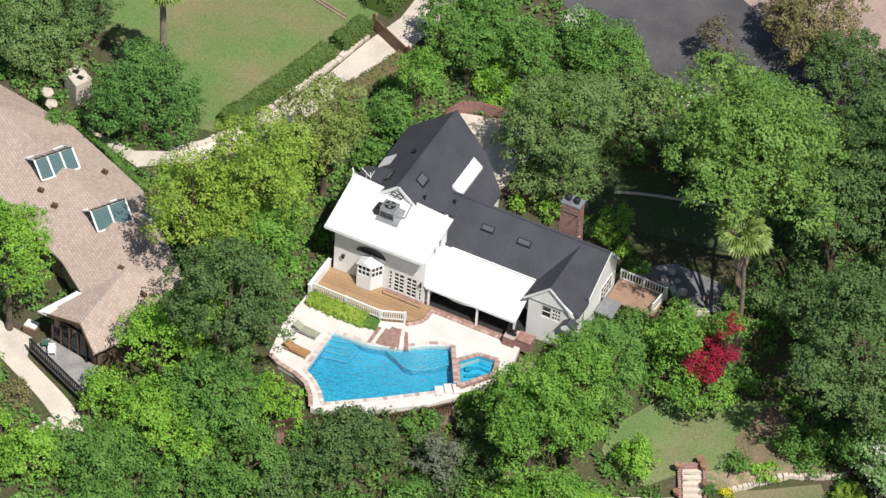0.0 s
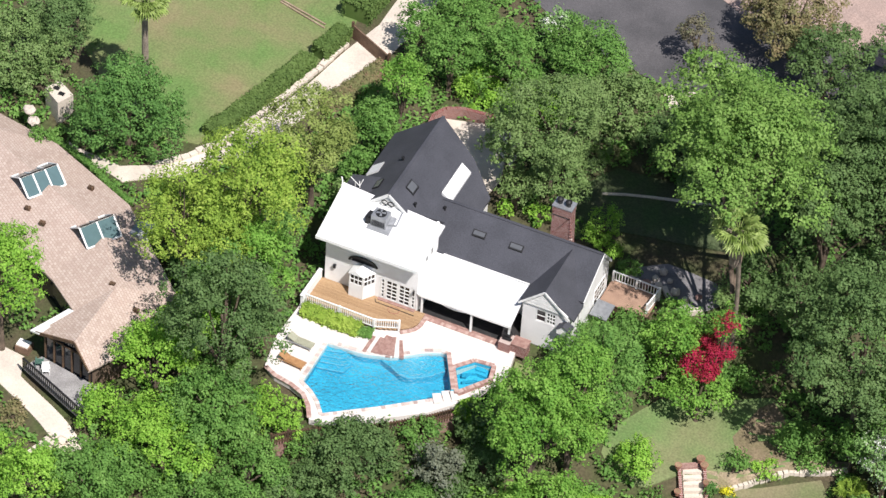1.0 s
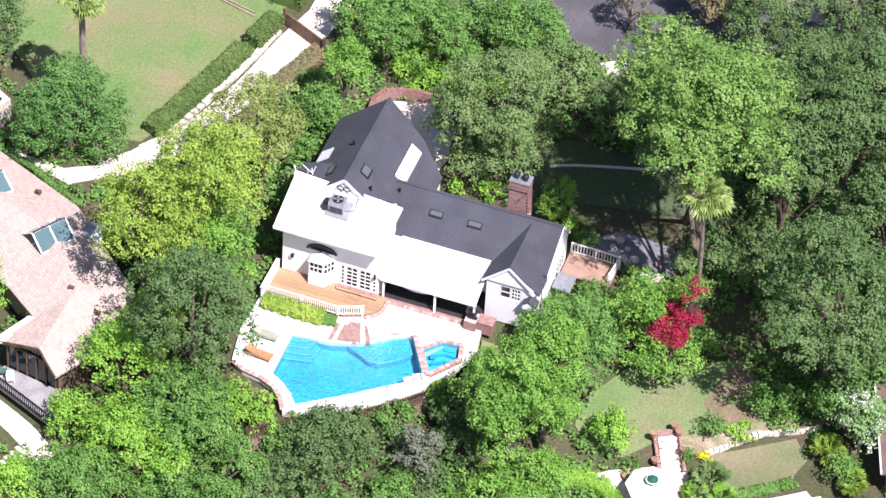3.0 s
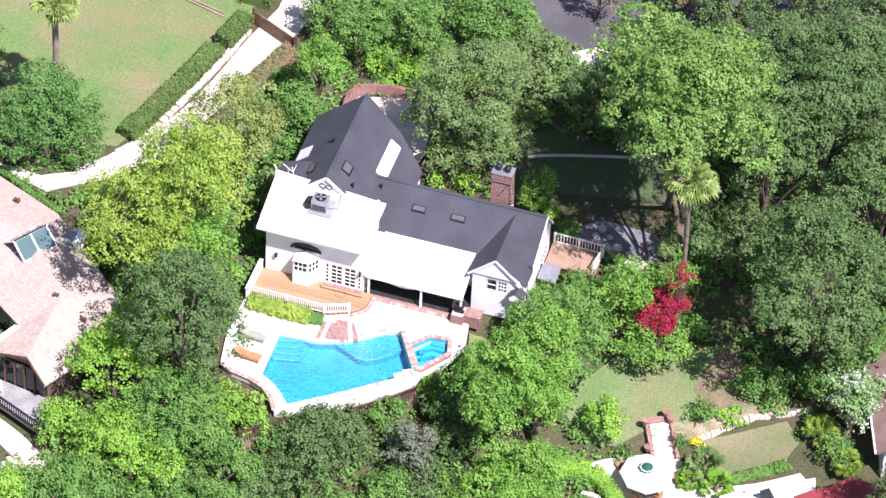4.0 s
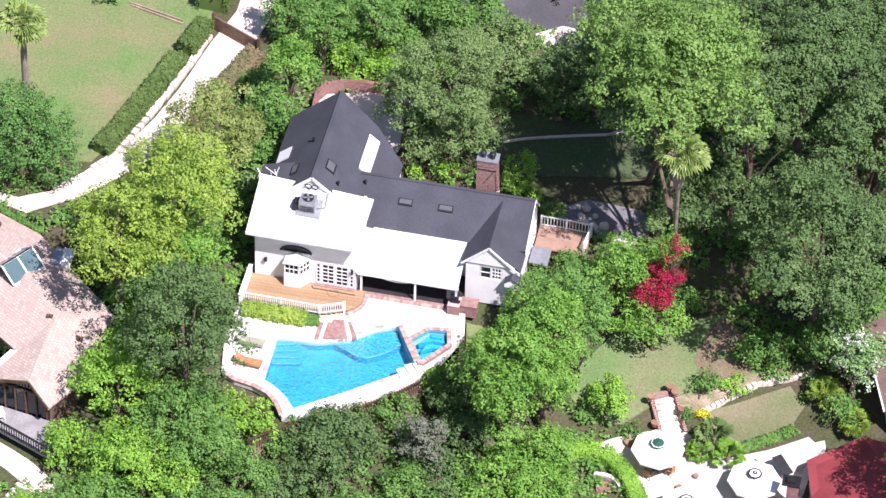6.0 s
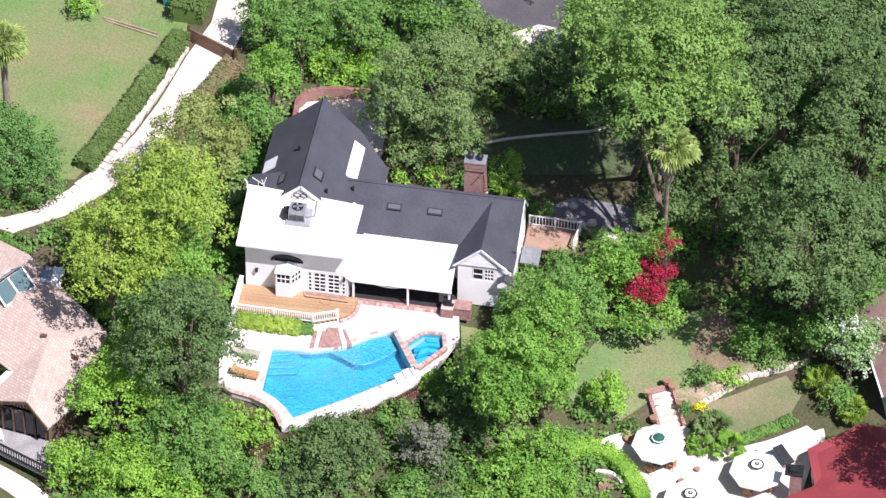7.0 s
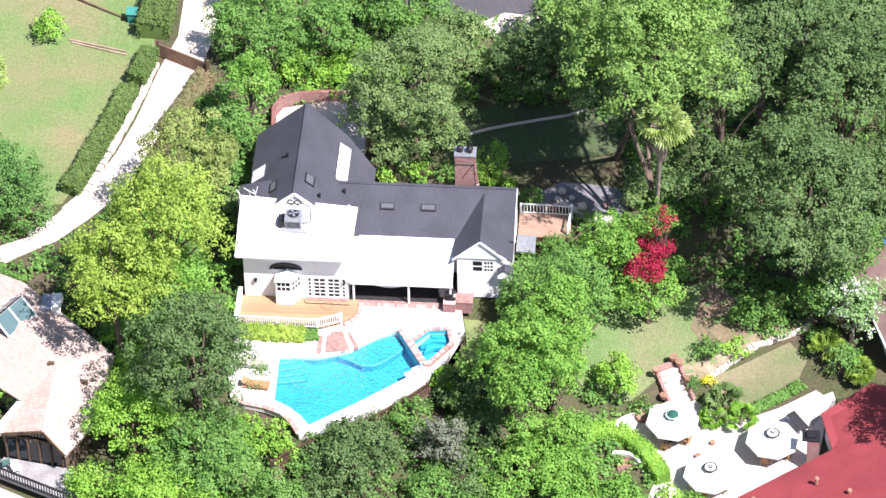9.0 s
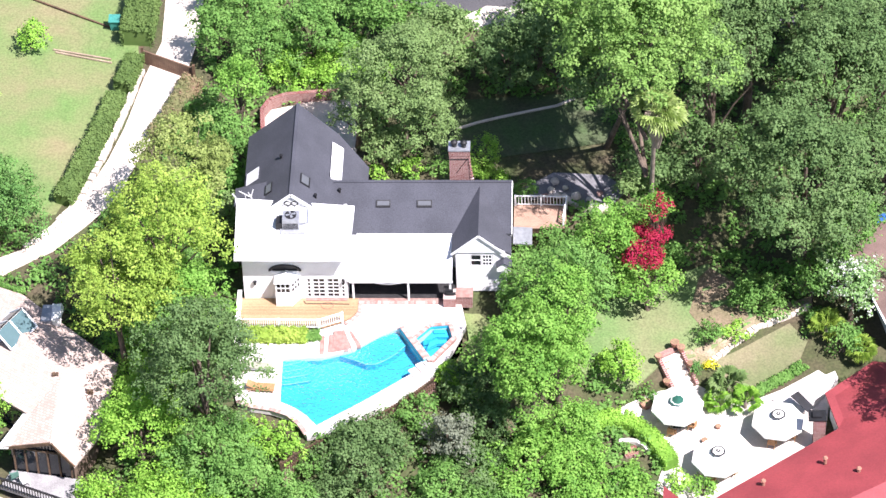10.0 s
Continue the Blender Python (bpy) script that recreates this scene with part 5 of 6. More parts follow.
# ---- the neighbour's house with the shake roof ----
def shake_mat():
    m = mat("cedar_shake_roof", (0.42, 0.325, 0.28), (0.345, 0.265, 0.225), 0.35, 10, 0.9, 0.5, stain=0.16)
    n, l = m.node_tree.nodes, m.node_tree.links
    p = n["Principled BSDF"]
    br, geo = n.new("ShaderNodeTexBrick"), n.new("ShaderNodeNewGeometry")
    rot = n.new("ShaderNodeVectorRotate")
    rot.rotation_type = "Z_AXIS"
    rot.inputs["Angle"].default_value = radians(34)
    l.new(geo.outputs["Position"], rot.inputs["Vector"])
    l.new(rot.outputs[0], br.inputs["Vector"])
    br.inputs["Scale"].default_value, br.inputs["Brick Width"].default_value, br.inputs["Row Height"].default_value = 1.0, 0.3, 0.22
    br.inputs["Mortar Size"].default_value, br.inputs["Mortar"].default_value = 0.02, (0.32, 0.24, 0.20, 1)
    br.inputs["Color2"].default_value = (0.47, 0.385, 0.335, 1)
    l.new(p.inputs["Base Color"].links[0].from_socket, br.inputs["Color1"])
    l.new(br.outputs[0], p.inputs["Base Color"])
    return m


M_SHAKE = shake_mat()
west = thing("neighbour_house", "low house with a weathered salmon cedar shake roof", "house", at=(-20, 0, -2))
NA, NB, NC, ND, NE, NF = (-37, 10.5, 1.3), (-27.2, 8.6, 1.4), (-19.2, 5.2, 1.3), (-11.6, -1.6, 1.0), (-12.4, -8.6, 0.7), (-13.9, -11.3, 0.6)
NG, NH, NI, NK = (-15.55, -10.4, 2.0), (-17.4, -6.9, 1.2), (-20.5, -4.6, 1.2), (-37, 3.0, 1.3)
NL = (-19.0, -9.9, 1.0)
R1, R2, R3 = (-33, 6.6, 2.6), (-19.2, 0.6, 2.55), (-15.4, -4.1, 2.3)
for ring in ([NA, NK, R1], [NB, NA, R1], [NC, NB, R1, R2], [ND, NC, R2], [ND, R2, R3], [NE, ND, R3], [NG, NF, NE, R3], [NL, NG, R3, NH], [NI, NH, R3, R2], [NK, NI, R2], [R1, NK, R2]):
    part("roof", slabs(ring, 0.16), M_SHAKE, west, "salmon cedar shake slope")


def run(bm, pts, z0, z1, t):
    """An upright wall along plan points."""
    for (ax, ay), (bx, by) in zip(pts, pts[1:]):
        d = Vector((bx - ax, by - ay, 0)).normalized()
        s = Vector((-d.y, d.x, 0)) * t / 2
        ring = [Vector((ax, ay, 0)) - s, Vector((bx, by, 0)) - s, Vector((bx, by, 0)) + s, Vector((ax, ay, 0)) + s]
        prism(bm, [r + Vector((0, 0, z0)) for r in ring], [r + Vector((0, 0, z1)) for r in ring])


bm = bmesh.new()
run(bm, [(-36, 9.6), (-27.4, 7.8), (-19.6, 4.5), (-12.3, -2.0), (-13.0, -8.3), (-14.2, -10.2)], -2.6, 0.75, 0.2)
part("wall", bm, mat("brown_board_wall", (0.16, 0.11, 0.08), (0.11, 0.08, 0.06), 1, 12, 0.9, 0.3), west, "brown boarded wall")
bm = bmesh.new()
run(bm, [(-36, 3.8), (-20.8, -3.8), (-17.6, -6.2), (-18.5, -9.4), (-16.4, -9.8)], -2.6, 0.95, 0.2)
run(bm, [(-16.4, -9.8), (-14.2, -10.2)], -2.6, 0.75, 0.2)
prism(bm, [(-18.5, -9.5, 0.9), (-15.55, -10.0, 1.72), (-14.2, -10.25, 0.75)], [(-18.5, -9.3, 0.9), (-15.55, -9.8, 1.72), (-14.2, -10.05, 0.75)])
part("wall", bm, M_GLASS, west, "dark glazed garden front")
for k in range(6):
    q = Vector((-18.4, -9.52, 0)).lerp(Vector((-14.3, -10.3, 0)), k / 5)
    part("mullion", boxes((q.x - 0.06, q.y - 0.1, -1.6, q.x + 0.06, q.y, 0.85)), M_WOOD, west)
part("transom", beams(0.08, 0.14, ((-18.5, -9.56, 0.75), (-14.2, -10.38, 0.75))), M_WOOD, west)
part("fascia", slabs([(-19.5, -9.85, 1.0), (-17.95, -6.75, 1.22), (-17.2, -6.9, 1.36), (-18.65, -10.05, 1.22)][::-1], 0.14), M_WHITE, west, "broad white flat eave board")
part("bargeboard", beams(0.1, 0.26, (NL, NG), (NG, NF)), M_WOOD, west)


def glass_tent(c, along, length, half, rise, z):
    """A gabled roof light: glazed slopes between white bars."""
    c = Vector((c[0], c[1], z))
    a = Vector((along[0], along[1], 0)).normalized()
    s = Vector((-a.y, a.x, 0))
    ob = part("skylight", beams(0.1, 0.1, (c - a * length / 2, c + a * length / 2)), M_WHITE, west, "white-framed gabled glass skylight")
    top = Vector((0, 0, rise))
    for side_ in (-1, 1):
        n = 3 if length > 3 else 2
        for k in range(n):
            p, q = c + top + a * length * (k / n - 0.5), c + top + a * length * ((k + 1) / n - 0.5)
            e = s * half * side_ - top
            bm = bmesh.new()
            up = Vector((0, 0, 0.05))
            prism(bm, [p, q, q + e, p + e], [p + up, q + up, q + e + up, p + e + up])
            part("pane", bm, M_SKYGLASS, ob)
        for k in range(n + 1):
            p = c + top + a * length * (k / n - 0.5) + Vector((0, 0, 0.06))
            part("bar", beams(0.12, 0.08, (p, p + s * half * side_ - top)), M_WHITE, ob)
        for w in (0.0, 1.0):
            o = (s * half * side_ - top) * w + Vector((0, 0, 0.06))
            part("bar", beams(0.12, 0.08, (c + top + o - a * length / 2, c + top + o + a * length / 2)), M_WHITE, ob)


glass_tent((-26.0, 3.4), (0.6, 0.92), 3.2, 1.4, 1.0, 2.25)
glass_tent((-19.5, 0.5), (0.6, 0.92), 2.9, 1.3, 1.1, 2.2)
for x, y, z in ((-15.8, -3.9, 2.2), (-22.3, 4.9, 1.9), (-13.3, -4.9, 1.5), (-25.4, 0.6, 2.0), (-23.6, -0.4, 2.1)):
    part("vent", boxes((x - 0.22, y - 0.15, z - 0.1, x - 0.02, y + 0.15, z + 0.2), (x + 0.03, y - 0.15, z - 0.1, x + 0.22, y + 0.15, z + 0.2)), M_WOOD, west, "small brown roof vent")
nch = thing("neighbour_chimney", "beige block chimney with two dark flue openings", "chimney", at=(-29, 12.4, 0))
part("shaft", slabs([(-30.3, 12.4, 2.9), (-29.7, 13.7, 2.9), (-28.0, 12.7, 2.9), (-28.6, 11.3, 2.9)][::-1], 3.5), M_CONCRETE, nch)
for x, y in ((-29.5, 12.75), (-28.85, 12.35)):
    part("flue", boxes((x - 0.24, y - 0.17, 2.9, x + 0.24, y + 0.17, 2.99)), M_BLACK, nch, "dark flue opening")
# covered grill beside the roof
kit = thing("covered_grill", "grey barbecue under a white crumpled cover", "grill", at=(-16.6, 2.7, 0.8))
zg = 1.15
part("stand", boxes((-17.5, 1.9, zg - 0.3, -16.5, 3.6, zg + 0.7)), M_STEEL, kit)
bm = bmesh.new()
box(bm, -16.7, 1.9, zg + 0.2, -16.1, 3.4, zg + 1.0)
bmesh.ops.subdivide_edges(bm, edges=bm.edges[:], cuts=5, use_grid_fill=True)
for v in bm.verts:
    v.co += noise.noise_vector(v.co * 2.5) * 0.22
part("cover", bm, M_CANVAS, kit, "white crumpled cover")

# lower terrace, porch deck and rail of that house
sheet("lower_terrace", [(-25, -9.0), (-20.2, -9.6), (-19.5, -11.4), (-16.4, -12.8), (-13.0, -14.4), (-13.4, -15.7), (-15.2, -15.2), (-17.5, -14.1), (-19.5, -13.2), (-21.4, -12.4), (-25, -11.0)], M_CONCRETE, "sunlit pale terrace below the porch", "terrace", up=0.1)
porch = thing("porch_deck", "grey timber porch deck with dark railing", "deck", at=(-15.5, -11, -1.8))
PD = [(-19.4, -11.15), (-18.7, -9.6), (-13.6, -10.5), (-12.8, -14.0)]
part("floor", slabs([(x, y, -1.6) for x, y in PD], 0.3), mat("grey_deck_boards", (0.30, 0.29, 0.29), (0.23, 0.22, 0.22), 1, 14, 0.85, 0.2), porch)
a, b = Vector((-19.4, -11.2, -1.6)), Vector((-12.8, -14.05, -1.6))
part("top_rail", beams(0.14, 0.1, (a + Vector((0, 0, 0.95)), b + Vector((0, 0, 0.95)))), M_BLACK, porch)
for k in range(33):
    p = a.lerp(b, k / 32)
    part("baluster", boxes((p.x - 0.035, p.y - 0.035, p.z, p.x + 0.035, p.y + 0.035, p.z + 0.92)), M_BLACK, porch)


def chair(x, y, z, turn, material, label):
    ob = thing("patio_chair", label, "chair", group="patio chairs", at=(x, y, z))
    ob.rotation_euler[2] = radians(turn)
    for name, rows in (("seat", [(-0.26, -0.26, 0.4, 0.26, 0.26, 0.46)]), ("backrest", [(-0.26, 0.22, 0.46, 0.26, 0.28, 0.95)]),
                       ("armrest", [(-0.31, -0.24, 0.62, -0.26, 0.26, 0.66)]), ("armrest", [(0.26, -0.24, 0.62, 0.31, 0.26, 0.66)])):
        o = new(name, mesh_of(name, boxes(*rows), material))
        o.parent = ob
    for u in (-0.28, 0.25):
        for v in (-0.25, 0.23):
            o = new("leg", mesh_of("leg", boxes((u, v, 0, u + 0.04, v + 0.04, 0.62)), material))
            o.parent = ob
    return ob


chair(-17.6, -11.0, -1.6, 30, M_WHITE, "white metal patio chair on the grey porch")
chair(-18.4, -10.5, -1.6, 200, mat("green_metal", (0.10, 0.2, 0.16), (0.07, 0.15, 0.12), 2, 20, 0.5, 0.05), "green metal patio chair on the grey porch")
crate = thing("wooden_bench", "brown wooden box bench with pale cushions", "bench", at=(-20.6, -8.9, -2.2))
part("box", boxes((-21.1, -9.4, -2.5, -20.0, -8.5, -1.75)), M_WOODLT, crate)
for k in range(2):
    part("cushion", boxes((-21.05 + 0.5 * k, -9.3, -1.75, -20.6 + 0.5 * k, -8.6, -1.63)), M_CANVAS, crate)
st = thing("terrace_steps", "pale concrete steps down the bank", "steps", at=(-14.6, -16.4, -3.2))
for k in range(5):
    x, y, z = -14.4 - 0.22 * k, -15.6 - 0.42 * k, -2.75 - 0.16 * k
    part("tread", slabs([(x - 0.8, y - 0.35, z), (x + 0.7, y - 0.75, z), (x + 0.85, y - 0.4, z), (x - 0.65, y, z)], 0.5), M_CONCRETE, st)

# ---- lower garden and the red-roofed house ----
def umbrella(x, y, z, r, cap, label):
    base = ground_z(x, y) + 0.08
    ob = thing("patio_umbrella", label, "umbrella", group="patio umbrellas", at=(x, y, base))
    bm = bmesh.new()
    tube(bm, [(x, y, base), (x, y, z)], [0.03, 0.03], 8)
    part("pole", bm, M_WOOD, ob)
    part("foot", boxes((x - 0.3, y - 0.3, base, x + 0.3, y + 0.3, base + 0.1)), M_BLACK, ob)
    bm = bmesh.new()
    ring = [Vector((x + r * math.cos(a), y + r * math.sin(a), z - 0.62)) for a in (math.tau * (k + 0.3) / 8 for k in range(8))]
    apex = Vector((x, y, z))
    for dz in (0.0, -0.02):
        c = bm.verts.new(apex + Vector((0, 0, dz)))
        vs = [bm.verts.new(p + Vector((0, 0, dz))) for p in ring]
        ms = [bm.verts.new(p.lerp(apex, 0.5) + Vector((0, 0, dz - 0.03))) for p in ring]
        for k in range(8):
            bm.faces.new((vs[k], vs[(k + 1) % 8], ms[(k + 1) % 8], ms[k]))
            bm.faces.new((ms[k], ms[(k + 1) % 8], c))
    for k in range(8):
        p, q = ring[k], ring[(k + 1) % 8]
        prism(bm, [p, q, q - Vector((0, 0, 0.16)), p - Vector((0, 0, 0.16))], [v + (apex - v) * 0.012 for v in (p, q, q - Vector((0, 0, 0.16)), p - Vector((0, 0, 0.16)))])
    canopy = part("canopy", bm, M_CANVAS, ob, "cream canvas canopy")
    for k in range(8):
        part("rib", beams(0.025, 0.025, (ring[k] - Vector((0, 0, 0.04)), apex - Vector((0, 0, 0.06)))), M_WOOD, canopy)
    bands = [(0.60, M_GREENCAP), (0.53, M_CANVAS), (0.46, M_GREENCAP)] if cap == "green" else [(0.56, M_STRIPE), (0.44, M_CANVAS), (0.30, M_STRIPE), (0.15, M_CANVAS)]
    for i, (w, material) in enumerate(bands):
        bm = bmesh.new()
        vs = [bm.verts.new((x + w * math.cos(t), y + w * math.sin(t), z + 0.03 + 0.02 * i)) for t in (math.tau * (k + 0.3) / 8 for k in range(8))]
        c = bm.verts.new((x, y, z + 0.13 + 0.02 * i))
        for k in range(8):
            bm.faces.new((vs[k], vs[(k + 1) % 8], c))
        part("vent_cap", bm, material, canopy, "green vent cap" if cap == "green" else "black and white ringed vent cap")
    return ob


umbrella(28.65, -1.65, -2.6, 1.95, "green", "cream octagonal patio umbrella with a green vent cap")
umbrella(35.87, -2.7, -2.95, 1.95, "ringed", "cream octagonal patio umbrella with a black-ringed vent cap")
umbrella(31.5, -6.2, -3.1, 1.95, "ringed", "cream octagonal patio umbrella with a black-ringed vent cap")


def table(x, y):
    z = ground_z(x, y) + 0.08
    ob = thing("patio_table", "round dark patio table under the umbrella", "table", group="patio tables", at=(x, y, z))
    bm = bmesh.new()
    tube(bm, [(x, y, z + 0.7), (x, y, z + 0.74)], [0.65, 0.65], 20)
    part("tabletop", bm, M_BLACK, ob)
    for k in range(4):
        t = math.tau * k / 4 + 0.4
        part("leg", beams(0.05, 0.05, ((x + 0.5 * math.cos(t), y + 0.5 * math.sin(t), z), (x + 0.3 * math.cos(t), y + 0.3 * math.sin(t), z + 0.7))), M_BLACK, ob)
    for k in range(4):
        t = math.tau * k / 4 + 1.2
        chair(x + 1.15 * math.cos(t), y + 1.15 * math.sin(t), z, math.degrees(t) - 90, M_TEAK, "brown patio chair beside the round table")


for x, y in ((28.65, -1.65), (35.87, -2.7), (31.5, -6.2)):
    table(x, y)

red = thing("red_roofed_house", "low house with a deep red roof and brick chimney", "house", at=(42, -8, -5.2))
part("roof", slabs([(40.15, -4.0, -3.0), (29.6, -12.0, -3.0), (33.5, -17.0, -0.9), (46.5, -9.0, -0.9)], 0.18), M_REDROOF, red, "deep red roof slope")
part("roof", slabs([(46.5, -9.0, -0.9), (33.5, -17, -0.9), (37, -22, -3), (52, -14, -3)], 0.18), M_REDROOF, red)
part("roof", slabs([(27.6, -9.0, -3.7), (27.4, -12.6, -3.1), (29.5, -12.1, -3.1), (28.9, -10.4, -3.7)], 0.16), M_REDROOF, red, "red corner of the roof")
part("roof", slabs([(39.3, -0.5, -3.0), (40.15, -4.0, -3.0), (46.5, -9.0, -0.9), (47.5, -4.0, -0.9), (42.9, 2.7, -3.0)], 0.18), M_REDROOF, red, "deep red roof slope")
part("roof", slabs([(42.9, 2.7, -3.0), (47.5, -4.0, -0.9), (46.5, -9.0, -0.9), (52, -6.0, -3.0), (50, 2.0, -3.0)], 0.18), M_REDROOF, red)
bm = bmesh.new()
run(bm, [(43.0, 2.0), (39.8, -0.9), (40.6, -4.4), (30.6, -12.2)], -5.6, -3.15, 0.2)
part("wall", bm, M_STUCCO, red, "white stucco wall")
for x, y, z in ((34.6, -10.0, -2.3), (39.0, -8.3, -1.75), (41.3, -9.6, -1.4)):
    bm = bmesh.new()
    tube(bm, [(x, y, z - 0.3), (x, y, z + 0.25)], [0.13, 0.13], 8)
    tube(bm, [(x, y, z + 0.25), (x, y, z + 0.36)], [0.2, 0.12], 8)
    part("vent", bm, M_TERRA, red, "small reddish roof vent")
rc = part("chimney", boxes((38.35, -4.3, -5.4, 39.2, -3.3, -1.95)), M_CHBRICK, red, "red brick chimney with a dark arched opening")
part("cap", boxes((37.95, -4.35, -1.95, 39.25, -3.25, -1.88), (38.25, -4.1, -1.88, 38.9, -3.55, -1.7)), M_BLACK, rc)
bm = bmesh.new()
arc2 = [(39.21, -3.8 + 0.22 * math.cos(t), -2.9 + 0.4 * math.sin(t)) for t in (math.tau * k / 14 for k in range(14))]
prism(bm, arc2, [(x + 0.03, y, z) for x, y, z in arc2])
part("niche", bm, M_BLACK, rc, "dark arched niche")
solid("canvas_awning", slabs([(36.8, -0.6, -3.2), (38.0, -2.0, -3.4), (38.5, -1.5, -3.4), (37.4, -0.1, -3.2)], 0.05), M_STRIPE, "folded dark awning beside the chimney", "awning")
solid("roof_parapet", slabs([(35.5, 0.1, -4.3), (40.2, 3.0, -4.3), (40.4, 2.3, -4.3), (38.5, -0.2, -4.3), (37.4, -1.6, -4.3), (36.9, -0.9, -4.3)][::-1], 1.2), M_PLASTER, "broad white plastered garden wall", "garden wall", "structure")
brown = thing("brown_roofed_house", "house with a brown shingle roof among the trees", "house", at=(45, 9, -4))
M_BROWNROOF = mat("brown_shingle", (0.21, 0.14, 0.12), (0.15, 0.10, 0.085), 0.6, 12, 0.9, 0.4, stain=0.2)
part("roof", slabs([(41.0, 13.4, -0.9), (44.2, 3.6, -0.9), (48.5, 5.0, 0.6), (46.0, 15.5, 0.6)], 0.18), M_BROWNROOF, brown)
part("roof", slabs([(46.0, 15.5, 0.6), (48.5, 5.0, 0.6), (54, 7, -0.9), (51, 18, -0.9)], 0.18), M_BROWNROOF, brown)
bm = bmesh.new()
run(bm, [(42.0, 13.2), (44.8, 4.6)], -4.2, -1.0, 0.2)
part("wall", bm, M_STUCCO, brown)
part("gutter", beams(0.12, 0.12, ((40.95, 13.4, -0.95), (44.15, 3.6, -0.95))), M_WHITE, brown, "white gutter")
solid("blue_tarpaulin", slabs([(43.6, 14.2, -0.05), (45.0, 14.8, 0.4), (45.0, 15.6, 0.4), (43.7, 15.0, -0.05)], 0.1), M_BLUETARP, "blue tarpaulin on the brown roof edge", "tarpaulin")

# brick steps and pots between the back lawn and the patio
gs = thing("brick_steps", "pale stone steps between low red brick walls", "steps", at=(28.6, 2.8, -5))
for k in range(6):
    t = k / 6
    c = Vector((28.25, 3.75, -3.55)).lerp(Vector((29.4, 1.7, -5.1)), t)
    part("tread", slabs([(c.x - 0.62, c.y - 0.55, c.z), (c.x + 0.72, c.y + 0.15, c.z), (c.x + 0.6, c.y + 0.5, c.z), (c.x - 0.74, c.y - 0.2, c.z)], 0.6), M_CONCRETE, gs)
part("side_wall", beams(0.24, 0.7, ((27.3, 3.25, -3.5), (28.5, 1.15, -4.9))), M_CHBRICK, gs, "low red brick side wall")
part("side_wall", beams(0.24, 0.7, ((28.95, 4.15, -3.5), (30.1, 2.1, -4.9))), M_CHBRICK, gs, "low red brick side wall")
part("landing", slabs([(27.3, 3.3, -3.35), (28.9, 4.3, -3.35), (28.7, 4.75, -3.35), (27.1, 3.75, -3.35)], 0.5), M_BRICKM, gs, "red brick landing")


def pot(x, y, z, r, label, plant=True):
    ob = thing("plant_pot", label, "plant pot", group="plant pots", at=(x, y, z))
    bm = bmesh.new()
    tube(bm, [(x, y, z), (x, y, z + r * 1.3), (x, y, z + r * 1.5), (x, y, z + r * 1.62)], [r * 0.65, r, r * 1.12, r * 1.1], 14)
    part("vessel", bm, M_TERRA, ob, smooth=False)
    bm = bmesh.new()
    tube(bm, [(x, y, z + r * 1.6), (x, y, z + r * 1.64)], [r * 0.95, r * 0.95], 14)
    part("soil", bm, M_SOIL, ob)


for x, y, z, r in ((28.5, 4.5, -3.3, 0.3), (28.95, 4.05, -3.3, 0.28), (27.3, 3.0, -3.1, 0.25), (26.4, -0.1, -5.1, 0.4), (27.9, 1.7, -4.4, 0.25), (29.6, 2.9, -3.7, 0.22), (30.4, 0.2, -5.1, 0.24), (31.6, -2.0, -5.2, 0.2), (30.6, -3.4, -5.2, 0.22)):
    pot(x, y, z, r, "round terracotta plant pot on the patio")

# ---- garden walls, gate, rails ----
bm = bmesh.new()
run(bm, [(-2.5, 21.5), (-2.75, 23.6), (-2.9, 25.4), (-2.4, 26.5), (-1.2, 27.1), (0.7, 27.35), (2.6, 27.5), (5.0, 27.6), (7.5, 27.3)], -0.3, 1.35, 0.32)
solid("court_wall", bm, M_CHBRICK, "curved low red brick wall round the north court", "garden wall", "structure")
sheet("court", [(-2.7, 17.5), (-2.8, 25.2), (-2.3, 26.3), (0.7, 27.2), (4.5, 27.4), (4.5, 22), (3.5, 17.5)], M_CONCRETE, "pale paved court behind the house", "court", up=0.1)
curb = bmesh.new()
tube(curb, [(x, y, ground_z(x, y) + 0.12) for x, y in ((12.0, 24.2), (13.6, 24.9), (15.3, 25.5), (17.5, 26.2), (19.6, 26.9), (21, 27.8))], [0.12] * 6, 8)
solid("lawn_curb", curb, M_CONCRETE, "pale curved concrete lawn curb", "curb", "structure")
# gravel grey darkened to make up for thin tree shade
sheet("east_path", [(16.8, 17.4), (19.5, 19.4), (23.5, 19.3), (25, 17.6), (23.4, 15.4), (21.8, 15.4), (20.0, 16.9), (18, 16.4)], mat("grey_gravel", (0.22, 0.21, 0.22), (0.15, 0.145, 0.15), 0.8, 14, 0.95, 0.4), "grey gravel path in the shade", "path", up=0.08)
bm = bmesh.new()
run(bm, [(20.2, 16.8), (20.9, 16.0), (21.8, 15.4), (22.9, 15.3), (23.8, 15.9)], -0.3, 0.45, 0.4)
solid("path_edging", bm, M_CONCRETE, "pale rough stone path edging", "edging", "structure")


def boulder(x, y, z, r, material, label):
    bm = bmesh.new()
    bmesh.ops.create_icosphere(bm, subdivisions=2, radius=r)
    for v in bm.verts:
        v.co += noise.noise_vector(v.co * 1.6 / r + Vector((x, y, 0))) * r * 0.4
        v.co = Vector((v.co.x + x, v.co.y + y, v.co.z * 0.75 + z))
    return solid("boulder", bm, material, label, "rock", group="garden rocks")


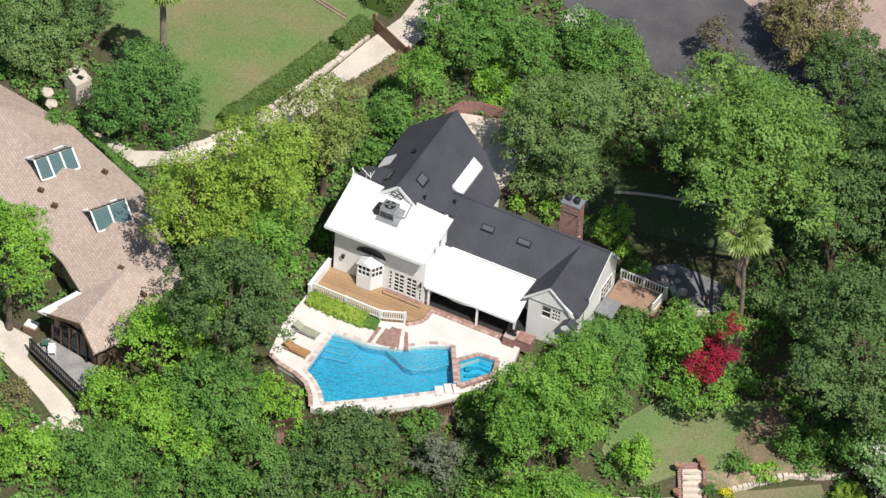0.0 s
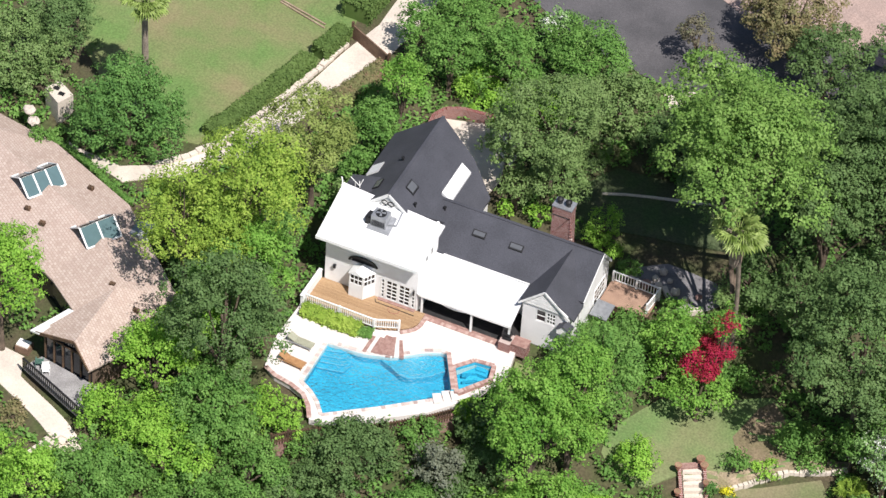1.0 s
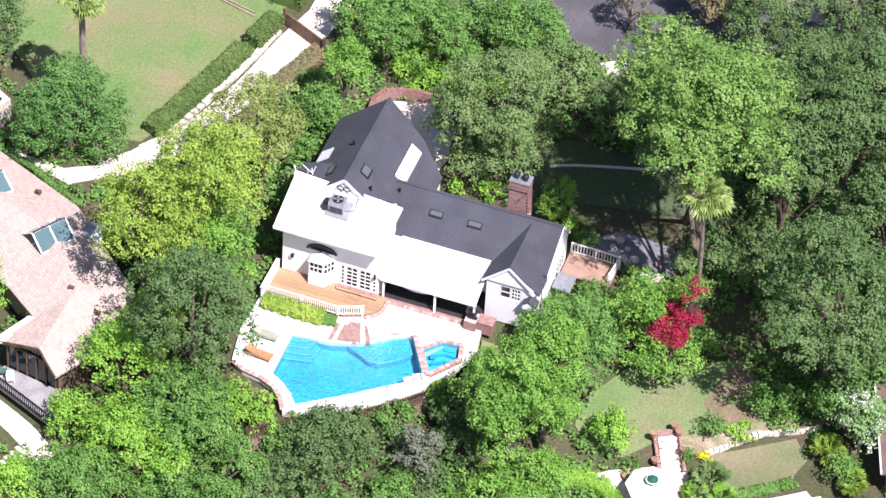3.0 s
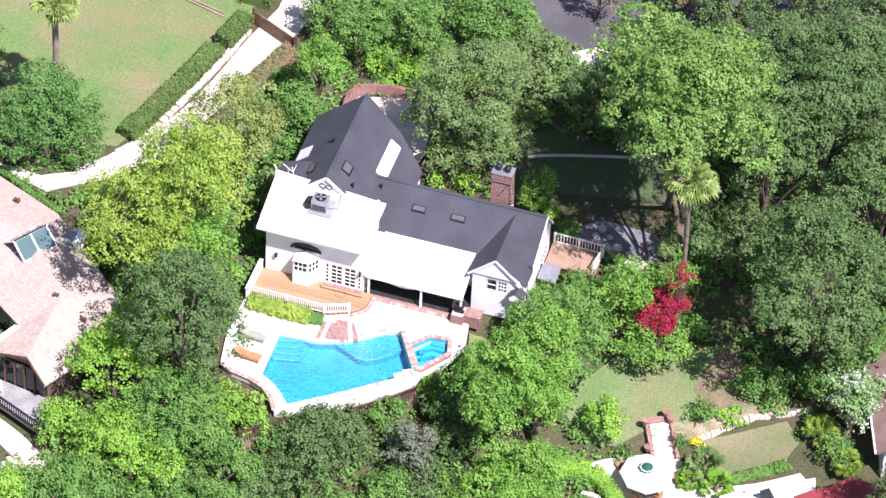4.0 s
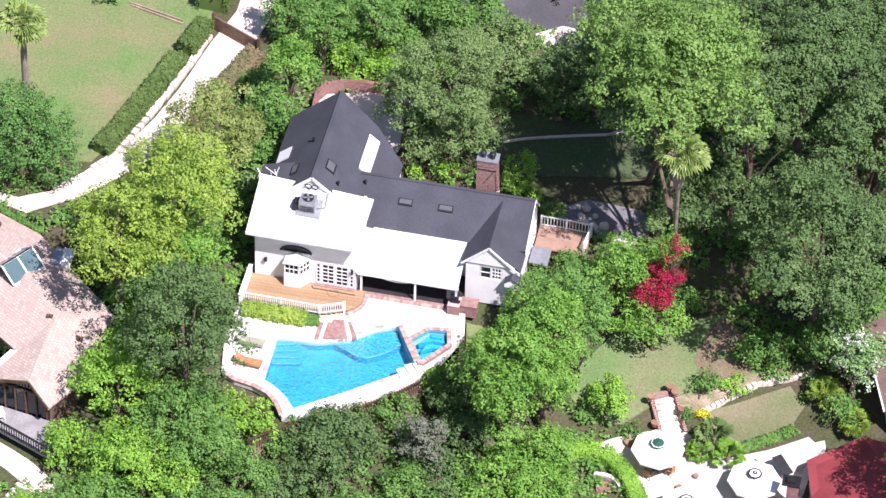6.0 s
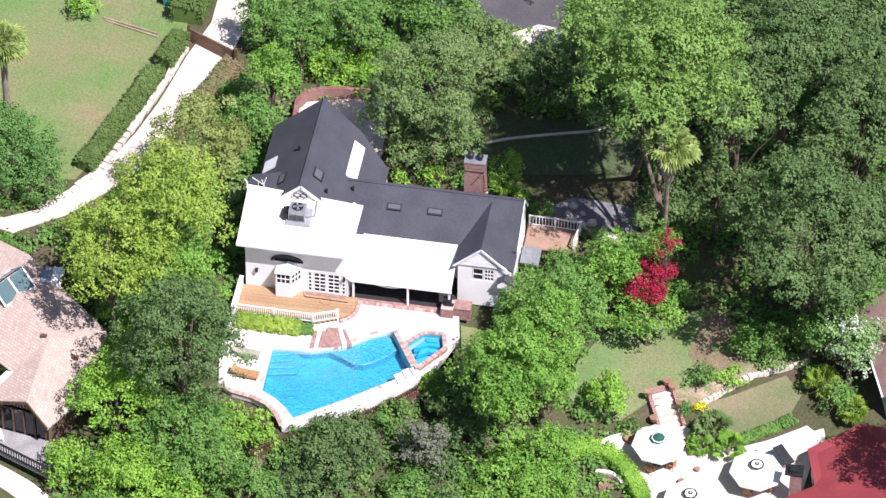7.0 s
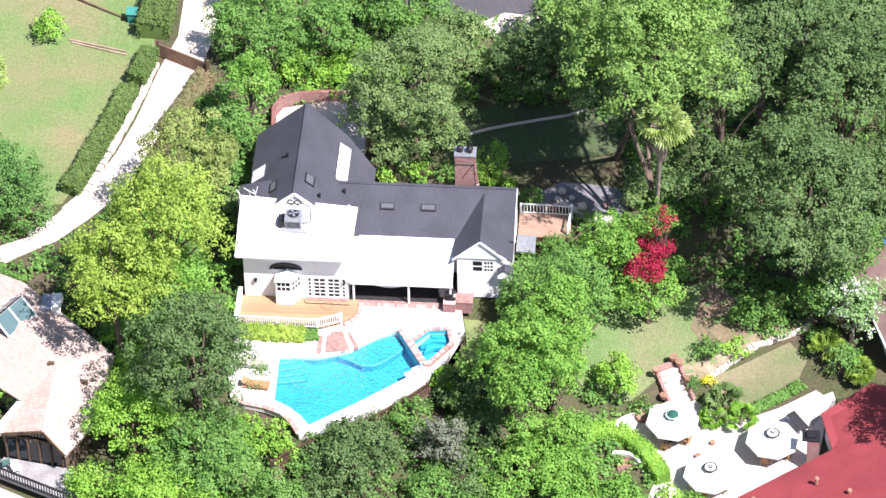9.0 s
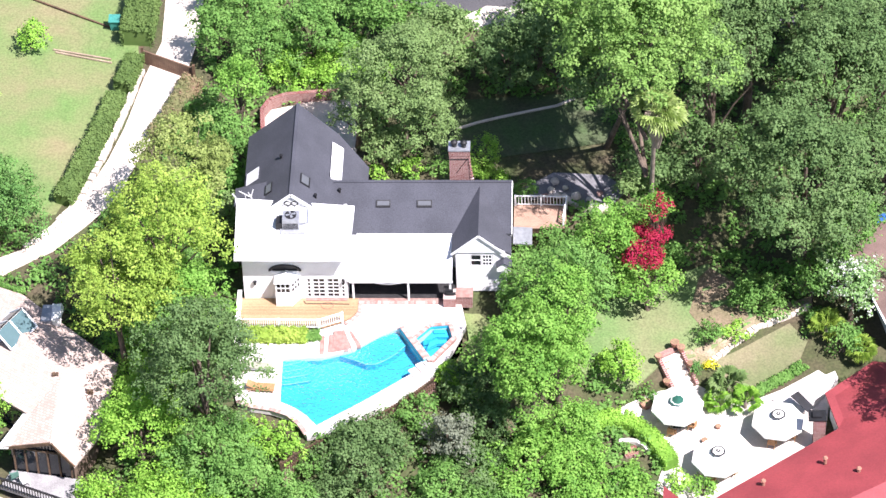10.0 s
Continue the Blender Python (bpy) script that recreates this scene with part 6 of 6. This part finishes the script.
rk = random.Random(4)
for x, y in ((19.3, 17.3), (19.8, 16.7), (20.4, 17.5), (18.9, 16.4), (21.2, 16.6), (19.6, 18.2), (22.2, 16.2), (23.0, 16.9)):
    boulder(x, y, 0.45, rk.uniform(0.22, 0.42), M_CONCRETE if rk.random() < 0.6 else M_BRICKM, "pale rough garden rock beside the path")
for x, y in ((-30.2, 9.7), (-29.6, 9.2), (-12.9, -15.2), (-13.5, -15.8), (-12.5, -14.6), (-14.0, -15.2)):
    boulder(x, y, ground_z(x, y) + (2.6 if y > 0 else 0.15), rk.uniform(0.3, 0.5), M_CONCRETE, "grey weathered garden rock")
ed = thing("east_deck", "small reddish timber deck beside the gable", "deck", at=(18.5, 14, 0.9))
for k in range(14):
    y = 12.6 + k * 0.18
    part("plank", boxes((16.6, y, 0.85, 20.5, y + 0.168, 0.95)), mat("reddish_deck", (0.36, 0.235, 0.17), (0.28, 0.18, 0.13), 1.2, 18, 0.8, 0.2), ed)
part("base", boxes((16.7, 12.7, -0.4, 20.4, 15.0, 0.85)), M_WOOD, ed)
railing("deck_railing", [(16.7, 15.05, 0.95), (18.6, 15.05, 0.95), (20.5, 14.95, 0.95), (20.3, 12.9, 0.95)], 0.95, "white painted railing of the small side deck", "white railings", 0.22)
solid("grey_cover", slabs([(16.6, 10.6, 1.3), (18.0, 10.6, 1.2), (18.0, 12.3, 1.3), (16.6, 12.3, 1.4)], 0.1), M_STEEL, "pale blue-grey roof cover beside the gable", "cover")

# wooden gate across the driveway
gate = thing("driveway_gate", "closed brown board gate across the driveway", "gate", at=(-10.4, 29.9, 1.4))
ga, gb = Vector((-12.45, 30.6, 1.3)), Vector((-8.3, 28.5, 1.3))
for k in range(24):
    p, q = ga.lerp(gb, k / 24), ga.lerp(gb, (k + 0.93) / 24)
    n = Vector((0.02, 0.05, 0))
    bm = bmesh.new()
    prism(bm, [p - n, q - n, q + n, p + n], [v + Vector((0, 0, 1.45)) for v in (p - n, q - n, q + n, p + n)])
    part("board", bm, M_WOODLT, gate)
part("rail", beams(0.08, 0.12, (ga + Vector((0.05, 0.13, 1.2)), gb + Vector((0.05, 0.13, 1.2)))), M_WOODLT, gate)
for p in (ga, gb):
    part("post", boxes((p.x - 0.1, p.y - 0.1, 0.9, p.x + 0.1, p.y + 0.1, 3.05)), M_WOOD, gate)
# teal garden bin behind the hedge
bx, by = -15.0, 34.7
bin_ = thing("garden_bin", "teal plastic wheeled garden bin beside the hedge", "bin", at=(bx, by, 1.3))
bm = bmesh.new()
prism(bm, [(bx - 0.3, by - 0.28, 1.4), (bx + 0.3, by - 0.28, 1.4), (bx + 0.3, by + 0.28, 1.4), (bx - 0.3, by + 0.28, 1.4)], [(bx - 0.4, by - 0.38, 2.4), (bx + 0.4, by - 0.38, 2.4), (bx + 0.4, by + 0.38, 2.4), (bx - 0.4, by + 0.38, 2.4)])
M_TEAL = mat("teal_plastic", (0.05, 0.24, 0.20), (0.04, 0.18, 0.15), 2, 12, 0.5, 0.05)
part("body", bm, M_TEAL, bin_)
part("lid", slabs([(bx - 0.45, by - 0.45, 2.42), (bx + 0.45, by - 0.45, 2.42), (bx + 0.45, by + 0.4, 2.52), (bx - 0.45, by + 0.4, 2.52)], 0.07), M_TEAL, bin_)
for u in (-0.3, 0.3):
    bm = bmesh.new()
    tube(bm, [(bx + u - 0.04, by + 0.3, 1.42), (bx + u + 0.04, by + 0.3, 1.42)], [0.13, 0.13], 12)
    part("wheel", bm, M_BLACK, bin_)
M_LOG = mat("weathered_log", (0.36, 0.28, 0.20), (0.25, 0.19, 0.13), 1.5, 18, 0.9, 0.3)
for k, (p, q) in enumerate((((-24.5, 39.5), (-15.5, 34.8)), ((-19.6, 32.0), (-15.0, 30.9)), ((-19.4, 31.7), (-14.9, 30.5)))):
    solid("log_edging", beams(0.12, 0.12, ((*p, ground_z(*p) + 0.13), (*q, ground_z(*q) + 0.13))), M_LOG if k else M_WOOD, "weathered timber edging on the lawn", "edging", group="timber edgings")

# pool fence
fence = thing("pool_fence", "dark wooden picket fence below the pool", "fence", at=(7, -6, -1))
FP = [(0.6, -10.4), (1.5, -9.5), (3.0, -8.3), (5.2, -6.9), (7.4, -5.5), (9.5, -3.7), (11.2, -1.9)]
for (ax, ay), (bx, by) in zip(FP, FP[1:]):
    part("rail", beams(0.06, 0.1, ((ax, ay, -0.05), (bx, by, -0.05))), M_WOOD, fence)
    part("rail", beams(0.06, 0.1, ((ax, ay, -0.75), (bx, by, -0.75))), M_WOOD, fence)
    n = int(math.hypot(bx - ax, by - ay) / 0.2)
    for k in range(n):
        x, y = ax + (bx - ax) * k / n, ay + (by - ay) * k / n
        part("picket", boxes((x - 0.055, y - 0.02, -1.1, x + 0.055, y + 0.02, 0.1)), M_WOOD, fence)
    part("post", boxes((ax - 0.07, ay - 0.07, -2.2, ax + 0.07, ay + 0.07, 0.2)), M_WOOD, fence)
bm = bmesh.new()
run(bm, [(0.6, -10.15), (1.5, -9.25), (3.0, -8.05), (5.2, -6.65), (7.4, -5.25), (9.5, -3.45), (11.2, -1.65)], -3.5, -0.75, 0.25)
solid("retaining_wall", bm, M_BRICKM, "reddish retaining wall below the pool fence", "retaining wall", "structure")
edge_wall = thing("stone_edging", "low pale rough stone edging wall", "garden wall", "structure", at=(31, 3.9, -5))
rge = random.Random(21)
EDGE = [Vector(v) for v in ((31.0, 3.9, -4.75), (32.5, 5.25, -4.6), (34.6, 6.9, -4.35), (37.1, 8.0, -4.0), (38.5, 8.8, -3.8))]
for p, q in zip(EDGE, EDGE[1:]):
    n = max(2, round((q - p).length / 0.42))
    for k in range(n):
        c, w = p.lerp(q, (k + 0.5) / n), (q - p).normalized() * 0.2
        o = Vector((-w.y, w.x, 0)) * rge.uniform(0.65, 1.05)
        c.z = ground_z(c.x, c.y) + 0.22
        top = Vector((0, 0, rge.uniform(0.0, 0.14)))
        bm = bmesh.new()
        w.z = 0
        ring = [c - w - o, c + w - o, c + w + o, c - w + o]
        prism(bm, [v - Vector((0, 0, 0.9)) for v in ring], [v.lerp(c, 0.1) + top for v in ring])
        part("stone", bm, M_CONCRETE, edge_wall)
# cream ring wall with a red brick planter inside the hedge
ringwall = bmesh.new()
run(ringwall, [(25.0 + 1.6 * math.cos(t), -4.9 + 1.4 * math.sin(t)) for t in (0.3 + 0.28 * k for k in range(10))], -5.4, -4.75, 0.3)
solid("ring_wall", ringwall, M_PLASTER, "curved low cream garden wall inside the hedge", "garden wall", "structure")
planter = thing("brick_planter", "red brick planter beside the curved hedge", "planter", at=(25.3, -4.7, -5.3))
part("body", slabs([(24.9, -5.3, -4.7), (25.9, -4.9, -4.7), (25.6, -4.1, -4.7), (24.6, -4.5, -4.7)], 0.6), M_CHBRICK, planter)
part("soil", slabs([(25.0, -5.1, -4.66), (25.7, -4.82, -4.66), (25.5, -4.3, -4.66), (24.8, -4.58, -4.66)], 0.1), M_SOIL, planter)


# sun loungers
def lounger(x, y, turn, cloth, timber, label):
    ob = thing("sun_lounger", label, "sun lounger", group="sun loungers", at=(x, y, 0))
    ob.rotation_euler[2] = radians(turn)

    def add(name, bm, material):
        o = new(name, mesh_of(name, bm, material))
        o.parent = ob

    add("side_rail", boxes((-1.0, -0.36, 0.26, 1.0, -0.31, 0.34)), timber)
    add("side_rail", boxes((-1.0, 0.31, 0.26, 1.0, 0.36, 0.34)), timber)
    add("mattress", boxes((-0.35, -0.32, 0.33, 1.0, 0.32, 0.42)), cloth)
    add("backrest", slabs([(-1.0, -0.32, 0.72), (-0.36, -0.32, 0.42), (-0.36, 0.32, 0.42), (-1.0, 0.32, 0.72)], 0.09), cloth)
    for u in (-0.85, 0.85):
        for v in (-0.34, 0.30):
            add("leg", boxes((u, v, 0, u + 0.05, v + 0.05, 0.28)), timber)


lounger(-1.55, -1.1, -3, M_CUSHION, M_STEEL, "grey-green cushioned sun lounger on the terrace")
lounger(-1.25, -3.15, -5, M_TEAK, M_TEAK, "brown teak sun lounger on the terrace")


# ---- hedges, palms, small shrubs ----
def hedge(name, pts, w, h, kind, label, base=None, size=0.1):
    """A clipped hedge: leaf clumps over a long rounded block along points."""
    COUNT[0] += 1
    rng = np.random.default_rng(500 + COUNT[0])
    rows = []
    for (ax, ay), (bx, by) in zip(pts, pts[1:]):
        L = math.hypot(bx - ax, by - ay)
        d, s = ((bx - ax) / L, (by - ay) / L), (-(by - ay) / L, (bx - ax) / L)
        for k in range(int(L * (w + 2 * h) * 26)):
            u, v = rng.uniform(-0.03, 1.03), rng.uniform(-1, 1)
            side_ = rng.random() < 2 * h / (w + 2 * h)
            o = (math.copysign(w / 2, v), rng.uniform(0.1, h - 0.1)) if side_ else (v * w / 2, h - 0.12)
            x, y = ax + d[0] * L * u + s[0] * o[0], ay + d[1] * L * u + s[1] * o[0]
            z = (ground_z(x, y) if base is None else base) + o[1]
            out = (s[0] * (1 if v > 0 else -1), s[1] * (1 if v > 0 else -1), 0.1) if side_ else (0, 0, 1)
            rows.append((x, y, z + rng.normal() * 0.05, 0.2, *out))
    ob = thing(name, label, "hedge", at=(*pts[0], ground_z(*pts[0])))
    crown = new("crown", leaves("crown", np.array(rows), size, 9, COUNT[0], foliage(kind)))
    crown.parent, crown.location = ob, -ob.location
    bm = bmesh.new()
    for p, q in zip(pts, pts[1:]):
        g = min(ground_z(*p), ground_z(*q)) if base is None else base
        run(bm, [p, q], g - 0.3, g + h - 0.16, w * 0.9)
    part("stem", bm, foliage(kind), ob)
    return ob


hedge("clipped_hedge", [(-17.1, 14.6), (-16.1, 18), (-15.0, 22), (-14.1, 26)], 1.35, 1.3, "clipped", "long clipped green hedge between lawn and driveway")
hedge("clipped_hedge", [(-13.7, 27.0), (-13.0, 30.2)], 1.3, 1.5, "clipped", "short clipped green hedge beside the gate")
hedge("clipped_hedge", [(-13.1, 32.6), (-12.9, 38)], 2.3, 1.9, "clipped", "clipped green hedge beyond the gate")
hedge("low_hedge", [(-8.4, 28.0), (-9.5, 24.4), (-10.6, 21.6)], 1.5, 1.2, "rust", "low reddish-green hedge along the driveway")
hedge("flower_hedge", [(-3.0, 2.1), (-0.5, 2.0), (1.7, 2.05)], 1.15, 0.75, "yellow", "yellow-green flowering hedge below the deck rail", base=0.0)
hedge("low_hedge", [(1.7, 2.0), (2.7, 2.2)], 0.8, 0.5, "mid", "low green planting below the deck rail", base=0.0)
hedge("clipped_hedge", [(22.2, -2.7), (23.4, -2.25), (24.6, -1.95), (25.7, -2.4), (26.8, -3.5), (27.7, -5.0), (28.2, -6.0)], 1.15, 1.2, "lime", "curved clipped bright green hedge beside the patio", size=0.08)
hedge("low_hedge", [(34.2, 1.2), (36.0, 2.5), (37.9, 3.9)], 0.8, 0.4, "mid", "low green border along the garden wall")
hedge("ivy_edge", [(-30, 9.4), (-27.2, 9.0), (-24.3, 8.0), (-21.5, 6.6), (-19.3, 5.6)], 0.35, 0.35, "mid", "ivy along the neighbour's eave", base=1.15)


def fan_palm(name, x, y, top, lean, spread, fronds, label, trunk_r=0.2, skirt=False, kind="lime", size=1.0):
    """A fan palm: ringed trunk and pleated fan leaves on arching stalks."""
    COUNT[0] += 1
    rng = np.random.default_rng(900 + COUNT[0])
    base = ground_z(x, y) - 0.2
    ob = thing(name, label, "palm", at=(x, y, base))
    bm = bmesh.new()
    pts = [Vector((x + lean[0] * t * t, y + lean[1] * t * t, base + (top - base) * t)) for t in (i / 10 for i in range(11))]
    tube(bm, pts, [trunk_r * (1.35 - 0.45 * i / 10) for i in range(11)], 10)
    part("trunk", bm, M_PALMBARK, ob)
    head = pts[-1]
    if skirt:
        bm = bmesh.new()
        tube(bm, [head - Vector((0, 0, 3.4)), head - Vector((0, 0, 2.4)), head - Vector((0, 0, 1.4)), head - Vector((0, 0, 0.2))], [0.2, 0.5, 0.75, 0.8], 12)
        for v in bm.verts:
            v.co += noise.noise_vector(v.co * 3) * 0.18
        part("skirt", bm, M_PALMBARK, ob, "grey skirt of dead fronds")
    verts, faces = [], []
    for k in range(fronds):
        az, el = rng.uniform(0, math.tau), rng.uniform(-0.22, 1.25)
        d = Vector((math.cos(az) * math.cos(el), math.sin(az) * math.cos(el), math.sin(el)))
        stalk = head + d * spread * rng.uniform(0.45, 0.62)
        s = d.cross((0, 0, 1)).normalized()
        u = s.cross(d).normalized()
        n = 11
        for j in range(n):
            t = (j / (n - 1) - 0.5) * 2.5
            e = d * math.cos(t) + s * math.sin(t)
            L = spread * 0.52 * (0.75 + 0.25 * math.cos(t)) * rng.uniform(0.85, 1.1)
            tip = stalk + e * L - Vector((0, 0, 1)) * L * rng.uniform(0.15, 0.5)
            midp = stalk + e * L * 0.6 + u * 0.03
            wv = (e.cross(u)) * spread * 0.055
            i = len(verts)
            verts += [stalk, midp + wv, tip, midp - wv]
            faces += [(i, i + 1, i + 2), (i, i + 2, i + 3)]
        i = len(verts)
        w = s * 0.02 * size
        verts += [head - w, head + w, stalk + w, stalk - w]
        faces += [(i, i + 1, i + 2), (i, i + 2, i + 3)]
    me = bpy.data.meshes.new("crown")
    me.from_pydata(verts, [], faces)
    me.materials.append(foliage(kind))
    crown = new("crown", me)
    crown.parent, crown.location = ob, -ob.location
    return ob


fan_palm("fan_palm", -22.7, 14.6, 13.6, (0.1, -0.4), 2.0, 50, "tall slender fan palm with a bare grey trunk", 0.25, kind="palm")
fan_palm("fan_palm", 26.8, 14.3, 14.2, (0.3, -3.5), 2.1, 46, "fan palm with a skirt of dead fronds", 0.15, True, kind="palm")
fan_palm("dwarf_palm", 32.4, 1.0, -3.9, (0, 0), 1.7, 24, "bushy dwarf fan palm beside the patio", 0.12, kind="olive")
fan_palm("dwarf_palm", 33.6, -0.1, -4.2, (0, 0), 1.4, 20, "bushy dwarf fan palm beside the patio", 0.12, kind="lime")
fan_palm("dwarf_palm", 31.6, 0.1, -4.4, (0, 0), 1.1, 24, "bushy dwarf fan palm beside the patio", 0.12)
fan_palm("dwarf_palm", 12.3, -1.3, -0.3, (0, 0), 1.2, 26, "small feathery palm beside the spa", 0.1)
fan_palm("dwarf_palm", 13.2, -2.3, -0.6, (0, 0), 1.1, 24, "small feathery palm beside the spa", 0.1)
fan_palm("dwarf_palm", 39.7, 6.4, -2.9, (0, 0), 1.4, 30, "yellowish garden palm behind the lower lawn", 0.12, kind="yellow")
fan_palm("dwarf_palm", 42.2, 4.2, -3.2, (0, 0), 1.2, 26, "yellowish garden palm behind the lower lawn", 0.12, kind="yellow")

# ---- single stones and bricks, last ----
def along(ring, step, closed=True):
    """Evenly spaced places with their directions along a ring."""
    pts = [Vector(p) for p in ring]
    pairs = list(zip(pts, pts[1:] + pts[:1])) if closed else list(zip(pts, pts[1:]))
    for a, b in pairs:
        n = max(1, round((b - a).length / step))
        for k in range(n):
            yield a.lerp(b, (k + 0.5) / n), (b - a).normalized(), (b - a).length / n


def stone_mesh(name, lx, ly, lz, material, edge=0.02):
    bm = bmesh.new()
    x, y = lx / 2, ly / 2
    prism(bm, [(-x, -y, 0), (x, -y, 0), (x, y, 0), (-x, y, 0)], [(-x, -y, lz - edge), (x, -y, lz - edge), (x, y, lz - edge), (-x, y, lz - edge)])
    top = [f for f in bm.faces if all(v.co.z > 0 for v in f.verts)]
    r = bmesh.ops.inset_region(bm, faces=top, thickness=edge)
    for f in top:
        for v in f.verts:
            v.co.z = lz
    return mesh_of(name, bm, material)


def lay(name, ring, step, width, thick, z, material, parent, closed=True, offset=0.0, seed=1):
    """Stones one by one along a ring, each an object on one shared mesh."""
    rg = random.Random(seed)
    me = stone_mesh(name, step * 0.95, width, thick, material)
    base, up = Vector(), parent
    while up:
        base, up = base + up.location, up.parent
    for p, d, L in along(ring, step, closed):
        ob = new(name, me)
        ob.parent = parent
        nrm = Vector((d.y, -d.x))
        q = p + nrm * offset
        ob.location = Vector((q.x, q.y, z + rg.uniform(-0.006, 0.006))) - base
        ob.rotation_euler[2] = math.atan2(d.y, d.x) + rg.uniform(-0.02, 0.02)
        ob.scale = (L / step, 1, 1)


lay("coping_stone", grow(POOL, 0.14), 0.3, 0.29, 0.05, 0.004, M_COPING, swimming_pool, seed=2)
wall_ring = grow(SPA, 0.19)
bm = bmesh.new()
for a, b in zip(wall_ring, wall_ring[1:] + wall_ring[:1]):
    beam(bm, (*a, 0.11), (*b, 0.11), 0.34, 0.3)
part("rim", bm, M_BRICKM, spa, "red brick spa rim")
lay("brick", wall_ring, 0.13, 0.32, 0.07, 0.262, M_BRICK, spa, seed=3)
# dam of the pool toward the spa
dam = [(8.62, 2.95), (10.5, -0.35)]
part("dam", beams(0.36, 0.4, ((*dam[0], 0.08), (*dam[1], 0.08))), M_BASIN, swimming_pool, "dark blue tiled dam")
lay("brick", dam, 0.13, 0.34, 0.07, 0.285, M_BRICK, swimming_pool, False, seed=5)
for x, y, a in ((9.75, -1.55, 0.9), (10.25, -1.0, 0.95), (10.75, -0.75, 1.0)):
    ob = new("slab", stone_mesh("slab", 0.62, 0.95, 0.12, M_PLASTER, 0.03))
    ob.parent, ob.location, ob.rotation_euler[2] = swimming_pool, Vector((x, y, 0.03)) - swimming_pool.location, a - 0.35
lay("brick", [(4.75, 5.68), (12.2, 5.68)], 0.2, 0.3, 0.07, 0.004, M_BRICK, house, False, seed=7)
lay("brick", [(5.5, 5.7), (5.5, 4.8), (5.35, 4.3), (5.0, 3.85), (4.45, 3.4)], 0.2, 0.26, 0.16, 0.004, M_BRICK, deck, False, seed=8)
rgn = random.Random(11)
blocks = thing("driveway_edging", "row of pale rough stone blocks along the driveway", "edging", "structure", at=(-14, 24, 1.4))
me = stone_mesh("block", 0.62, 0.5, 0.34, M_CONCRETE, 0.06)
for p, d, L in along([(-12.5, 29.6), (-13.1, 26.2), (-13.95, 22.4), (-14.95, 18.6), (-16.0, 15.0), (-17.6, 12.2), (-19.6, 10.2)], 0.7, False):
    ob = new("block", me)
    ob.parent = blocks
    ob.location = Vector((p.x, p.y, ground_z(p.x, p.y) - 0.02)) - blocks.location
    ob.rotation_euler[2] = math.atan2(d.y, d.x) + rgn.uniform(-0.08, 0.08)
    ob.scale = (rgn.uniform(0.85, 1.1), rgn.uniform(0.8, 1.15), rgn.uniform(0.8, 1.2))
edging = thing("terrace_edging", "curved brick edging round the pool terrace", "edging", "structure", at=(0, -5, 0))
lay("brick", [(-2.9, -4.3), (-1.9, -4.8), (-0.4, -5.1), (0.8, -5.6), (1.65, -6.5), (2.25, -7.55)], 0.2, 0.34, 0.05, 0.004, M_BRICK, edging, False, seed=12)
